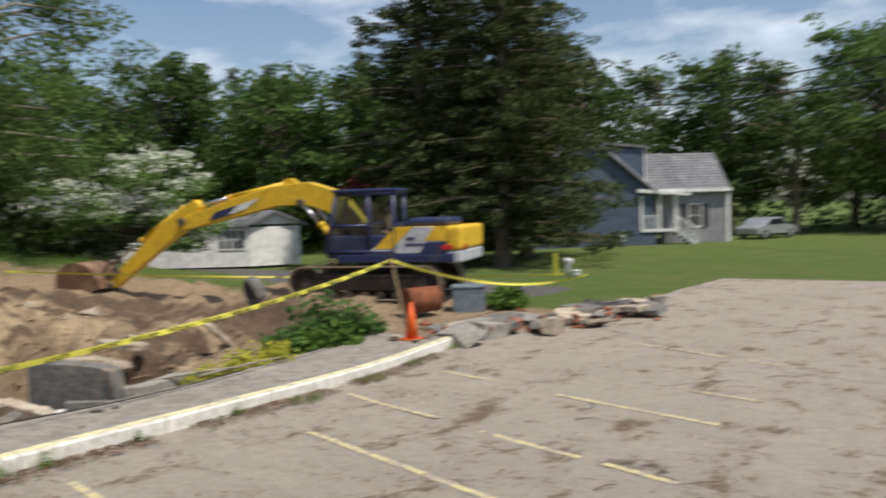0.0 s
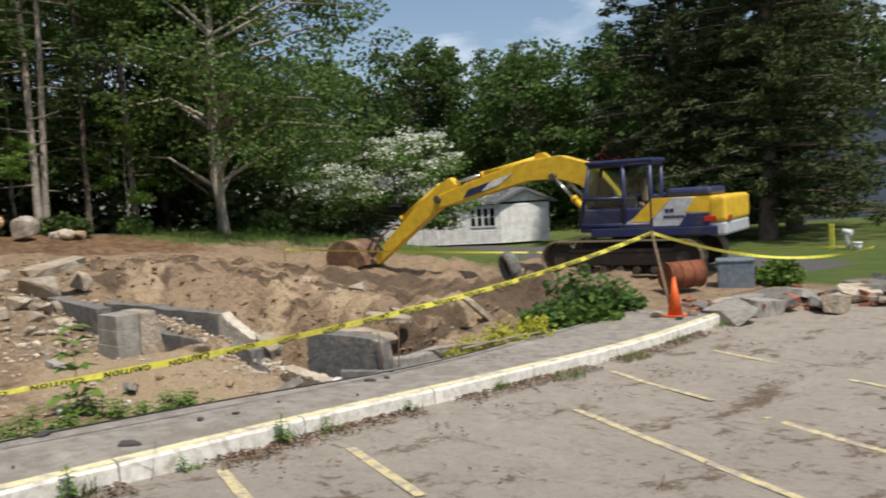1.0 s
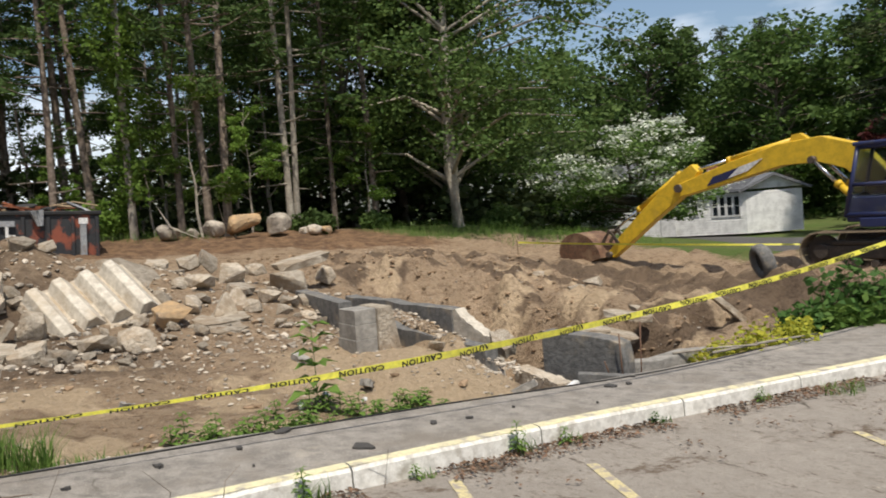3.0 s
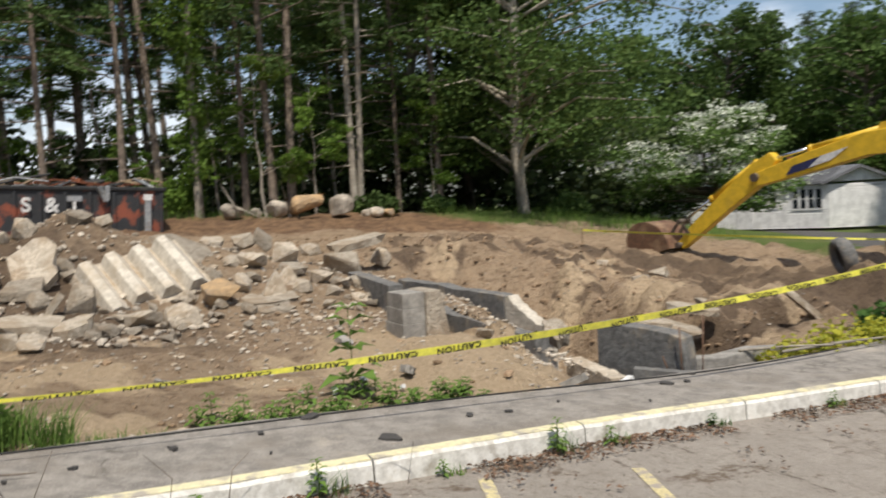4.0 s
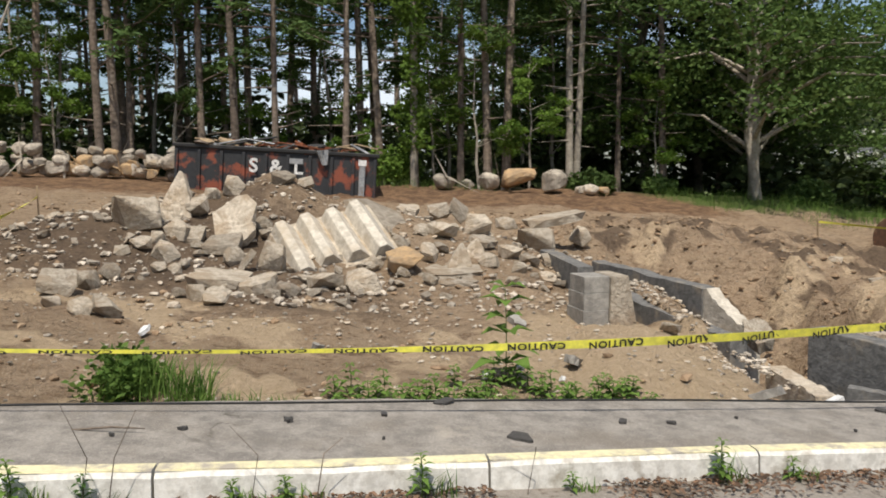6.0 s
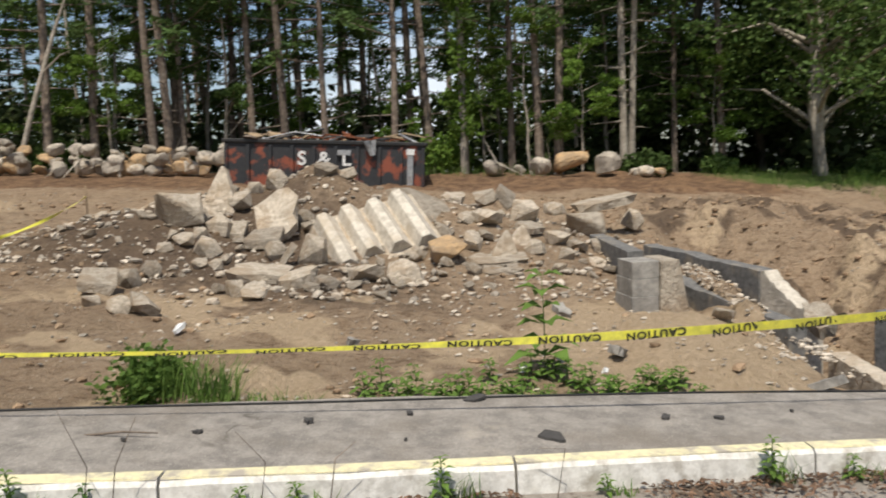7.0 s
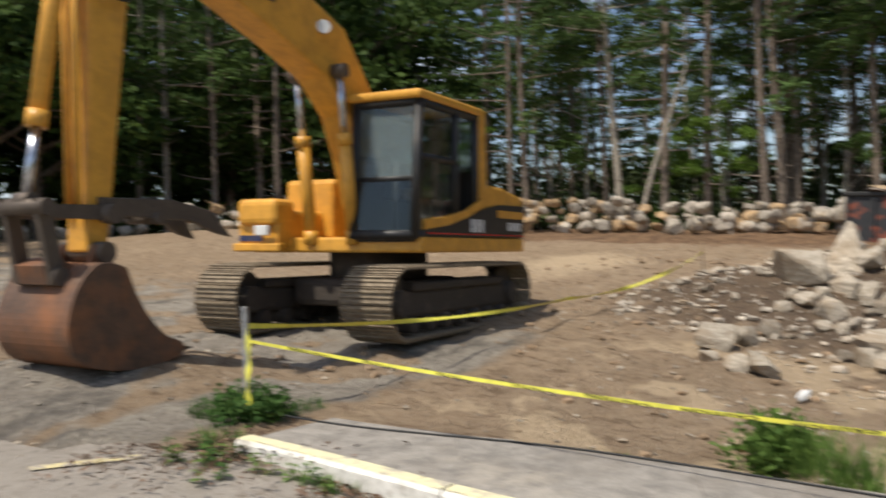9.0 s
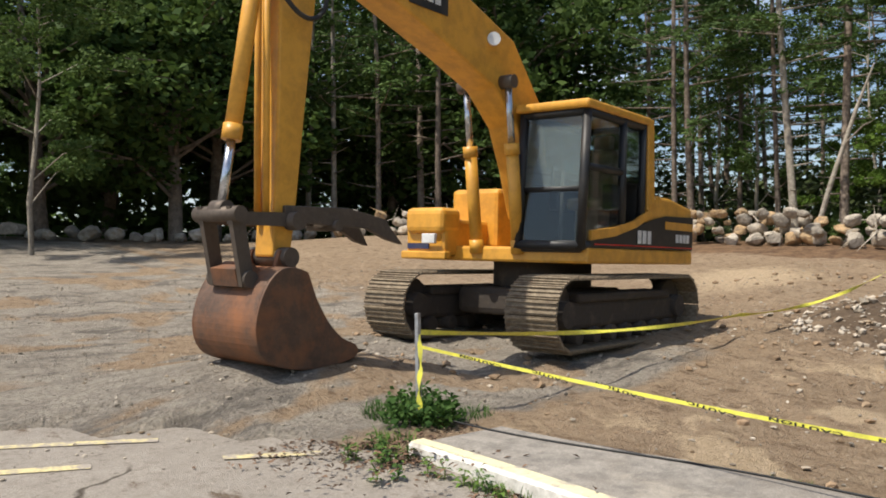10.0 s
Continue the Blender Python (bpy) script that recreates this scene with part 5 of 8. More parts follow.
for i in range(72):
    y = rt.uniform(-46, 18)
    x = -33.5 - rt.random() ** 1.3 * 27 - (0.25 * max(0, y - 8))
    set_copy(pines[i % 3], x, y, rt.uniform(0, 6.28), rt.uniform(0.85, 1.15))

for i in range(8):
    set_copy(pines[i % 3], rt.uniform(-52, -36), rt.uniform(-36, -13), rt.uniform(0, 6.28), rt.uniform(0.85, 1.15))

# young broadleaf trees among the pines
young = broadleaf(31, 6.0, 1.7, 1.0, 0.05, 66, 90, 0.105, "leaf_bright", "bark_pale", "slender young tree with bright green leaves", "young trees")
young.matrix_basis = put(None, -29.6, 6.0, 0.3)
tall_young = broadleaf(37, 9.5, 2.4, 2.2, 0.07, 84, 100, 0.115, "leaf", "bark_pale", "slender young tree with green leaves", "young trees")
tall_young.matrix_basis = put(None, -31.5, -4.4, 0.3)
for x, y, s in ((-29.3, 7.6, 0.85), (-30.6, 4.6, 0.9), (-30.5, -8.2, 0.9), (-31.6, -11, 1.0), (-30.0, 12.4, 0.8), (-31, 1.6, 0.6), (-33, -2.0, 1.0), (-28.5, -17.5, 0.8)):
    set_copy(young, x, y, rt.uniform(0, 6.28), s)
for x, y, s in ((-32, 5.2, 1.0), (-33, 9.5, 1.1), (-33.5, -9, 1.05), (-34, 1.0, 1.0), (-32, -14, 1.1), (-35, -6, 1.2), (-36, 4, 1.3), (-38, -12, 1.3), (-8.2, -21.6, 1.0), (-40, 0, 1.4), (-37, 9, 1.3), (-42, -6, 1.4), (-44, 6, 1.4), (-36, -18, 1.4)):
    set_copy(tall_young, x, y, rt.uniform(0, 6.28), s)

# an ivy-clad trunk
def ivy_tree():
    rng, rnd = np.random.default_rng(5), random.Random(5)
    t = Tubes()
    t.add([(0, 0, -0.3), (0.1, 0, 4), (0, 0.1, 9), (0.1, 0, 15)], [0.15, 0.13, 0.10, 0.03], 8)
    centres = [(rnd.gauss(0, 0.16), rnd.gauss(0, 0.16), 1.4 + 7.0 * rnd.random()) for k in range(80)] + [(rnd.gauss(0, 0.9), rnd.gauss(0, 0.9), 6 + 8 * rnd.random()) for k in range(60)]
    ob = tree("bare trunk wrapped in bright green climbing vine")
    attach("trunk", t.mesh("trunk"), "bark_pale", ob)
    attach("vine", leaf_cloud("vine", centres, [0.34] * len(centres), 36, 0.16, rng, "leaf_bright", 1.0, 0.7), None, ob)
    ob.matrix_basis = put(None, -29.0, 3.7)


ivy_tree()

# large broadleaf trees on the north side of the clearing
big = broadleaf(41, 14.5, 6.0, 2.0, 0.27, 330, 80, 0.195, "leaf", "bark_pale", "large broadleaf tree with pale crooked limbs", lop=(0.6, 0.2))
big.matrix_basis = put(None, -28.2, 15.2, 0.5)
for x, y, s in ((-32.5, 17.2, 1.0), (-35.0, 19.2, 0.86), (-37, 17, 1.05), (-34.5, 13.5, 0.9), (-40, 13, 1.0)):
    set_copy(big, x, y, rt.uniform(0, 6.28), s)
shade = broadleaf(47, 15.0, 6.2, 0.8, 0.3, 330, 21, 0.46, "leaf", "bark", "broad green tree in the far tree line")
shade.matrix_basis = put(None, -8, 66, 0.2, 0.85)
# The left far tree line gets its shade through a darker leaf colour.
murky = broadleaf(48, 15.0, 6.2, 0.8, 0.3, 330, 24, 0.44, "leaf_shaded", "bark", "green tree in the far tree line, shade put into its leaf colour")
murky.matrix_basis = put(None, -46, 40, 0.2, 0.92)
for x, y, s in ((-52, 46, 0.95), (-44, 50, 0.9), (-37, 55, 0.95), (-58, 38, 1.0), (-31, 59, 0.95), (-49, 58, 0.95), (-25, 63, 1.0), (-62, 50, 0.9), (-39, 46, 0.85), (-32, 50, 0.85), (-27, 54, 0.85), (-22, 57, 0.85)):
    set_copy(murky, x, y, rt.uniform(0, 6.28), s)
for x, y, s in ((-2, 70, 1.0), (4, 66, 0.95), (10, 72, 1.05), (-5, 78, 1.1), (17, 68, 1.0), (24, 74, 1.1), (-14, 72, 0.95), (-20, 76, 1.0), (2, 80, 1.15), (32, 70, 1.1)):
    set_copy(shade, x, y, rt.uniform(0, 6.28), s)
far_pine = conifer(61, 17, 4.2, 1.5, 14)
far_pine.matrix_basis = put(None, -40, 62, 0.3)
tagged(far_pine, "dark conifer in the far tree line", "tree", "far conifers")
for x, y, s in ((-34, 66, 0.95), (-47, 66, 1.05), (-55, 62, 1.0), (-28, 70, 0.9), (-60, 58, 1.0), (-16, 80, 0.95), (6, 86, 1.1), (-52, 54, 0.9)):
    set_copy(far_pine, x, y, rt.uniform(0, 6.28), s)
dark = conifer(71, 20, 5.7, 1.3, 40)
dark.matrix_basis = put(None, -15.6, 32.6, 0.3)
for x, y, s in ((-20.2, 33.6, 0.95), (-24.5, 45.0, 0.95), (-17.2, 38.5, 1.0)):
    set_copy(dark, x, y, rt.uniform(0, 6.28), s)

# shaded trees on the south side, their shade put into the leaf colour
shady = broadleaf(53, 13, 5.4, 0.5, 0.25, 300, 36, 0.32, "leaf_shaded", "bark", "dense green tree shading the south edge of the clearing, shade put into its leaf colour", "south trees")
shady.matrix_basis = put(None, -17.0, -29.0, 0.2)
# The tree at (0.8, -26.5) is out of view, added for its cast shade.
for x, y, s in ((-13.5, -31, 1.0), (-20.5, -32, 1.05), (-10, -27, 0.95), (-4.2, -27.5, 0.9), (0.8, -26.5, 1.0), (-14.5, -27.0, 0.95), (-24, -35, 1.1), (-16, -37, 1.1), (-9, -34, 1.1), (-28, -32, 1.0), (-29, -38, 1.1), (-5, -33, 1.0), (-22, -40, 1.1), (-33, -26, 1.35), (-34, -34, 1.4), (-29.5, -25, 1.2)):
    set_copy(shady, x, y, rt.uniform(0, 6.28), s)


def dogwood():
    rng, rnd = np.random.default_rng(9), random.Random(9)
    t = Tubes()
    t.add([(0, 0, -0.2), (0.1, 0, 1.0), (0.2, 0.1, 2.2)], [0.16, 0.13, 0.09], 8)
    leaves, flowers = [], []
    for k in range(46):
        a = rnd.uniform(0, 6.28)
        z = rnd.uniform(0.9, 5.2)
        reach = 3.5 * math.sin(math.pi * min(0.97, (z + 0.4) / 5.9)) ** 0.7 * rnd.uniform(0.55, 1.0)
        e = Vector((math.cos(a) * reach, math.sin(a) * reach, z))
        t.add([(0.1, 0, min(z * 0.6 + 0.2, 2.2)), e * 0.55 + Vector((0, 0, 0.5)), e], [0.06, 0.035, 0.008], 5)
        for q in (0.5, 0.75, 1.0):
            c = Vector((0.1, 0, z * 0.75 + 0.3)).lerp(e, q)
            leaves.append(c)
            for j in range(2):
                flowers.append(c + Vector((rnd.gauss(0, 0.5), rnd.gauss(0, 0.5), 0.25 + rnd.gauss(0, 0.2))))
    ob = tree("flowering tree covered in white blossom", "flowering tree")
    attach("trunk", t.mesh("trunk"), "bark", ob)
    attach("crown", leaf_cloud("crown", leaves, [0.75] * len(leaves), 120, 0.16, rng, "leaf", 0.5, 0.6), None, ob)
    attach("blossom", leaf_cloud("blossom", flowers, [0.45] * len(flowers), 30, 0.11, rng, "blossom", 0.4, 0.9), None, ob)
    ob.matrix_basis = put(None, -28.9, 24.4, 0.3, 1.2) @ Matrix.Diagonal((1.05, 1.05, 0.76, 1))


dogwood()
maroon = broadleaf(83, 5.5, 2.2, 0.6, 0.12, 90, 50, 0.22, "red_leaf", "bark", "small tree with dark maroon leaves", "garden shrubs")
maroon.matrix_basis = put(None, -26.5, 39.0)


def bush(name, label, category, x, y, rx, ry, h, count, leaf, material, seed, group="", per=26, up=True):
    """A low bush: many stems with leaf clumps."""
    rnd, rng = random.Random(seed), np.random.default_rng(seed)
    t = Tubes()
    centres = []
    for k in range(count):
        a, q = rnd.uniform(0, 6.28), math.sqrt(rnd.random())
        bx, by = math.cos(a) * q * rx * 0.7, math.sin(a) * q * ry * 0.7
        top = Vector((bx * 1.4, by * 1.4, h * (1 - 0.55 * q * q) * rnd.uniform(0.6, 1.0)))
        t.add([(bx, by, -0.1), top], [0.012, 0.004], 4)
        for f in (0.45, 0.75, 1.0):
            centres.append(Vector((bx, by, 0)).lerp(top, f))
    ob = empty(name, Matrix.Translation((x, y, ground_z(x, y) - 0.02)), label, category, group)
    tagged(attach("stem", t.mesh("stem"), "weed_dark", ob), kind="stuff")
    attach("leaves", leaf_cloud("leaves", centres, [0.16 + 0.05 * h] * len(centres), per, leaf, rng, material, 0.8, 0.6), None, ob)
    return ob


for x, y, s, m in ((-28.6, 9.6, 0.8, "leaf"), (-29.2, 12.2, 0.55, "leaf"), (-28.5, 17.2, 0.8, "leaf"), (-30, 3.0, 1.2, "leaf_bright"), (-30.5, 1.4, 1.3, "leaf"), (-31, -10.5, 1.2, "leaf")):
    bush("bush", "bright green undergrowth at the foot of the wood", "bush", x, y, s, s, s * 1.2, 26, 0.17, m, int(100 - x * 3 + y), "undergrowth")


def undergrowth(name, spots, leaf, material, seed, label):
    """Dense low growth that closes the depth of the wood, too thick to pick apart."""
    rnd, rng = random.Random(seed), np.random.default_rng(seed)
    centres, sizes = [], []
    for x0, x1, y0, y1, h, count in spots:
        for k in range(count):
            x, y = rnd.uniform(x0, x1), rnd.uniform(y0, y1)
            centres.append((x, y, ground_z(x, y, False) + h * rnd.random() ** 1.4))
            sizes.append(rnd.uniform(0.6, 1.3))
    me = leaf_cloud(name, centres, sizes, 16, leaf * 1.1, rng, material, 0.7, 0.6)
    return tagged(new(name, me), label, "undergrowth", kind="stuff")


# Dark leaves close the wood's depth, with its shade in their colour.
undergrowth("undergrowth", [(-62, -40, -45, 14, 4.2, 1500), (-40, -33, -40, 14, 2.6, 420), (-60, -36, -48, -30, 13.0, 320), (-50, -36, 10, 30, 6.0, 520), (-38, -30, 16, 24, 2.0, 160)], 0.42, "needle_dark", 3, "tangled undergrowth deep in the wood, its shade put into the leaf colour")
# Growth below the far trees, darkened in its colour to read as shade.
undergrowth("undergrowth", [(-75, -24, 44, 70, 9.0, 1500)], 0.5, "leaf_shaded", 5, "green growth under the far tree line, shade put into its leaf colour")
undergrowth("undergrowth", [(-36, -6, -46, -30, 5.5, 900), (-70, 40, 74, 92, 9.0, 1500), (-75, -44, 40, 70, 8.0, 300)], 0.5, "leaf", 4, "dense green growth closing the far tree line")


def leaning_snag():
    t = Tubes()
    t.add([(-27.9, -10.4, 1.6), (-28.0, -9.7, 4.0), (-28.1, -8.9, 6.3), (-28.2, -8.4, 7.6)], [0.09, 0.08, 0.06, 0.02], 8)
    t.add([(-28.05, -9.3, 5.2), (-27.8, -8.6, 5.7), (-27.6, -8.2, 5.8)], [0.035, 0.02, 0.006], 5)
    tagged(attach("dead_tree", t.mesh("dead_tree"), "bark_pale"), "thin dead pale tree leaning over the boulder row", "tree")


leaning_snag()


# ---- foundation walls, rubble and boulders ----
def wall_piece(name, a, b, top_a, top_b, depth, thick, material, label, seed, ragged=0.05):
    """A broken stretch of wall from a to b (x, y), with an uneven top."""
    a, b = Vector(a), Vector(b)
    d = (b - a).normalized()
    n = Vector((-d.y, d.x)) * thick / 2
    steps = 14
    verts, faces = [], []
    for i in range(steps + 1):
        f = i / steps
        p = a.lerp(b, f)
        top = top_a * (1 - f) + top_b * f + ragged * noise.noise(Vector((f * 6 + seed, seed, 0)))
        for s in (1, -1):
            j = 0.025 * noise.noise(Vector((f * 9, s * 3.0, seed)))
            verts += [(p.x + n.x * s * (1 + j), p.y + n.y * s * (1 + j), top - depth), (p.x + n.x * s * (1 + j), p.y + n.y * s * (1 + j), top + ragged * 0.5 * noise.noise(Vector((f * 14, s, seed))))]
    for i in range(steps):
        o, q = i * 4, i * 4 + 4
        faces += [(o, q, q + 1, o + 1), (o + 3, q + 3, q + 2, o + 2), (o + 1, q + 1, q + 3, o + 3), (o + 2, q + 2, q, o)]
    faces += [(0, 1, 3, 2), (steps * 4 + 2, steps * 4 + 3, steps * 4 + 1, steps * 4)]
    me = pymesh(name, verts, faces)
    me.materials.append(M[material])
    return tagged(new(name, me), label, "foundation wall", "foundation walls")


WALLS = "broken grey concrete foundation wall standing in the dug earth"
wall_piece("foundation_wall", (-15.4, 4.95), (-13.35, 5.05), 0.52, 0.42, 1.2, 0.24, "old_concrete", WALLS, 1, 0.02)
wall_piece("foundation_wall", (-14.7, 5.66), (-11.6, 6.22), 0.38, 0.29, 1.6, 0.24, "old_concrete", WALLS, 2, 0.05)
wall_piece("foundation_wall", (-11.6, 6.22), (-10.7, 6.38), 0.28, -0.12, 1.2, 0.19, "pale_concrete", "pale sloping break at the end of a foundation wall", 12, 0.09)
wall_piece("foundation_wall", (-13.2, 5.22), (-9.9, 5.80), 0.20, -0.05, 1.4, 0.22, "old_concrete", WALLS, 3, 0.05)
wall_piece("foundation_wall", (-9.75, 6.15), (-8.75, 6.15), -0.32, -0.40, 0.6, 0.22, "rubble", "low stump of a broken concrete footing", 5, 0.04)
wall_piece("foundation_wall", (-8.95, 6.5), (-8.35, 7.2), -0.36, -0.42, 0.5, 0.16, "old_concrete", "low stump of a broken concrete footing", 6, 0.03)


def concrete_block():
    bm = merge(plate_bm([(-0.64, -0.8), (0.62, -0.8), (0.64, -0.30), (0.60, -0.05), (0.45, 0.0), (0.1, 0.035), (-0.64, 0.06)], -0.13, 0.13, 0.012))
    ob = part("foundation_block", bm, "old_concrete")
    ob.matrix_basis = pose(-9.35, 6.95, 0.0, 0, 0, 20)
    tagged(ob, "square-cut end of a grey concrete foundation wall", "foundation wall", "foundation walls")
    ob2 = part("foundation_block", plate_bm([(-0.2, -0.8), (1.6, -0.8), (1.55, -0.40), (0.9, -0.33), (0.3, -0.36), (-0.2, -0.30)], -0.12, 0.12, 0.02), "concrete")
    ob2.matrix_basis = pose(-8.95, 7.45, -0.02, 0, 0, 95)
    tagged(ob2, "low pale broken edge of the foundation wall", "foundation wall", "foundation walls")


concrete_block()
for x, y, h, lx in ((-8.72, 7.02, 0.62, 4), (-8.60, 7.22, 0.75, -5), (-8.82, 6.92, 0.35, 28)):
    ob = part("rebar", rod_bm((0, 0, -0.2), (0, 0, h), 0.009, None, 8), "bucket_brown")
    ob.matrix_basis = pose(x, y, -0.52, lx, lx * 0.6, 0)
    tagged(ob, "rusty reinforcing bar sticking up from broken foundation", "rebar", "rebar stubs")


def pier():
    """A tapered concrete pier: dark block face and pale cast side."""
    root = empty("concrete_pier", pose(-11.75, 4.80, -0.36, 0, 0, 96) @ Matrix.Scale(1.14, 4), "tapered concrete pier with block courses", "pier")
    part("cast_side", plate_bm([(-0.02, 0), (0.36, 0), (0.22, 0.76), (0.02, 0.76)], -0.28, 0.26, 0.02), "rubble", root)
    for k in range(4):
        bm = box_bm((0.30, 0.54 - 0.03 * k, 0.185), (-0.18 + 0.012 * k, -0.01, 0.098 + 0.187 * k), 0.004)
        part("block", bm, "concrete", root)


pier()

# broken concrete, shared shapes
chunk_meshes = []
for k in range(9):
    b_ = block_bm((1, 0.85, 0.7), 200 + k)
    me_ = bpy.data.meshes.new("concrete_chunk")
    b_.to_mesh(me_)
    b_.free()
    me_.materials.append(M["rubble"])
    chunk_meshes.append(me_)
slab_meshes = []
for k in range(6):
    b_ = slab_bm((1, 0.75, 0.2), 300 + k)
    me_ = bpy.data.meshes.new("concrete_slab")
    b_.to_mesh(me_)
    b_.free()
    me_.materials.append(M["rubble"])
    slab_meshes.append(me_)


def settle(me, x, y, size, sink, turn, name, label, category, group, z=None):
    ob = new(name, me)
    base = ground_z(x, y) if z is None else z
    ob.matrix_basis = Matrix.Translation((x, y, base + size[2] * (0.36 - sink))) @ Euler(turn).to_matrix().to_4x4() @ Matrix.Diagonal((*size, 1))
    return tagged(ob, label, category, group)


rr = random.Random(77)
CH = "jagged lump of broken concrete on the rubble heap"
SL = "flat broken concrete slab lying on the rubble heap"
def heap_piece(me, x, y, z, size, turn, label, category, material=None):
    """One broken piece at rest on the heap; size runs along depth, breadth and height."""
    ob = new("concrete_slab" if category == "concrete slab" else "concrete_chunk", me)
    ob.matrix_basis = Matrix.Translation((x, y, z)) @ Euler(turn).to_matrix().to_4x4() @ Matrix.Diagonal((*size, 1))
    if material:
        me2 = me.copy()
        me2.materials.clear()
        me2.materials.append(M[material])
        ob.data = me2
    return tagged(ob, label, category, "rubble heap")


# blocks: x, y, z, breadth, height, lean in degrees
for n, (x, y, z, w, h, lean) in enumerate((
    (-14.72, -1.81, 1.24, 0.74, 0.59, 0), (-16.21, -0.45, 1.67, 0.39, 0.39, 10), (-16.14, 0.38, 1.79, 0.43, 0.33, 0), (-16.33, 0.75, 1.72, 0.31, 0.23, 0), (-14.13, -0.38, 0.78, 0.54, 0.41, 0),
    (-13.72, 0.39, 0.62, 0.45, 0.5, 20), (-12.86, 1.75, 0.33, 0.53, 0.43, 0), (-12.85, 1.2, 0.33, 0.45, 0.29, 0), (-11.87, -0.12, 0.29, 0.43, 0.21, 0), (-12, -0.41, 0.33, 0.23, 0.26, 0),
    (-13.83, -1.14, 0.71, 0.41, 0.32, 20), (-13.92, -1.54, 0.84, 0.29, 0.23, 0), (-13.77, -1.79, 0.77, 0.25, 0.18, 0), (-11.77, -2.03, 0.53, 0.44, 0.35, 0), (-12.29, -1.85, 0.5, 0.3, 0.3, 0),
    (-12.68, -1.62, 0.56, 0.26, 0.28, 30), (-11, -1.25, 0.3, 0.36, 0.31, 25), (-11, -1.53, 0.32, 0.3, 0.28, 0), (-11.36, -1.96, 0.36, 0.22, 0.16, 0), (-11, -1.03, 0.14, 0.18, 0.11, 0),
    (-15.46, -1.04, 1.32, 0.45, 0.39, 0), (-14.68, -1.14, 1.01, 0.45, 0.37, 15), (-14.62, -0.89, 0.89, 0.32, 0.32, 0), (-16.17, -0.85, 1.54, 0.31, 0.23, 0), (-15.08, 0.13, 1.08, 0.32, 0.25, 0),
    (-14.79, 0.23, 0.89, 0.28, 0.22, 0), (-13.81, -0.19, 0.61, 0.31, 0.35, 30), (-13.66, 0.03, 0.58, 0.12, 0.43, 35), (-13.2, -0.89, 0.54, 0.22, 0.17, 0), (-13.15, -1.12, 0.55, 0.22, 0.18, 0),
    (-16.9, 3.17, 1.15, 0.45, 0.35, 0), (-16.9, 3.61, 1.15, 0.41, 0.41, 35), (-16, 3.8, 0.94, 0.59, 0.43, 0), (-16.9, 4.54, 0.92, 0.35, 0.28, 0), (-15.13, 3.11, 0.88, 0.44, 0.35, 0),
    (-14.21, 2.8, 0.59, 0.38, 0.38, 20), (-16.01, 4.93, 0.63, 0.67, 0.48, 0), (-16.9, 6.03, 0.62, 0.36, 0.38, 20), (-14.72, 4.17, 0.54, 0.4, 0.3, 0), (-14.17, 3.74, 0.47, 0.33, 0.27, 0),
    (-14.75, 4.86, 0.38, 0.25, 0.25, 0), (-13.96, 4.15, 0.37, 0.3, 0.2, 0), (-14.65, 2.34, 0.76, 0.37, 0.28, 0), (-14.43, 4.45, 0.42, 0.28, 0.21, 0), (-15.17, 2.76, 0.9, 0.29, 0.23, 0),
    (-11.93, 1.45, 0.18, 0.22, 0.12, 0), (-12.32, 0.73, 0.31, 0.35, 0.2, 0), (-13.12, 0.93, 0.35, 0.25, 0.16, 0), (-12.14, 0.52, 0.3, 0.23, 0.14, 0), (-14.95, -1.55, 1.13, 0.33, 0.25, 0),
    (-14.46, -1.42, 0.9, 0.26, 0.22, 0), (-14.13, 1.94, 0.5, 0.27, 0.21, 0), (-14.61, 3.02, 0.64, 0.24, 0.22, 0),
)):
    heap_piece(chunk_meshes[n % 9], x - 0.25 * w, y, z, (w * rr.uniform(0.8, 1.1), w * 1.25, h * 1.4), (radians(-lean) + rr.uniform(-0.15, 0.15), rr.uniform(-0.2, 0.2), rr.uniform(-0.5, 0.5)), CH, "rubble chunk")
heap_piece(chunk_meshes[2], -13.82, 2.35, 0.51, (0.55, 0.68, 0.55), (0.2, 0.1, 0.3), "rust-tan lump of broken stone on the rubble heap", "rubble chunk", "boulder_tan")
# flat slabs
for n, (x, y, z, w, h, lean) in enumerate((
    (-12.75, -0.22, 0.43, 0.9, 0.27, 6), (-12.5, 0.29, 0.36, 0.5, 0.31, -8), (-16.9, 2.65, 1.19, 0.43, 0.22, 0), (-15.24, 3.8, 0.69, 0.47, 0.23, 5), (-13.79, 3.15, 0.35, 0.91, 0.1, 0),
    (-14.05, 4.68, 0.17, 0.27, 0.13, 0), (-13.43, 3.12, 0.24, 0.6, 0.07, 0),
)):
    heap_piece(slab_meshes[n % 6], x - 0.15, y, z, (0.55, w * 1.3, max(h, 0.14) * 2.2), (radians(-lean), 0.22, rr.uniform(-0.2, 0.2)), SL, "concrete slab")


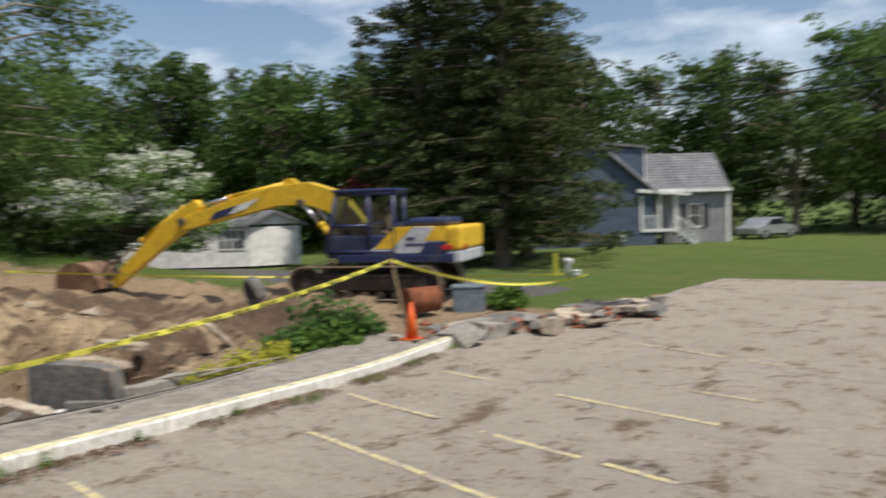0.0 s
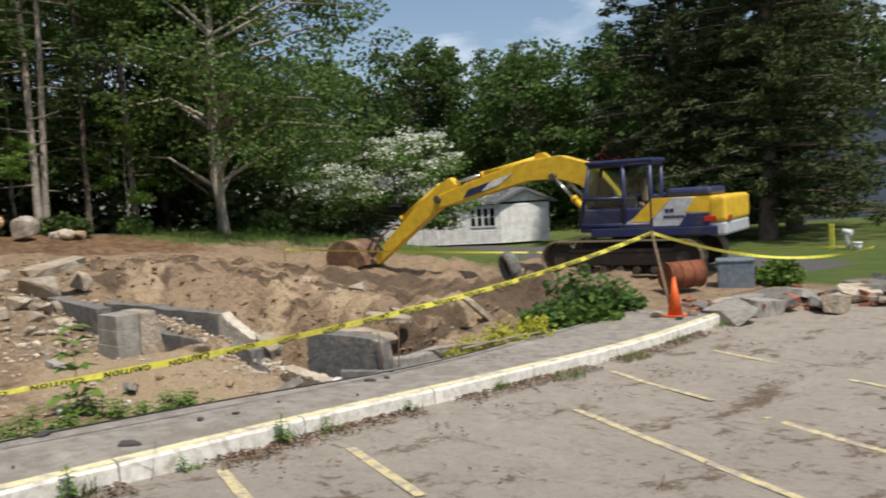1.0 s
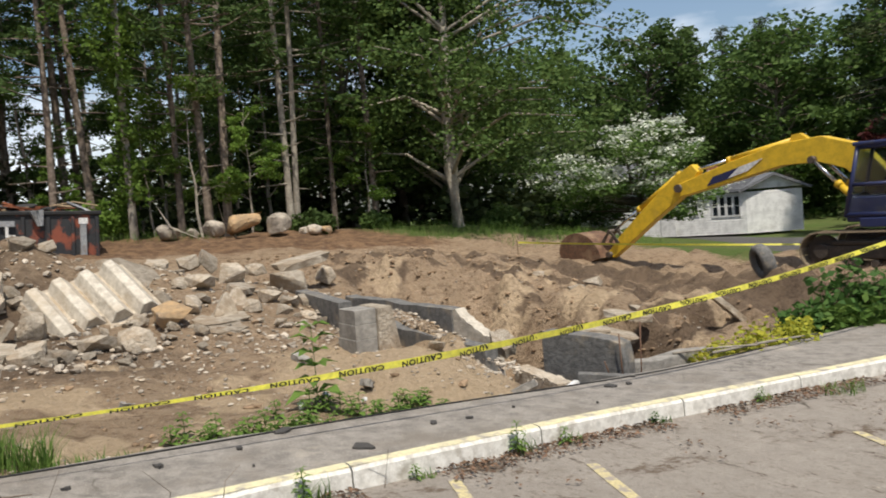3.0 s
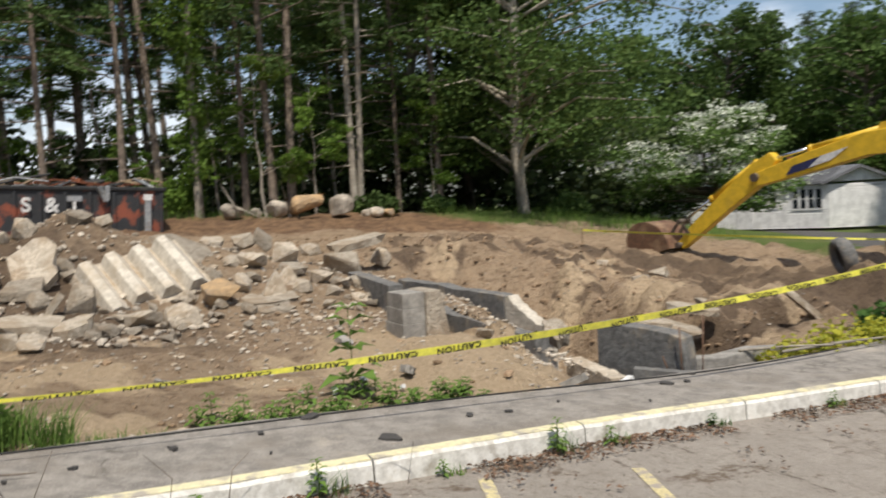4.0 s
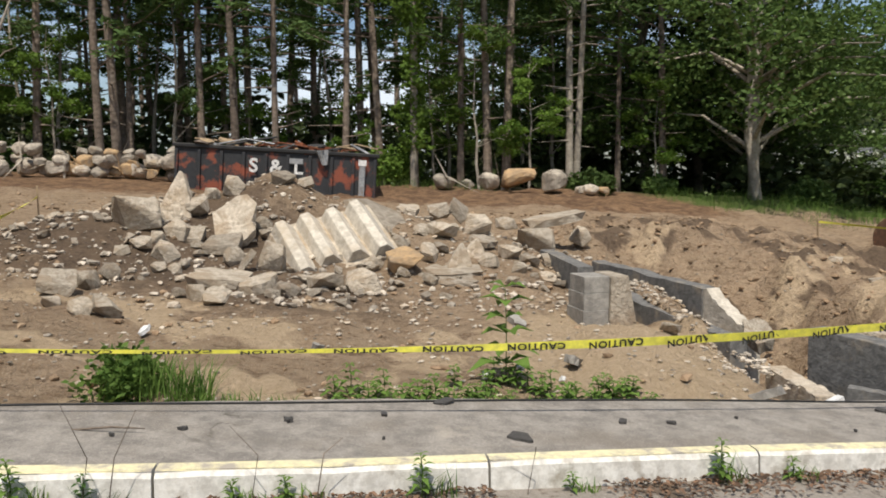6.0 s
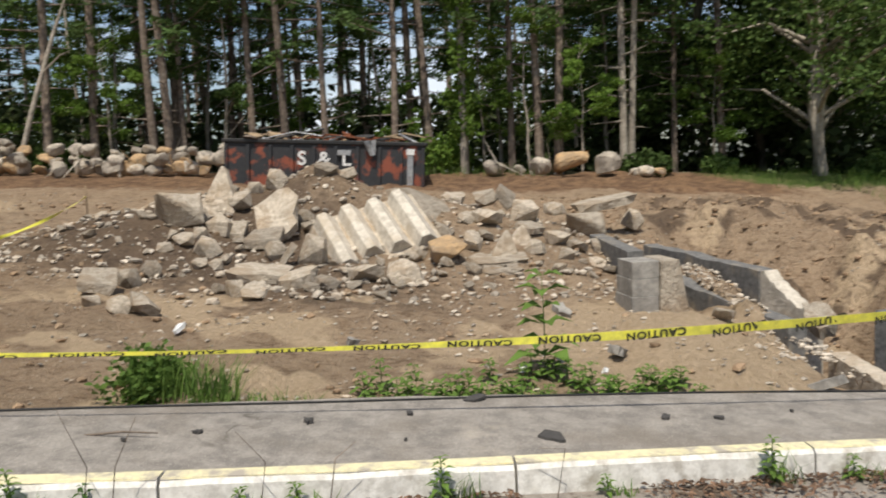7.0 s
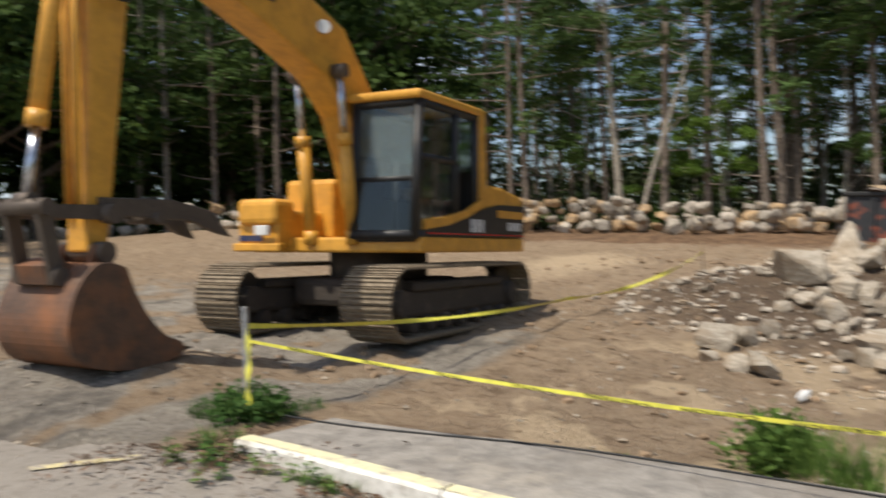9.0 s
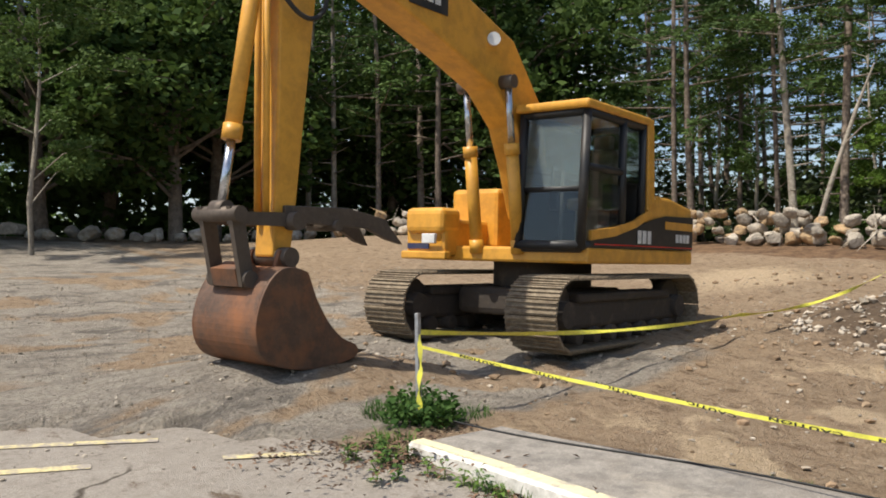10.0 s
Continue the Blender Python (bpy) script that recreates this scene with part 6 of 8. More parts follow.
def wedge(x, y, z, w, h, thick, turn):
    """A pointed slab standing on edge."""
    bm = plate_bm([(-0.5 * w, -0.62 * h), (0.5 * w, -0.62 * h), (0.42 * w, -0.1 * h), (0.2 * w, 0.46 * h), (0.1 * w, 0.5 * h), (-0.12 * w, 0.2 * h), (-0.45 * w, -0.3 * h)], -thick / 2, thick / 2, 0.02)
    ob = part("concrete_slab", bm, "rubble")
    ob.matrix_basis = Matrix.Translation((x, y, z)) @ Euler((0, 0, radians(turn))).to_matrix().to_4x4() @ Matrix.Rotation(radians(-14), 4, "X")
    tagged(ob, "pointed broken concrete slab standing on edge", "concrete slab", "rubble heap")


for n, (x, y, z, w, h, lean) in enumerate((
    (-15.64, -1.33, 1.51, 0.62, 0.78, 0), (-14.13, 3.23, 0.53, 0.43, 0.41, 0), (-14.65, 3.54, 0.62, 0.37, 0.28, 0),
)):
    wedge(x, y, z, w, h * 1.1, 0.22, 84 + 10 * n)
heap_piece(slab_meshes[1], -14.75, -0.26, 1.09, (0.95, 0.92, 0.75), (radians(14), 0.95, 0.1), "large pale slab leaning on the rubble heap", "concrete slab")
heap_piece(slab_meshes[3], -15.45, 2.05, 1.08, (0.75, 1.95, 0.75), (radians(-31), 0.75, 0.12), "long grey slab propped beside the broken steps", "concrete slab")
heap_piece(slab_meshes[4], -16.6, 5.4, 0.99, (0.6, 1.5, 0.75), (radians(9), 0.1, 0.1), "long pale slab jutting from the rubble heap", "concrete slab")
for i in range(170):
    a, q = rr.uniform(0, 6.28), rr.random() ** 0.6
    x, y = -14.9 + math.cos(a) * q * 2.9, 0.9 + math.sin(a) * q * 5.0
    if pit(x, y) > 0.05 or (x > -13.0 and y > 4.2) or (x + 16.4) ** 2 + (y - 0.5) ** 2 < 0.8:
        continue
    s = rr.uniform(0.08, 0.25)
    settle(chunk_meshes[i % 9], x, y, (s, s * rr.uniform(0.7, 1.0), s * rr.uniform(0.6, 0.95)), 0.05, (rr.uniform(-0.5, 0.5), rr.uniform(-0.5, 0.5), rr.uniform(0, 6.28)), "concrete_chunk", CH, "rubble chunk", "rubble heap")
for i, (x, y, z, sx, sy, sz, rx, ry, rz) in enumerate([
    (-11.0, 11.3, -0.36, 1.15, 0.5, 0.5, 0.15, 0.72, 1.35), (-11.4, 9.35, -0.22, 0.85, 0.5, 0.45, 0.1, 0.15, 0.9), (-10.35, 6.25, -0.1, 0.5, 0.4, 0.8, 0.2, 0.45, 0.0), (-10.6, 7.9, -0.2, 0.7, 0.35, 0.5, 0.1, 0.15, 1.2), (-11.3, 8.9, -0.45, 0.9, 0.5, 0.45, 0.1, 0.2, 0.5), (-9.0, 8.6, -0.52, 0.9, 0.4, 0.3, 0.0, 0.05, 1.4)]):
    ob = new("concrete_slab", slab_meshes[i % 6])
    ob.matrix_basis = Matrix.Translation((x, y, z)) @ Euler((rx, ry, rz)).to_matrix().to_4x4() @ Matrix.Diagonal((sx, sy, sz, 1))
    tagged(ob, SL, "concrete slab", "rubble heap")


def stair_slab():
    """An upturned flight of cast steps."""
    ob = empty("broken_steps", Matrix.Identity(4), "upturned flight of cast concrete steps on the rubble heap", "broken steps")
    part("slab", plate_bm([(-0.74, -0.02), (0.76, 0.0), (0.84, -0.14), (0.70, -0.30), (0.1, -0.27), (-0.70, -0.32), (-0.80, -0.15)], -0.60, 0.58, 0.015), "rubble", ob)
    for k in range(4):
        x = -0.70 + 0.37 * k
        rib = plate_bm([(x, -0.025), (x + 0.15, 0.17), (x + 0.27, 0.155), (x + 0.355, -0.025)], -0.56 + 0.03 * (k % 2), 0.54 - 0.05 * (k % 3), 0.014)
        part("step", rib, "pale_concrete", ob)
    # the flight lies tilted on the slope of the heap
    ob.matrix_basis = Matrix.Translation((-14.55, 1.32, 0.80)) @ Matrix(((0.10, 0.80, 0.59), (-0.99, 0.13, -0.01), (-0.09, -0.58, 0.81))).to_4x4() @ Matrix.Rotation(radians(14), 4, "Z") @ Matrix.Scale(1.15, 4)


stair_slab()


def scatter(name, count, place, size, material, label, category, seed, flat=0.7, sub=1):
    """Countless small pieces in one mesh."""
    rng = np.random.default_rng(seed)
    base = bmesh.new()
    bmesh.ops.create_icosphere(base, subdivisions=sub, radius=0.5)
    bv = np.array([v.co[:] for v in base.verts])
    bf = [tuple(v.index for v in f.verts) for f in base.faces]
    base.free()
    verts, faces = [], []
    for i in range(count):
        spot = place(rng)
        if spot is None:
            continue
        x, y, z = spot
        s = size[0] + (size[1] - size[0]) * rng.random() ** 3
        d = bv * rng.uniform(0.6, 1.15, (len(bv), 1)) * np.array([1, rng.uniform(0.55, 1), flat * rng.uniform(0.5, 1.0)]) * s
        a = rng.uniform(0, 6.28)
        c, q = math.cos(a), math.sin(a)
        o = len(verts)
        verts += [(x + c * v[0] - q * v[1], y + q * v[0] + c * v[1], z + v[2] + s * 0.15) for v in d]
        faces += [tuple(o + k for k in f) for f in bf]
    me = pymesh(name, verts, faces)
    me.materials.append(M[material])
    return tagged(new(name, me), label, category, kind="stuff")


def dirt_spot(rng):
    x, y = rng.uniform(-22, -7.2), rng.uniform(-8, 12.5)
    if x > walk_x(y) - 0.15 and y > -3.6:
        return None
    return x, y, ground_z(x, y)


def heap_spot(rng):
    a, q = rng.uniform(0, 6.28), rng.random() ** 0.5
    x, y = -15.0 + math.cos(a) * q * 3.4, 0.6 + math.sin(a) * q * 5.6
    if pit(x, y) > 0.1:
        return None
    return x, y, ground_z(x, y)


scatter("loose_stones", 6000, dirt_spot, (0.012, 0.075), "stone_bits", "small loose stones scattered over bare earth", "stones", 1)
scatter("earth_clods", 11000, lambda r: (lambda p: p if p and (pit(p[0], p[1]) > 0.02 or (p[0] < -15 and p[1] > 5) or r.random() < 0.15) else None)(dirt_spot(r)), (0.02, 0.17), "ground_clod", "clods of dug brown earth", "earth clods", 2)
scatter("rubble_fragments", 2400, heap_spot, (0.03, 0.20), "rubble_bits", "small fragments of broken concrete", "rubble", 3)
scatter("gravel", 5000, lambda r: (lambda x, y: (x, y, ground_z(x, y) if x < lot_west(y) else lot_z(y)))(r.uniform(-15, -2.5), r.uniform(-16, -4.2)), (0.010, 0.07), "stone_bits", "loose grey gravel on the bare lot", "gravel", 4)
scatter("pale_crumbs", 1500, lambda r: (lambda x, y: (x, y, ground_z(x, y)) if x < walk_x(y) - 0.1 and fbm(x, y, 0.7, 91.0) > -0.1 else None)(r.uniform(-13.5, -7.4), r.uniform(-1.5, 5.6)), (0.015, 0.12), "rubble_bits", "pale crumbs of concrete and mortar strewn on bare earth", "rubble", 12, 0.45)
scatter("grit", 1300, lambda r: (lambda x, y: (x, y, lot_z(y)))(-6.0 + 5 * r.random() ** 2 - 0.095 * 5, r.uniform(-4, 14)), (0.008, 0.03), "stone_bits", "grit strewn over the asphalt", "grit", 6)


def wall_spot(rng):
    """A place along the broken walls, most of them between the two rows."""
    f = rng.random()
    x = -14.6 + 5.6 * f
    y = 5.72 + rng.normal() * 0.22
    return x, y, max(ground_z(x, y), 0.12 - 0.22 * f - (0.12 if abs(y - 5.75) < 0.12 else 0.3))


scatter("wall_debris", 700, wall_spot, (0.03, 0.12), "rubble_bits", "broken concrete and earth fallen between the foundation walls", "rubble", 9)
for i, (x, y, s) in enumerate(((-10.35, 6.5, 0.5), (-11.6, 6.6, 0.4), (-10.1, 5.1, 0.35), (-12.4, 7.9, 0.45), (-13.4, 9.2, 0.55), (-11.9, 9.9, 0.4), (-14.6, 10.6, 0.5), (-12.9, 12.1, 0.45), (-15.6, 8.3, 0.4), (-16.2, 12.3, 0.6), (-9.75, 9.35, 0.35), (-10.1, 8.75, 0.45), (-16.8, 11.2, 0.4))):
    settle(chunk_meshes[i % 9], x, y, (s, s * 0.8, s * 0.6), 0.05, (0.2, 0.1, i * 1.3), "concrete_chunk", "lump of broken concrete half sunk in the dug bank", "rubble chunk", "bank rubble")


def boulders():
    meshes = {}
    for mat in ("boulder", "boulder_tan"):
        meshes[mat] = []
        for k in range(7 if mat == "boulder" else 3):
            bm = block_bm((1, 0.9, 0.8), 400 + k + (50 if mat == "boulder_tan" else 0), 20, 0.07)
            me = bpy.data.meshes.new("boulder")
            bm.to_mesh(me)
            bm.free()
            me.materials.append(M[mat])
            meshes[mat].append(me)
    B = "rounded grey and tan fieldstone in a long row along the trees"
    rnd = random.Random(19)
    n = 0
    for row, (lift, count) in enumerate(((0.0, 48), (0.36, 46), (0.72, 36), (1.02, 20))):
        for i in range(count):
            f = (i + rnd.uniform(-0.3, 0.3)) / count
            if row == 3:
                f = 0.35 + 0.4 * f
            if f < 0.62:
                y = -3.6 - 11.4 * f / 0.62
                x = -27.4 + 0.8 * f + rnd.gauss(0, 0.35)
            else:
                g = (f - 0.62) / 0.38
                x, y = -26.9 + 9.5 * g + rnd.gauss(0, 0.3), -15 - 8.5 * g + rnd.gauss(0, 0.3)
            s = rnd.uniform(0.48, 0.95) * (1 - 0.12 * row)
            mat = "boulder_tan" if rnd.random() < 0.3 else "boulder"
            ob = settle(rnd.choice(meshes[mat]), x - 0.15 * row, y, (s, s * rnd.uniform(0.8, 1), s * rnd.uniform(0.7, 0.95)), 0.0, (rnd.uniform(-0.5, 0.5), rnd.uniform(-0.5, 0.5), rnd.uniform(0, 6.28)), "boulder", B, "boulder", "boulder row", ground_z(x, y, False) + lift * 0.85)
            n += 1
    for i in range(34):
        f = i / 33
        x, y = -17.2 + 10.5 * f + rnd.gauss(0, 0.2), -23.8 - 3.6 * f + rnd.gauss(0, 0.25)
        s = rnd.uniform(0.45, 0.85)
        settle(rnd.choice(meshes["boulder"]), x, y, (s, s * 0.9, s * 0.85), 0.0, (rnd.uniform(-0.5, 0.5), rnd.uniform(-0.5, 0.5), rnd.uniform(0, 6.28)), "boulder", "grey fieldstone in a low row under shady trees", "boulder", "shady boulder row", ground_z(x, y, False))
    for x, y, s, mat in ((-27.3, 4.5, 0.75, "boulder"), (-27.5, 5.9, 0.85, "boulder"), (-27.3, 6.85, 1.15, "boulder_tan"), (-27.2, 7.95, 1.05, "boulder"), (-27.3, 9.2, 0.5, "boulder"), (-27.5, 8.9, 0.4, "boulder"), (-27.2, 9.6, 0.45, "boulder_tan"), (-27.6, 5.3, 0.5, "boulder")):
        settle(meshes[mat][0 if mat == "boulder_tan" else int(s * 7) % 7], x, y, (s * 1.3, s * 1.1, s * 1.05), 0.0, (0.1, 0.05, x + y), "boulder", "large tan or grey fieldstone at the wood's edge", "boulder", "edge boulders", ground_z(x, y, False))


boulders()


# ---- dumpster ----
def text_ob(name, body, size, material, parent=None):
    cu = bpy.data.curves.new(name, "FONT")
    cu.body, cu.size, cu.align_x, cu.align_y, cu.extrude = body, size, "CENTER", "CENTER", 0.003
    cu.materials.append(M[material])
    ob = new(name, cu)
    if parent:
        ob.parent = parent
    return ob


def dumpster():
    """An open steel container seen from its long side; local y along it, x out towards the lot."""
    root = empty("dumpster", pose(-24.5, -0.48, 1.18, -3.8, 0, 0), "black steel dumpster with rust-red patches, heaped with scrap", "dumpster")
    L, W, H = 5.45, 2.3, 1.42
    for name, size, at in (("side_wall", (0.05, L, H - 0.1), (0, 0, H / 2)), ("side_wall", (0.05, L, H - 0.1), (-W, 0, H / 2)), ("end_wall", (W - 0.06, 0.05, H - 0.1), (-W / 2, L / 2 - 0.03, H / 2)), ("end_wall", (W - 0.06, 0.05, H - 0.1), (-W / 2, -L / 2 + 0.03, H / 2)), ("floor_plate", (W - 0.06, L - 0.1, 0.06), (-W / 2, 0, 0.14))):
        part(name, box_bm(size, at), "dumpster", root)
    for x in (0.02, -W - 0.02):
        part("top_rail", box_bm((0.14, L + 0.12, 0.10), (x, 0, H), 0.015), "black_paint", root)
        part("bottom_rail", box_bm((0.12, L, 0.14), (x, 0, 0.1), 0.015), "dumpster", root)
    for y in (-L / 2, L / 2):
        part("top_rail", box_bm((W, 0.12, 0.10), (-W / 2, y, H + 0.002), 0.015), "black_paint", root)
    for k in range(10):
        y = -L / 2 + 0.06 + (L - 0.12) * k / 9
        part("rib", box_bm((0.09, 0.085, H - 0.18), (0.06, y, H / 2 - 0.02), 0.012), "dumpster", root)
    part("hinge_post", box_bm((0.12, 0.17, H - 0.2), (0.10, 2.32, H / 2 - 0.05), 0.02), "galvanised", root, "pale grey steel post")
    part("notice", box_bm((0.01, 0.22, 0.16), (0.17, 2.32, H - 0.22)), "letter_white", root)
    for body, y in (("S", -0.62), ("&", -0.02), ("L", 0.58)):
        t = text_ob("lettering", body, 0.52, "letter_white", root)
        t.data.offset = 0.012
        t.matrix_basis = Matrix.Translation((0.115, y, H - 0.46)) @ Matrix.Rotation(radians(90), 4, "Z") @ Matrix.Rotation(radians(90), 4, "X")
    part("patch_plate", box_bm((0.02, 0.36, 0.14), (0.12, 0.52, H - 0.27)), "galvanised", root)
    part("tarp_scrap", slab_bm((0.2, 0.14, 0.4), 9), "galvanised", root).matrix_basis = pose(0.12, 1.25, H - 0.14, 12, 0, 10)
    return root


dumpster()


def scrap():
    """Twisted bars, sheets and boards lying in the dumpster."""
    rnd = random.Random(5)
    m = pose(-24.5, -0.48, 1.18, -3.8, 0, 0)
    for i in range(64):
        y, x = rnd.uniform(-2.5, 2.5), rnd.uniform(-2.1, -0.1)
        z = 1.42 + rnd.uniform(-0.02, 0.26)
        a = rnd.uniform(0, 3.14)
        ln = rnd.uniform(0.4, 1.6)
        d = Vector((math.cos(a) * 0.5, math.sin(a), rnd.uniform(-0.12, 0.22))) * ln / 2
        mat = rnd.choice(["rust", "pin_steel", "wood", "galvanised", "cab_dark", "rust", "cab_dark"])
        if i % 3:
            p = [Vector((x, y, z)) - d, Vector((x, y, z + rnd.uniform(0, 0.14))), Vector((x, y, z)) + d]
            t = Tubes()
            r = rnd.uniform(0.012, 0.035)
            t.add(p, [r, r, r], 6)
            ob = attach("scrap_bar", t.mesh("scrap_bar"), mat)
            tagged(ob, "bent scrap bar heaped in the dumpster", "scrap", "scrap in dumpster")
        else:
            ob = part("scrap_sheet", slab_bm((ln * 0.6, 0.4, 0.05), i), mat)
            ob.matrix_basis = Matrix.Translation((x, y, z - 0.02)) @ Euler((rnd.uniform(-0.4, 0.4), rnd.uniform(-0.4, 0.4), a)).to_matrix().to_4x4()
            tagged(ob, "crumpled scrap sheet heaped in the dumpster", "scrap", "scrap in dumpster")
        ob.matrix_basis = m @ ob.matrix_basis
    # One plain dark block fills the dumpster below the loose pieces.
    fill = part("fill_block", box_bm((2.15, 5.35, 1.2), (-1.15, 0, 0.78), 0.1), "cab_dark")
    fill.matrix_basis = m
    tagged(fill, "plain dark block filling the dumpster under the loose scrap", "scrap", "scrap in dumpster")


scrap()


# ---- caution tape, stakes and cone ----
def tape_run(a, b, sag, width, words, label, twist=0.0, step=0.62, narrow=None):
    """A sagging ribbon from a to b with the printed word along it."""
    a, b = Vector(a), Vector(b)
    n = max(24, int((b - a).length / 0.12))
    d = (b - a).normalized()
    side = Vector((d.y, -d.x, 0)).normalized()

    def at(f):
        p = a.lerp(b, f)
        p.z -= sag * 4 * f * (1 - f)
        return p

    def wide(f):
        return width if narrow is None else width + (narrow - width) * sm(0.54, 0.72, f)

    def roll(f):
        return twist * math.sin(f * 9.0) + 0.12 * math.sin(f * 23)

    verts, faces = [], []
    for i in range(n + 1):
        f = i / n
        p = at(f)
        r = roll(f)
        up = Vector((0, 0, 1)) * math.cos(r) + side * math.sin(r)
        out = side * 0.0015
        for s in (1, -1):
            verts += [p + up * s * wide(f) / 2 + out, p + up * s * wide(f) / 2 - out]
    for i in range(n):
        o, q = i * 4, i * 4 + 4
        faces += [(o, o + 2, q + 2, q), (o + 1, q + 1, q + 3, o + 3), (o, q, q + 1, o + 1), (o + 2, o + 3, q + 3, q + 2)]
    me = pymesh("caution_tape", verts, faces)
    me.materials.append(M["tape"])
    ob = tagged(new("caution_tape", me), label, "caution tape")
    if words:
        total = (b - a).length
        k = 0.25
        while k < total - 0.3:
            f = k / total
            p, q = at(f), at(min(1, f + 0.01))
            e = (q - p).normalized()
            r = roll(f)
            up = Vector((0, 0, 1)) * math.cos(r) + side * math.sin(r)
            t = bpy.data.objects.new("word", word_data)
            scene.collection.objects.link(t)
            t.parent = ob
            x = e
            z = side
            if z.x < 0:
                z = -z
            y = -(up - e * up.dot(e)).normalized()
            x = y.cross(z)
            m = Matrix((x, y, z)).transposed().to_4x4()
            t.matrix_basis = Matrix.Translation(p + z * 0.013) @ m @ Matrix.Diagonal((1.35, 1.12 * wide(f) / width, 1, 1))
            k += step
    return ob


word_data = bpy.data.curves.new("word", "FONT")
word_data.body, word_data.size, word_data.align_x, word_data.align_y, word_data.offset = "CAUTION", 0.066, "CENTER", "CENTER", 0.0025
word_data.space_character = 1.15
word_data.materials.append(M["ink"])

STAKE = (-8.25, 12.99)
POST = (-6.28, -3.95)
TAPE = "yellow caution tape printed with black lettering, sagging between stakes"
tape_run((STAKE[0], STAKE[1], 1.02), (POST[0], POST[1], 1.02), 0.50, 0.066, True, TAPE, 0.12, 0.62, 0.026)
tape_run((POST[0], POST[1], 1.14), (-12.5, -4.4, 0.95), 0.10, 0.045, False, TAPE, 0.9)
tape_run((-12.5, -4.4, 0.95), (-16.75, -3.95, 1.52), 0.16, 0.05, False, TAPE, 1.2)
tape_run((STAKE[0], STAKE[1], 1.02), (-7.3, 20.8, 0.10), 0.35, 0.06, False, TAPE, 0.6)
tape_run((-20.6, 13.0, 0.62), (-8.5, 22.2, -0.02), 0.12, 0.05, False, TAPE, 0.5)
tape_run((POST[0], POST[1] + 0.03, 1.10), (POST[0] + 0.08, POST[1] + 0.10, 0.48), 0.0, 0.06, False, "loose end of yellow caution tape hanging from a post", 0.8)


def stake(name, x, y, top, base, size, material, label, lean=(0, 0)):
    bm = box_bm((size, size * 0.6, top - base + 0.15), (0, 0, (top - base - 0.15) / 2), 0.004)
    ob = part(name, bm, material)
    ob.matrix_basis = Matrix.Translation((x, y, base)) @ Euler((lean[0], lean[1], 0.4)).to_matrix().to_4x4()
    return tagged(ob, label, "stake")


stake("stake", -7.92, 13.05, 1.10, lot_z(13.0) + 0.1, 0.045, "wood", "leaning wooden stake holding caution tape", (0.035, -0.19))
stake("post", POST[0], POST[1], 1.30, 0.42, 0.055, "galvanised", "grey steel post wrapped with caution tape")
stake("stake", -16.75, -3.95, 1.72, ground_z(-16.75, -3.95), 0.05, "wood", "short wooden stake tied with caution tape")
stake("stake", -20.6, 13.0, 0.68, ground_z(-20.6, 13.0), 0.05, "wood", "short wooden stake tied with caution tape")


def cone(x, y, z):
    root = empty("traffic_cone", Matrix.Translation((x, y, z)), "orange plastic traffic cone on the sidewalk", "traffic cone")
    part("base", box_bm((0.34, 0.34, 0.035), (0, 0, 0.018), 0.012), "cone_orange", root)
    part("body", merge(rod_bm((0, 0, 0.03), (0, 0, 0.69), 0.135, 0.03, 28), rod_bm((0, 0, 0.68), (0, 0, 0.71), 0.03, 0.026, 20)), "cone_orange", root)


cone(-7.86, 13.02, lot_z(13.0) + 0.165)
for i, (x, y, s) in enumerate(((-8.12, 12.8, 0.22), (-7.65, 13.25, 0.2), (-7.6, 12.75, 0.16))):
    settle(chunk_meshes[i], x, y, (s, s, s * 0.7), 0.0, (0, 0, i), "concrete_chunk", "pale lump of concrete weighing down the cone", "rubble chunk", "cone weights", lot_z(y) + 0.165)

# broken kerb, brick and slabs beyond the kerb's end
rb = random.Random(23)


paving_meshes = {}


def paving_mesh(me, material):
    """The same broken shape in another material."""
    if (me.name, material) in paving_meshes:
        return paving_meshes[me.name, material]
    other = paving_meshes[me.name, material] = me.copy()
    other.materials.clear()
    other.materials.append(M[material])
    return other


for i in range(26):
    f = i / 25
    x, y = -8.0 + 2.9 * f + rb.gauss(0, 0.35), 14.3 + 5.2 * f + rb.gauss(0, 0.45)
    s = rb.uniform(0.45, 1.0)
    me = slab_meshes[i % 6] if i % 4 else chunk_meshes[i % 9]
    ob = settle(me, x, y, (s * 1.25, s, s * (0.75 if i % 4 else 0.5)), 0.05, (rb.uniform(-0.25, 0.25), rb.uniform(-0.25, 0.25), rb.uniform(0, 6.28)), "concrete_slab", "broken slab of old paving heaped at the lot's edge", "concrete slab", "broken paving", lot_z(y))
    ob.data = paving_mesh(me, ("concrete", "old_concrete", "rubble")[i % 3])
brick_bm = box_bm((0.20, 0.095, 0.06), (0, 0, 0.03), 0.005)
brick_me = bpy.data.meshes.new("brick")
brick_bm.to_mesh(brick_me)
brick_bm.free()
brick_me.materials.append(M["brick"])
for i in range(110):
    f = rb.random()
    x, y = -7.9 + 2.4 * f + rb.gauss(0, 0.4), 14.2 + 4.6 * f + rb.gauss(0, 0.5)
    ob = new("brick", brick_me)
    ob.matrix_basis = Matrix.Translation((x, y, lot_z(y) + rb.choice((0, 0, 0.1, 0.2)))) @ Euler((rb.uniform(-0.3, 0.3), rb.uniform(-0.3, 0.3), rb.uniform(0, 6.28))).to_matrix().to_4x4()
    tagged(ob, "loose red brick among broken paving", "brick", "loose bricks")
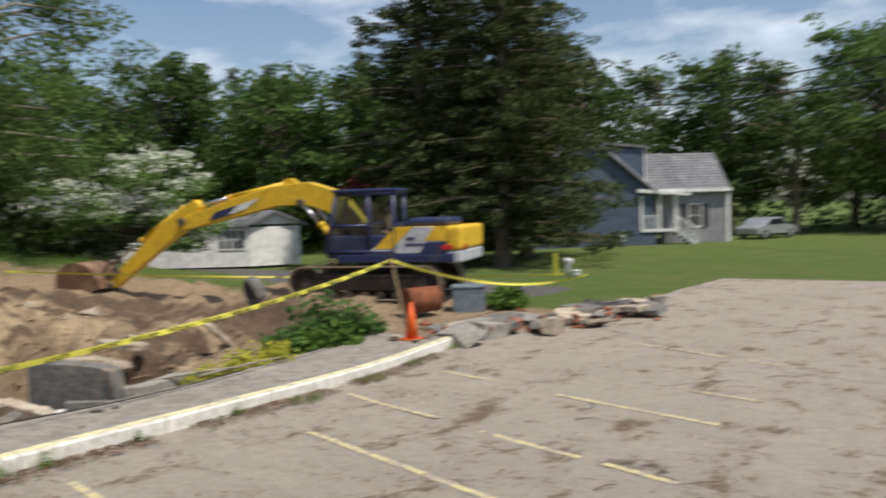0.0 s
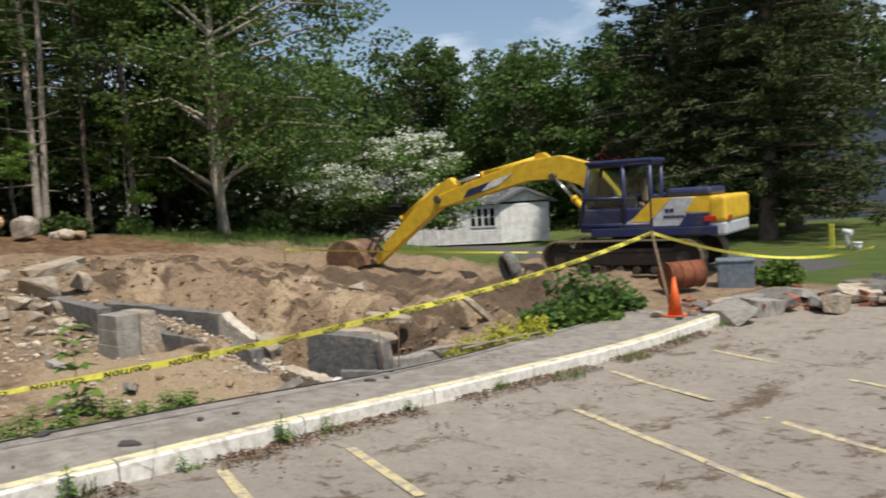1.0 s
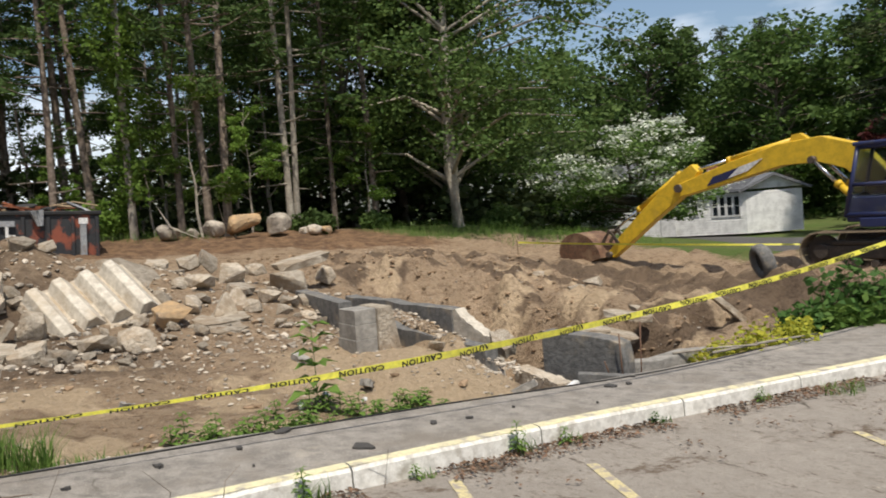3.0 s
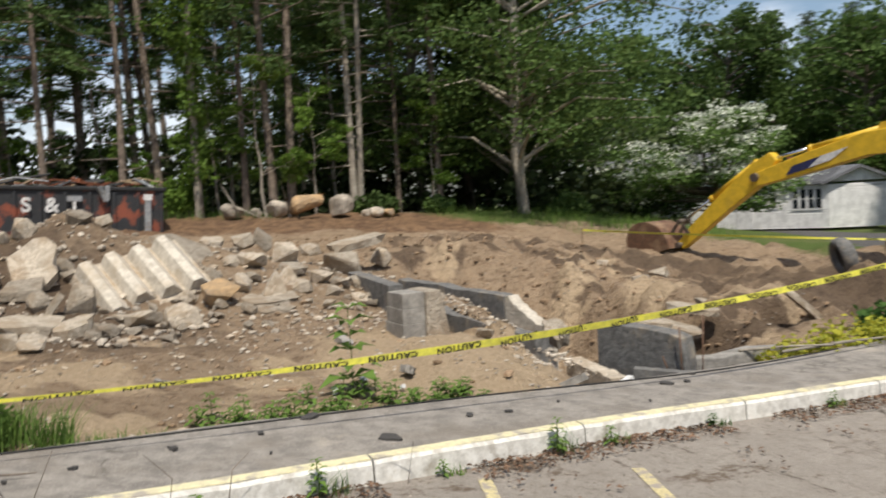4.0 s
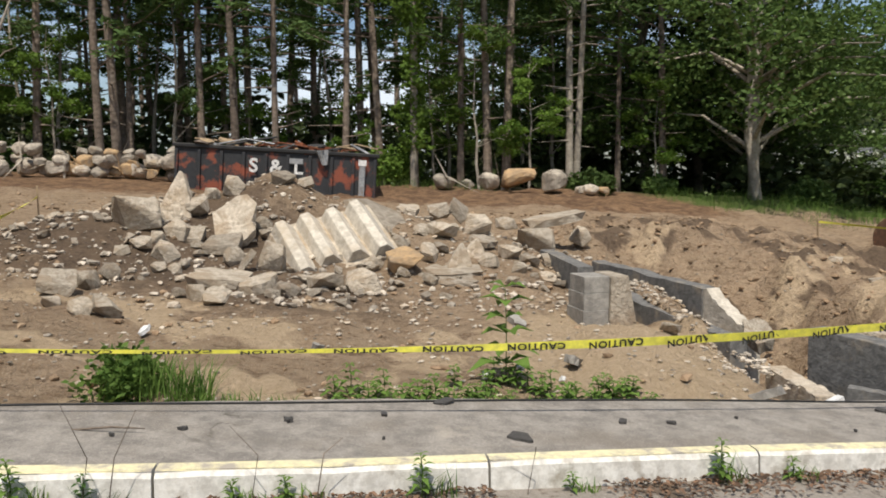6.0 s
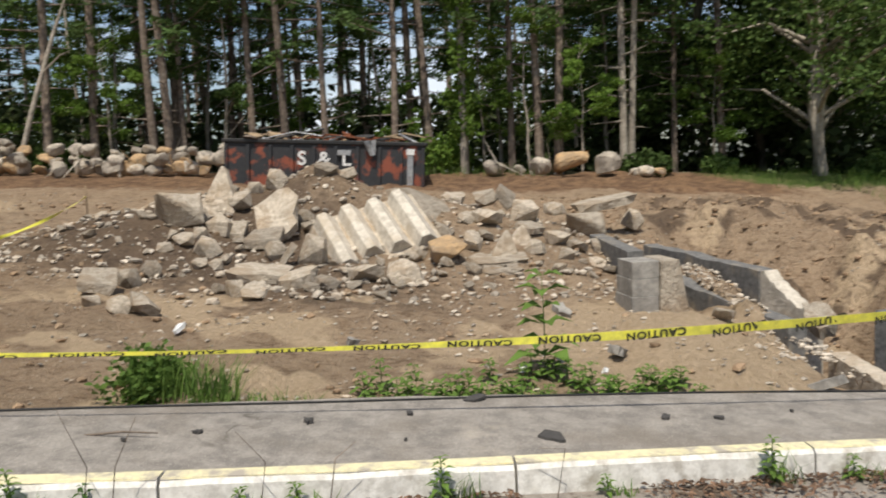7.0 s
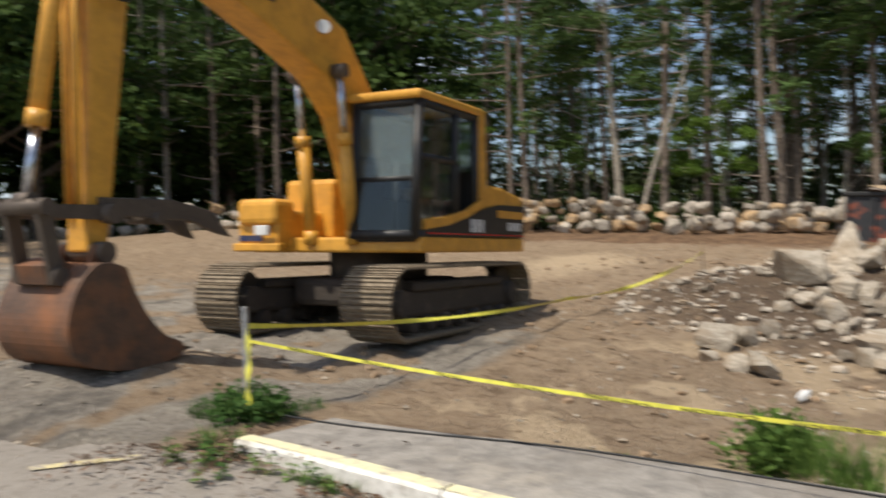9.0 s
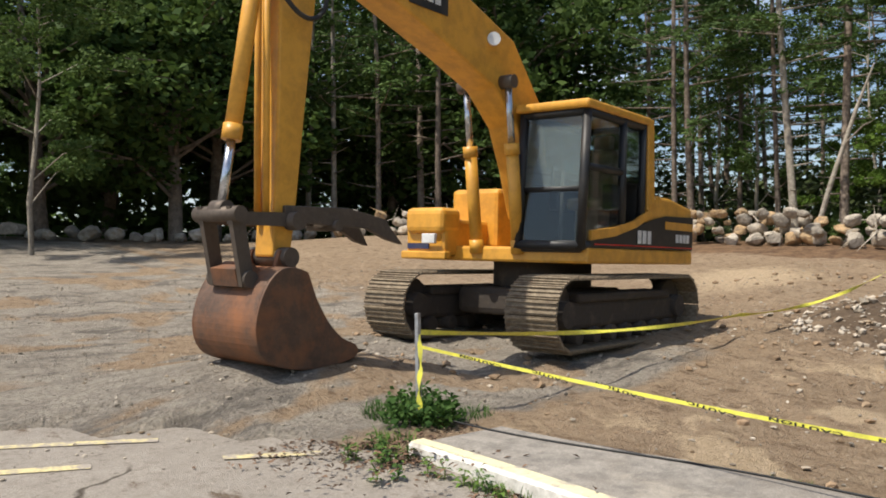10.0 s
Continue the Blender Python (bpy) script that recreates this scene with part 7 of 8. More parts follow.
for i, (x, y, s, m_) in enumerate(((-5.5, 19.2, 0.75, "rubble"), (-7.0, 14.6, 0.8, "concrete"), (-6.1, 15.6, 0.85, "rubble"), (-5.2, 19.9, 0.6, "concrete"), (-5.9, 18.9, 0.7, "old_concrete"))):
    ob = part("kerb_fragment", slab_bm((s, s * 0.45, 0.32), 40 + i, 0.08), m_)
    ob.matrix_basis = pose(x, y, lot_z(y) + 0.16, 4, 6, 40 * i + 20)
    tagged(ob, "broken length of painted concrete kerb", "kerb fragment", "broken kerb")


def drum():
    root = empty("steel_drum", pose(-9.35, 15.75, -0.36, 0, 0, 65), "rusty orange steel drum lying on its side", "drum")
    shell = merge(rod_bm((-0.42, 0, 0.29), (0.42, 0, 0.29), 0.285, None, 28), *[rod_bm((x - 0.015, 0, 0.29), (x + 0.015, 0, 0.29), 0.30, None, 28) for x in (-0.41, -0.14, 0.14, 0.41)])
    part("shell", shell, "rust", root)


drum()
ob = part("utility_box", merge(box_bm((0.75, 0.6, 0.68), (0, 0, 0.34), 0.03), box_bm((0.79, 0.64, 0.06), (0, 0, 0.69), 0.02)), "grey_box")
ob.matrix_basis = pose(-8.75, 16.9, -0.55, 0, 0, 30)
tagged(ob, "blue-grey concrete box standing by the rubble", "utility box")


def old_tyre():
    bm = bmesh.new()
    rings = []
    for i in range(28):
        a = 2 * math.pi * i / 28
        ring = []
        for k in range(10):
            b = 2 * math.pi * k / 10
            r = 0.40 + 0.13 * math.cos(b)
            ring.append(bm.verts.new((r * math.cos(a), 0.20 * math.sin(b), r * math.sin(a))))
        rings.append(ring)
    for i in range(28):
        for k in range(10):
            bm.faces.new((rings[i][k], rings[i][(k + 1) % 10], rings[(i + 1) % 28][(k + 1) % 10], rings[(i + 1) % 28][k]))
    bmesh.ops.recalc_face_normals(bm, faces=bm.faces)
    for f in bm.faces:
        f.smooth = True
    root = empty("tyre", pose(-12.75, 14.05, 0.17, 14, 8, -22) @ Matrix.Scale(0.72, 4), "old grey tyre standing half sunk in earth", "tyre")
    part("tread", bm, "old_concrete", root, "dusty grey tread")
    part("rim", rod_bm((0, -0.06, 0), (0, 0.06, 0), 0.29, None, 24), "rubber", root)


old_tyre()


# ---- houses ----
def siding(root, name, size, at, material, turn=0.0, course=0.16):
    """A clapboard wall: a core and overlapping boards on the outer (-y) face. size: length along x, thickness, height."""
    n = int(size[2] / course)
    prof = [(at[1] + size[1], at[2])]
    for k in range(n):
        prof += [(at[1] - 0.028, at[2] + k * course), (at[1] - 0.006, at[2] + (k + 1) * course)]
    prof.append((at[1] + size[1], at[2] + n * course))
    m = len(prof)
    verts = [(x, y, z) for x in (at[0] - size[0] / 2, at[0] + size[0] / 2) for y, z in prof]
    faces = [(k, (k + 1) % m, m + (k + 1) % m, m + k) for k in range(m)] + [tuple(range(m - 1, -1, -1)), tuple(range(m, 2 * m))]
    ob = attach(name, pymesh(name, verts, faces), material, root)
    ob.matrix_basis = Matrix.Rotation(turn, 4, "Z")
    return ob


def window(root, x, y, z, w, h, lights=(2, 2), turn=0.0, shutters=False):
    """A framed window on a wall whose face is at y, looking to -y."""
    t = 0.07
    f = part("window", merge(box_bm((w + 2 * t, 0.06, t), (x, y - 0.03, z + h + t / 2)), box_bm((w + 2 * t, 0.06, t), (x, y - 0.03, z - t / 2)), box_bm((t, 0.06, h), (x - w / 2 - t / 2, y - 0.03, z + h / 2)), box_bm((t, 0.06, h), (x + w / 2 + t / 2, y - 0.03, z + h / 2))), "trim_white", root)
    for i in range(lights[0]):
        for j in range(lights[1]):
            part("pane", box_bm((w / lights[0] - 0.03, 0.02, h / lights[1] - 0.03), (x - w / 2 + w * (i + 0.5) / lights[0], y - 0.035, z + h * (j + 0.5) / lights[1])), "dark_glass", f)
    for i in range(1, lights[0]):
        part("muntin", box_bm((0.03, 0.03, h), (x - w / 2 + w * i / lights[0], y - 0.045, z + h / 2)), "trim_white", f)
    for j in range(1, lights[1]):
        part("muntin", box_bm((w, 0.034, 0.035), (x, y - 0.047, z + h * j / lights[1])), "trim_white", f)
    f.matrix_basis = Matrix.Rotation(turn, 4, "Z")
    if shutters:
        for s in (-1, 1):
            sh = part("shutter", merge(box_bm((0.38, 0.05, h + 0.1), (x + s * (w / 2 + 0.30), y - 0.03, z + h / 2)), *[box_bm((0.30, 0.06, 0.03), (x + s * (w / 2 + 0.30), y - 0.035, z + 0.1 + k * (h - 0.2) / 9)) for k in range(10)]), "shutter", root)
            sh.matrix_basis = Matrix.Rotation(turn, 4, "Z")
    return f


def gable_roof(root, x0, x1, y0, y1, eave, ridge, along="x", over=0.3, material="shingle"):
    """Two pitched slabs with courses of shingles as low steps."""
    courses = 14
    for s in (0, 1):
        if along == "x":
            e, r, a0, a1, half = (y0 - over if s == 0 else y1 + over), (y0 + y1) / 2, x0 - over, x1 + over, (y1 - y0) / 2
        else:
            e, r, a0, a1, half = (x0 - over if s == 0 else x1 + over), (x0 + x1) / 2, y0 - over, y1 + over, (x1 - x0) / 2
        low = eave - over * (ridge - eave) / half
        prof = [(e, low)]
        for k in range(courses):
            f0, f1 = k / courses, (k + 1) / courses
            prof += [(e + (r - e) * f0, low + (ridge - low) * f0 + 0.135), (e + (r - e) * f1, low + (ridge - low) * f1 + 0.10)]
        prof.append((r, ridge))
        m = len(prof)
        verts = [((a, p, z) if along == "x" else (p, a, z)) for a in (a0, a1) for p, z in prof]
        faces = [(k, (k + 1) % m, m + (k + 1) % m, m + k) for k in range(m)] + [tuple(range(m - 1, -1, -1)), tuple(range(m, 2 * m))]
        attach("roof", pymesh("roof", verts, faces), material, root)


def gable_wall(root, outline, y0, y1, material, turn=0.0, name="gable_wall"):
    ob = part(name, plate_bm(outline, y0, y1), material, root)
    ob.matrix_basis = Matrix.Rotation(turn, 4, "Z")
    return ob


def blue_house():
    """Cape house: blue gabled wing with dormers and porch, and a grey wing with a shuttered window."""
    root = empty("house", pose(-15.3, 50.2, -0.72, 0, 0, 32), "blue and grey clapboard house with white porch and dormers", "house")
    siding(root, "wall", (4.2, 0.2, 3.4), (4.1, 1.0, 0), "siding_grey")
    siding(root, "wall", (6.0, 0.2, 3.4), (4.0, -6.22, 0), "siding_grey", radians(90))
    part("corner_board", box_bm((0.22, 0.5, 3.45), (6.26, 1.16, 1.72)), "trim_white", root)
    part("fascia", box_bm((4.6, 0.08, 0.22), (4.1, 0.66, 3.36)), "trim_white", root)
    gable_roof(root, 1.4, 6.1, 1.0, 7.0, 3.4, 5.75)
    window(root, 4.15, 0.98, 1.1, 0.75, 1.35, (2, 2), 0, True)
    # blue wing, its gable to the front; the siding colour holds its shade
    siding(root, "wall", (8.6, 0.2, 3.2), (-3.2, -0.9, 0), "siding_blue_shaded")
    gable_wall(root, [(-7.5, 3.2), (1.1, 3.2), (-3.2, 6.9)], -0.88, -0.68, "siding_blue_shaded")
    siding(root, "wall", (7.5, 0.2, 3.2), (2.9, -1.1, 0), "siding_blue_shaded", radians(90))
    gable_roof(root, -7.5, 1.1, -0.9, 6.5, 3.2, 6.9, "y")
    part("rake_board", rod_bm((-3.2, -1.15, 7.0), (1.45, -1.15, 2.98), 0.09, None, 4), "siding_grey", root)
    window(root, -1.2, -0.92, 0.35, 0.6, 0.3, (2, 1))
    # dormers on the right-hand slope
    for y in (0.3, 3.0):
        d = part("dormer", box_bm((3.0, 1.5, 2.0), (-0.72, y + 0.7, 5.0)), "siding_blue_shaded", root)
        part("dormer_face", box_bm((0.08, 1.6, 2.05), (0.82, y + 0.7, 5.0)), "trim_white", d)
        part("pane", box_bm((0.04, 0.7, 1.1), (0.87, y + 0.7, 5.1)), "dark_glass", d)
        part("dormer_roof", plate_bm([(-2.6, 6.4), (1.05, 6.0), (1.05, 6.14), (-2.6, 6.54)], y - 0.2, y + 1.6), "shingle", d)
    # porch
    part("porch_floor", box_bm((2.3, 1.9, 0.16), (1.35, -0.05, 0.95)), "trim_white", root)
    part("porch_skirt", box_bm((1.1, 1.7, 0.9), (0.6, 0.0, 0.45)), "siding_blue_shaded", root)
    part("porch_roof", plate_bm([(0.0, 3.28), (3.2, 3.02), (3.2, 3.16), (0.0, 3.5)], -1.2, 1.0), "trim_white", root)
    for x, y in ((0.25, -0.9), (1.35, -0.9), (2.35, -0.9)):
        part("porch_column", merge(box_bm((0.15, 0.15, 2.05), (x, y, 2.05)), box_bm((0.2, 0.2, 0.12), (x, y, 1.1)), box_bm((0.2, 0.2, 0.12), (x, y, 3.0))), "trim_white", root)
    part("handrail", box_bm((1.1, 0.07, 0.07), (0.8, -0.9, 1.85)), "trim_white", root)
    for k in range(9):
        part("baluster", box_bm((0.05, 0.04, 0.8), (0.32 + k * 0.118, -0.9, 1.43)), "trim_white", root)
    for k in range(5):
        part("step", box_bm((0.34, 1.0, 0.18), (2.4 + 0.28 * k, -0.35, 0.86 - 0.18 * k)), "trim_white", root)
    part("stair_rail", rod_bm((2.35, -0.9, 1.85), (3.8, -0.9, 0.95), 0.045, None, 6), "trim_white", root)
    for k in range(7):
        part("baluster", box_bm((0.05, 0.04, 0.85), (2.5 + k * 0.2, -0.9, 1.32 - k * 0.124)), "trim_white", root)
    part("door", box_bm((0.9, 0.06, 2.0), (1.3, 0.95, 2.05)), "wood", root)


def white_house():
    root = empty("house", pose(-30.7, 32.9, -0.85, 0, 0, 30), "small white clapboard cottage with a low grey roof", "house")
    siding(root, "wall", (7.4, 0.15, 2.2), (-3.7, 0, 0), "siding_white", 0.0, 0.13)
    side = Matrix.Rotation(radians(26), 4, "Z")
    siding(root, "wall", (2.7, 0.15, 2.2), (1.35, 0.0, 0), "siding_white", radians(26), 0.13)
    gable_wall(root, [(-0.1, 2.2), (2.8, 2.2), (1.35, 2.85)], 0.0, 0.15, "siding_white", radians(26))
    for part_roof in ([(-0.35, 2.06), (1.35, 2.82), (1.35, 2.96), (-0.45, 2.16)], [(1.35, 2.82), (3.05, 2.06), (3.15, 2.16), (1.35, 2.96)]):
        part("roof", plate_bm(part_roof, -0.3, 5.2), "shingle", root).matrix_basis = side
    gable_roof(root, -7.4, -0.2, 0.0, 3.9, 2.2, 2.80, "x", 0.25)
    for k in range(4):
        window(root, -0.45 - 0.36 * k, 0, 0.95, 0.24, 0.95, (1, 2))
    window(root, -2.6, 0, 1.05, 0.35, 0.75, (1, 1))
    part("chimney", box_bm((0.5, 0.5, 0.9), (-2.2, 2.4, 3.1)), "brick", root)
    d = part("door", box_bm((0.8, 0.06, 1.9), (-4.0, -0.03, 0.95)), "trim_white", root)
    part("door_pane", box_bm((0.5, 0.02, 0.6), (-4.0, -0.07, 1.5)), "dark_glass", d)


def green_house():
    root = empty("house", pose(-43.0, 31.2, -0.9, 0, 0, 24), "low dark green cottage half hidden by trees", "house")
    siding(root, "wall", (9.0, 0.2, 2.6), (0, 0, 0), "siding_green")
    gable_roof(root, -4.5, 4.5, 0, 6.0, 2.6, 4.2)
    window(root, -2.2, 0, 0.9, 0.9, 1.1, (2, 1))
    window(root, 1.6, 0, 0.9, 0.9, 1.1, (2, 1))


def parked_car(x, y, turn, label):
    root = empty("car", pose(x, y, ground_z(x, y) - 0.02, 0, 0, turn), label, "car")
    prof = [(-2.2, 0.35), (-2.25, 0.75), (-2.0, 0.88), (-1.45, 0.92), (-0.85, 1.38), (0.55, 1.42), (1.2, 0.95), (2.05, 0.82), (2.25, 0.6), (2.2, 0.32)]
    part("body", plate_bm(prof, -0.85, 0.85, 0.07), "car_silver", root)
    part("side_window", plate_bm([(-1.2, 0.95), (-0.8, 1.30), (0.5, 1.33), (1.0, 0.96)], -0.862, 0.862, 0.01), "dark_glass", root)
    for sx in (-1.4, 1.4):
        for sy in (-0.78, 0.78):
            w = part("wheel", rod_bm((sx, sy - 0.1, 0.32), (sx, sy + 0.1, 0.32), 0.32, None, 22), "rubber", root)
            part("rim", rod_bm((sx, sy - 0.11, 0.32), (sx, sy + 0.11, 0.32), 0.19, None, 16), "galvanised", w)


blue_house()
white_house()
green_house()
parked_car(-8.9, 58.5, 66, "silver car parked beside the house")


def wire(a, b, sag):
    pts = []
    for i in range(9):
        f = i / 8
        p = Vector(a).lerp(Vector(b), f)
        p.z -= sag * 4 * f * (1 - f)
        pts.append(p)
    tagged(hose_curve("overhead_wire", pts, 0.04, "cable"), "black overhead power line", "power line", "power lines")


wire((-30, 70, 11.9), (4.5, 38.5, 8.3), 0.9)
wire((-30, 71, 11.1), (4.5, 38.4, 7.2), 0.9)


def marker():
    root = empty("pipe_marker", pose(-11.3, 28.2, ground_z(-11.3, 28.2)), "yellow marker post beside white pipes on the lawn", "marker post")
    part("post", box_bm((0.16, 0.05, 0.85), (0, 0, 0.42), 0.01), "tape", root)
    part("pipe", merge(rod_bm((0.5, 0, 0), (0.5, 0, 0.55), 0.07), rod_bm((0.36, 0, 0.6), (0.66, 0, 0.55), 0.10)), "letter_white", root)
    part("pipe", merge(rod_bm((0.85, -0.1, 0), (0.85, -0.1, 0.22), 0.13), rod_bm((0.85, -0.1, 0.2), (0.85, -0.1, 0.26), 0.15)), "letter_white", root)


marker()
for i, (x, y, ln, r) in enumerate(((-32.6, 23.6, 4.2, 0.2), (-32.2, 23.1, 3.4, 0.16))):
    t = Tubes()
    z = ground_z(x, y, False) + r * 0.9
    d = Vector((0.75, 0.66, 0)) * ln / 2
    t.add([Vector((x, y, z)) - d, Vector((x, y, z + 0.05)), Vector((x, y, z)) + d], [r, r * 0.95, r * 0.85], 12)
    tagged(attach("log", t.mesh("log"), "bark_pale"), "felled grey log lying on grass", "log", "felled logs")


# ---- weeds, litter and small debris ----
def grass_blades(name, x, y, rx, ry, h, count, material, seed, label, z=None, category="grass tuft", group="grass tufts"):
    """A tuft of bent blades."""
    rnd = random.Random(seed)
    verts, faces = [], []
    for k in range(count):
        a, q = rnd.uniform(0, 6.28), math.sqrt(rnd.random())
        bx, by = math.cos(a) * q * rx, math.sin(a) * q * ry
        t = rnd.uniform(0, 6.28)
        ln = h * rnd.uniform(0.5, 1.0)
        bend = rnd.uniform(0.2, 1.0) * ln
        w = rnd.uniform(0.003, 0.007)
        d, s = Vector((math.cos(t), math.sin(t), 0)), Vector((-math.sin(t), math.cos(t), 0)) * w
        base = Vector((bx, by, -0.03 if z is not None else ground_z(x + bx, y + by) - ground_z(x, y) - 0.03))
        mid = base + d * bend * 0.35 + Vector((0, 0, ln * 0.6))
        tip = base + d * bend + Vector((0, 0, ln))
        o = len(verts)
        verts += [base - s, base + s, mid + s * 0.8, mid - s * 0.8, tip]
        faces += [(o, o + 1, o + 2, o + 3), (o + 3, o + 2, o + 4)]
    me = pymesh(name, verts, faces)
    me.materials.append(M[material])
    ob = new(name, me)
    ob.matrix_basis = Matrix.Translation((x, y, ground_z(x, y) if z is None else z))
    return tagged(ob, label, category, group)


def leafy_weed(x, y, h, leaf, levels, material, seed, label, z=None, group="kerb weeds", broad=0.20):
    """An upright weed with whorls of pointed leaves."""
    rnd = random.Random(seed)
    base = ground_z(x, y) if z is None else z
    root = empty("weed", Matrix.Translation((x, y, base)), label, "weed", group)
    t = Tubes()
    t.add([(0, 0, -0.05), (rnd.uniform(-0.02, 0.02), 0.01, h * 0.5), (rnd.uniform(-0.04, 0.04), 0, h)], [0.007, 0.005, 0.003], 5)
    attach("stem", t.mesh("stem"), material, root)
    for k in range(levels):
        z0 = h * (0.18 + 0.8 * k / max(1, levels - 1))
        for j in range(4):
            a = rnd.uniform(0, 0.6) + j * 1.57 + k * 0.7
            ln = leaf * rnd.uniform(0.75, 1.15) * (1.05 - 0.55 * k / levels)
            d, s = Vector((math.cos(a), math.sin(a), 0)), Vector((-math.sin(a), math.cos(a), 0))
            p0 = Vector((0, 0, z0))
            lift = rnd.uniform(-0.05, 0.45)
            m = p0 + d * ln * 0.5 + Vector((0, 0, lift * ln * 0.5))
            e = p0 + d * ln + Vector((0, 0, (lift - 0.25) * ln))
            w = ln * broad
            f = Vector((0, 0, w * 0.35))
            me = pymesh("leaf", [p0, m + s * w + f, e, m - s * w + f, m], [(0, 4, 1), (4, 2, 1), (0, 3, 4), (4, 3, 2)])
            attach("leaf", me, material, root)
    return root


KW = "small green weed growing at the foot of the kerb"
rw = random.Random(91)
for i in range(26):
    x, y = rw.gauss(-5.55, 0.22), rw.gauss(-3.0, 0.45)
    if x > kerb_x(y) + 0.03:
        leafy_weed(x, y, rw.uniform(0.06, 0.16), 0.085, 3, rw.choice(("weed", "weed_dark")), 560 + i, "low green weed by the sunken end of the kerb", lot_z(y), "kerb weeds", 0.26)
for i, (y, h, m) in enumerate(((1.95, 0.34, "weed"), (1.18, 0.2, "weed"), (4.5, 0.2, "weed"), (3.95, 0.36, "weed"), (-0.42, 0.22, "weed_dark"), (-0.2, 0.34, "weed"), (0.15, 0.24, "weed_dark"), (0.9, 0.18, "weed"), (7.3, 0.2, "weed"), (2.9, 0.14, "weed"), (5.7, 0.16, "weed_dark"))):
    leafy_weed(kerb_x(y) + 0.07, y, h * 0.8, 0.06 + 0.14 * h, 7 if h > 0.25 else 5, m, 600 + i, KW, lot_z(y))
    grass_blades("grass_tuft", kerb_x(y) + 0.06, y + 0.1, 0.05, 0.12, h * 0.7, 26, m, 620 + i, "thin grass sprouting at the foot of the kerb", lot_z(y))
for i, (x, y) in enumerate(((-7.05, 11.6), (-6.75, 10.1), (-7.2, 13.3), (-6.6, 8.4), (-7.3, 13.9), (-5.62, -2.3))):
    grass_blades("grass_tuft", x, y, 0.22, 0.3, 0.16, 110, "weed", 640 + i, "low green grass growing through cracked asphalt", lot_z(y))
bush("bush", "small dark green weed bush on bare earth", "bush", -8.0, -0.28, 0.3, 0.25, 0.40, 22, 0.065, "weed", 811, "", 26)
bush("bush", "low green weeds round the foot of a steel post", "bush", -6.25, -3.95, 0.38, 0.28, 0.26, 26, 0.065, "weed_dark", 812, "", 14)
# tall plant and low green growth on the bare earth
leafy_weed(-8.6, 2.95, 0.88, 0.34, 6, "weed", 700, "tall broad-leaved weed on bare earth", None, "site weeds", 0.28)
for i in range(40):
    y = 1.4 + i * 0.07
    x = walk_x(y) - 0.15 - 0.65 * random.Random(i).random()
    leafy_weed(x, y, 0.13 + 0.12 * random.Random(i + 50).random(), 0.13, 4, "weed", 710 + i, "low green weed beside the sidewalk", None, "site weeds", 0.27)
for i, (x, y, rx, ry, h, n, m) in enumerate(((-7.95, 0.05, 0.30, 0.40, 0.42, 380, "weed"), (-7.7, 0.65, 0.22, 0.5, 0.2, 220, "weed"), (-7.8, 2.6, 0.25, 0.7, 0.2, 300, "weed"), (-6.3, -4.0, 0.2, 0.22, 0.20, 200, "weed"), (-6.75, -3.85, 0.3, 0.16, 0.13, 140, "weed_dark"), (-6.1, -4.15, 0.22, 0.2, 0.17, 160, "weed_dark"), (-5.72, -3.6, 0.16, 0.2, 0.14, 110, "weed"), (-7.2, -1.1, 0.1, 0.1, 0.15, 60, "weed"), (-7.9, 4.6, 0.2, 0.5, 0.18, 160, "weed"))):
    grass_blades("grass_tuft", x, y, rx, ry, h, n, m, 740 + i, "clump of rough green grass on bare earth")
for i, (x, y, r, h, m) in enumerate(((-9.2, 12.9, 0.5, 0.95, "weed_dark"), (-9.0, 12.1, 0.45, 0.7, "weed"), (-9.5, 12.3, 0.5, 1.1, "weed_dark"), (-9.1, 11.6, 0.35, 0.5, "weed"), (-9.25, 13.4, 0.4, 0.6, "weed_dark"))):
    bush("bush", "green broad-leaved weeds crowding the sidewalk's edge", "bush", x, y, r, r * 1.2, h, 13, 0.17, m, 830 + i, "sidewalk weeds", 6)
bush("bush", "dark green broad-leaved weeds crowding the sidewalk's edge", "bush", -9.4, 11.3, 0.45, 0.5, 0.55, 18, 0.13, "weed_dark", 802, "", 9)
bush("bush", "yellow-leaved cut bush lying beside the sidewalk", "bush", -8.95, 10.0, 0.5, 0.8, 0.5, 26, 0.09, "weed_yellow", 803, "", 11)
bush("bush", "yellow-leaved cut bush lying beside the sidewalk", "bush", -8.75, 8.9, 0.35, 0.7, 0.28, 16, 0.08, "weed_yellow", 804, "", 9)
grass_blades("dry_grass", -9.7, 12.9, 0.5, 0.7, 1.05, 420, "dry", 805, "tall dry brownish-pink grass behind green weeds")
bush("bush", "round green shrub in front of the white cottage", "bush", -35.2, 31.6, 0.9, 0.9, 1.3, 36, 0.18, "leaf", 806, "garden shrubs", 26)
bush("bush", "green shrub beside the road", "bush", -8.1, 17.6, 0.45, 0.5, 0.55, 26, 0.14, "weed", 807, "", 22)
for i, (x, y, n) in enumerate(((-25.5, 16.5, 900), (-24.5, 19, 700), (-27, 13.5, 600), (-28.5, 4.2, 400))):
    grass_blades("tall_grass", x, y, 2.2, 2.2, 0.45, n, "weed", 820 + i, "long green grass along the wood's edge", None, "grass", "tall grass")


def dead_leaves(rng):
    y = rng.uniform(-3.4, 13.0)
    x = kerb_x(y) + 0.02 + 0.34 * rng.random() ** 1.6
    if noise.noise(Vector((y * 0.9, 2, 0))) < -0.18:
        return None
    return x, y, lot_z(y) + 0.01


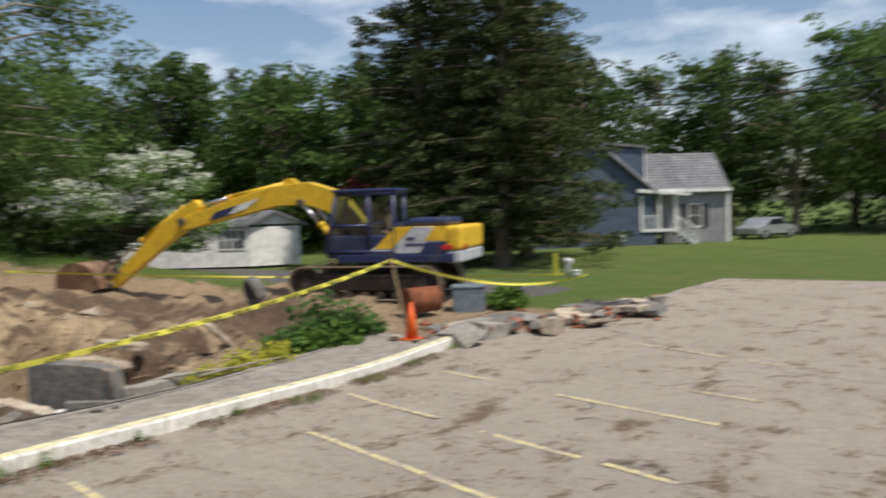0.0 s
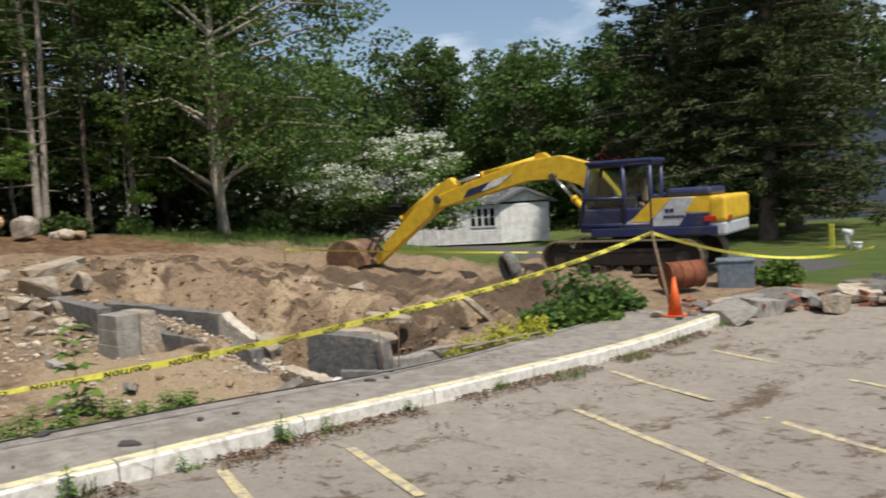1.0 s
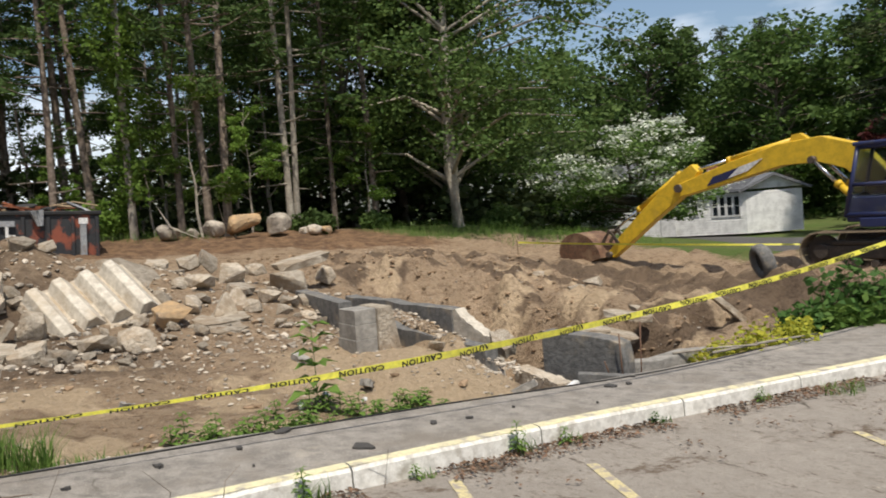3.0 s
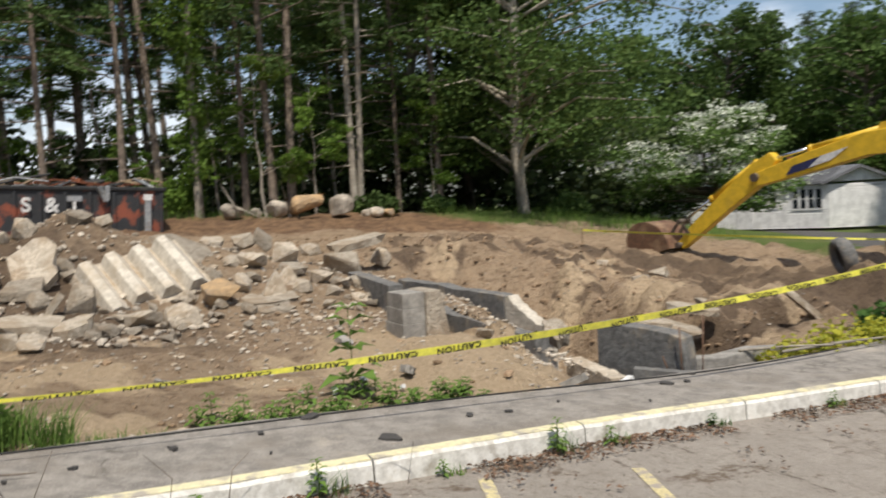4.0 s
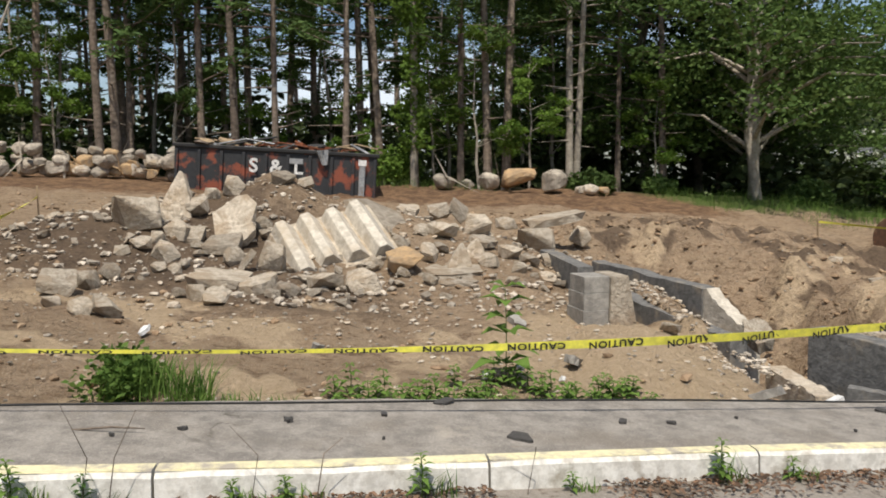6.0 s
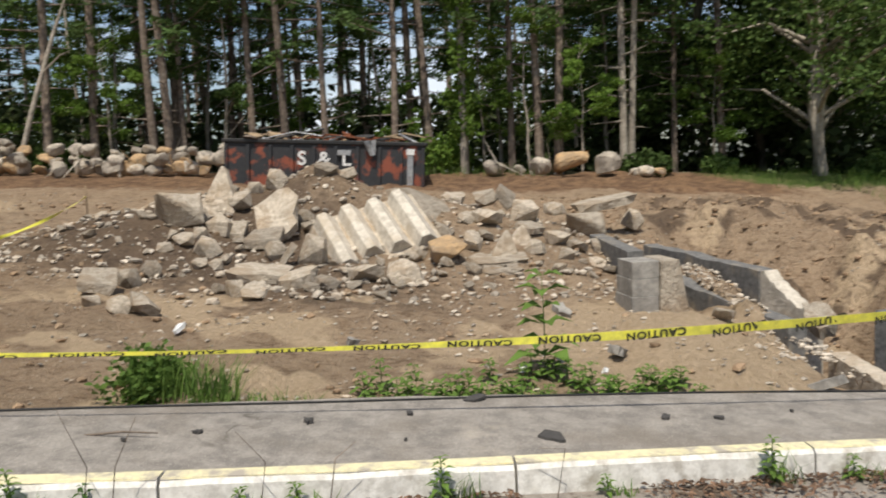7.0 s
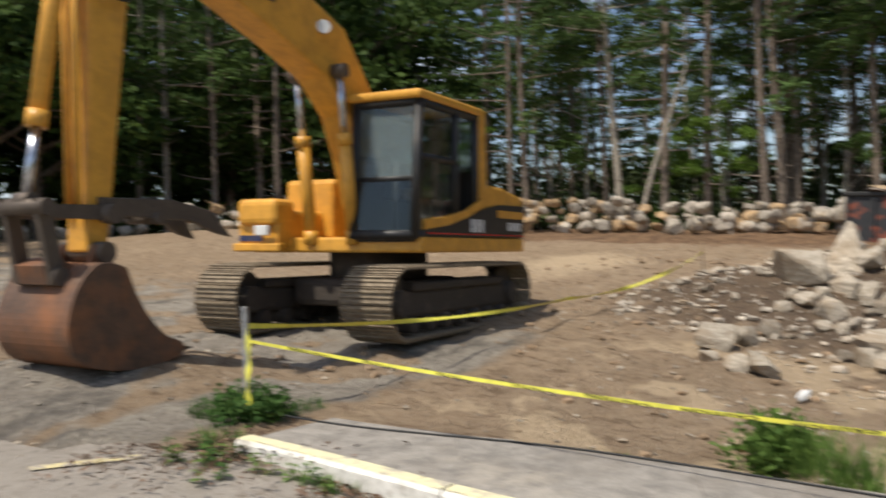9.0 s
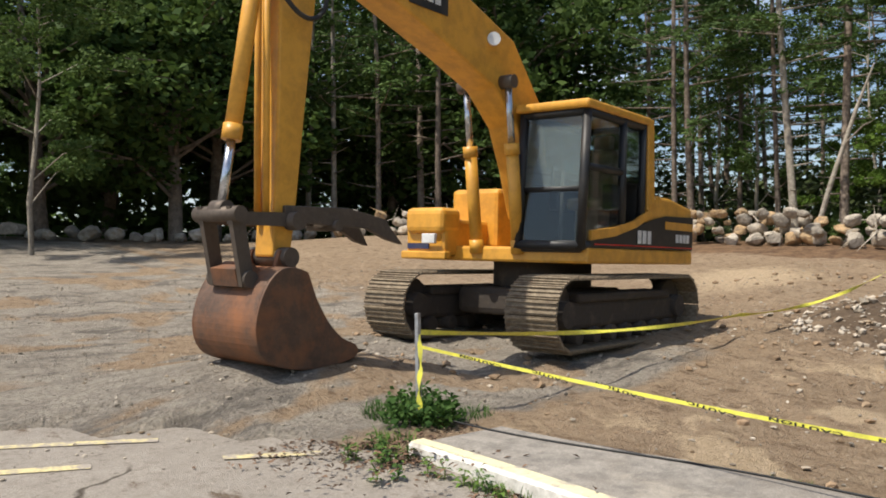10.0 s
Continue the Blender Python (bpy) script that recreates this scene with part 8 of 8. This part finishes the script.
def flakes(name, count, place, size, material, label, category, seed):
    """Curled dead leaves and chips, each a bent little sheet."""
    rng = np.random.default_rng(seed)
    verts, faces = [], []
    for i in range(count):
        p = place(rng)
        if p is None:
            continue
        s = size * rng.uniform(0.5, 1.4)
        a, t = rng.uniform(0, 6.28), rng.uniform(-0.9, 0.9)
        c, q = math.cos(a), math.sin(a)
        u, v = Vector((c, q, math.sin(t) * 0.6)) * s, Vector((-q, c, rng.uniform(-0.5, 0.5))) * s * 0.45
        b = Vector(p) + Vector((0, 0, s * 0.35))
        o = len(verts)
        verts += [b - u * 0.5, b + v * 0.5 + Vector((0, 0, s * 0.15)), b + u * 0.5, b - v * 0.5 + Vector((0, 0, s * 0.12))]
        faces += [(o, o + 1, o + 2), (o, o + 2, o + 3)]
    me = pymesh(name, verts, faces)
    me.materials.append(M[material])
    return tagged(new(name, me), label, category, kind="stuff")


flakes("leaf_litter", 4600, dead_leaves, 0.05, "litter", "brown dead leaves drifted along the kerb", "leaf litter", 1)
flakes("leaf_litter", 6500, lambda r: (lambda x, y: (x, y, lot_z(y) + 0.012) if x > kerb_x(y) and noise.noise(Vector((x * 0.8, y * 1.3, 3))) + 0.5 * noise.noise(Vector((x * 3.1, y * 4.1, 8))) > 0.36 - 0.10 * (-2 - x) / 4 else None)(r.uniform(-7, 0.5), r.uniform(3, 19)), 0.05, "litter", "brown dead leaves and twigs strewn on the lot", "leaf litter", 2)
flakes("leaf_litter", 900, lambda r: (r.normal(-5.5, 0.45), r.normal(-3.6, 0.5), 0.34), 0.05, "litter", "brown dead leaves round the kerb's end", "leaf litter", 3)


def chip(x, y, s, seed):
    ob = part("asphalt_chip", slab_bm((s, s * 0.6, 0.02), seed, 0.3), "asphalt_bits")
    ob.matrix_basis = pose(x, y, lot_z(y) + 0.178, 2, 3, seed * 37)
    tagged(ob, "black flake of asphalt lying on the sidewalk", "asphalt chip", "asphalt chips")


rc = random.Random(3)
chip(-6.62, 2.68, 0.24, 1)
for i in range(13):
    y = rc.uniform(0, 7.5)
    f = rc.random() ** 1.6
    chip(walk_x(y) + 0.12 + f * 0.9, y, rc.uniform(0.04, 0.2) * (1.2 - f), 10 + i)


def stick_on_ground(x, y, ln, turn, r, material, label, z=0.02):
    t = Tubes()
    d = Vector((math.cos(turn), math.sin(turn), 0)) * ln / 2
    p = Vector((x, y, (lot_z(y) if x > kerb_x(y) - 1.6 else ground_z(x, y)) + z))
    t.add([p - d, p + Vector((0.02, 0.02, 0.02)), p + d], [r, r, r * 0.6], 6)
    tagged(attach("branch", t.mesh("branch"), material), label, "branch", "fallen branches")


stick_on_ground(-8.55, 9.4, 1.9, 1.5, 0.02, "bark_pale", "pale cut branch lying beside the sidewalk", 0.22)
stick_on_ground(-8.7, 8.6, 1.2, 1.2, 0.018, "bark_pale", "pale cut branch lying beside the sidewalk", 0.2)
stick_on_ground(-6.5, 0.05, 0.45, 1.5, 0.008, "bark", "thin dead twig lying on the sidewalk", 0.18)
for i, (x, y, ln, a) in enumerate(((-2.9, 9.1, 0.3, 0.4), (-3.3, 5.4, 0.35, 2.0), (-1.8, 6.6, 0.25, 1.0))):
    stick_on_ground(x, y, ln, a, 0.008, "bark", "thin dead twig lying on the asphalt", 0.02)
for i, y in enumerate((0.15, 0.28, 1.0, 1.35, 2.6)):
    t = Tubes()
    x = kerb_x(y) + 0.10
    t.add([(x, y, lot_z(y)), (x + 0.02, y + 0.05, lot_z(y) + 0.3), (x - 0.01, y + (0.16 if i % 2 else -0.1), lot_z(y) + 0.62 - 0.08 * i)], [0.004, 0.003, 0.0015], 4)
    tagged(attach("dead_stalk", t.mesh("dead_stalk"), "bark"), "thin dead stalk standing by the kerb", "stalk", "dead stalks")

for i, (x, y, s, m) in enumerate(((-8.55, 2.75, 0.13, "letter_white"), (-8.9, 3.15, 0.10, "letter_white"), (-9.9, 1.2, 0.14, "concrete"), (-9.2, 3.75, 0.3, "concrete"), (-8.7, 3.5, 0.11, "letter_white"), (-8.5, 5.4, 0.4, "concrete"), (-8.4, 6.0, 0.3, "letter_white"), (-10.2, -0.6, 0.2, "letter_white"), (-11.2, 3.6, 0.35, "concrete"))):
    ob = part("scrap", slab_bm((s, s * 0.55, 0.04 if m == "letter_white" else 0.08), 60 + i, 0.3), m)
    ob.matrix_basis = pose(x, y, ground_z(x, y) + 0.06, 14, 20, 50 * i)
    tagged(ob, "pale scrap of sheet lying on bare earth" if m == "letter_white" else "broken piece of pale concrete on bare earth", "scrap", "site scraps")
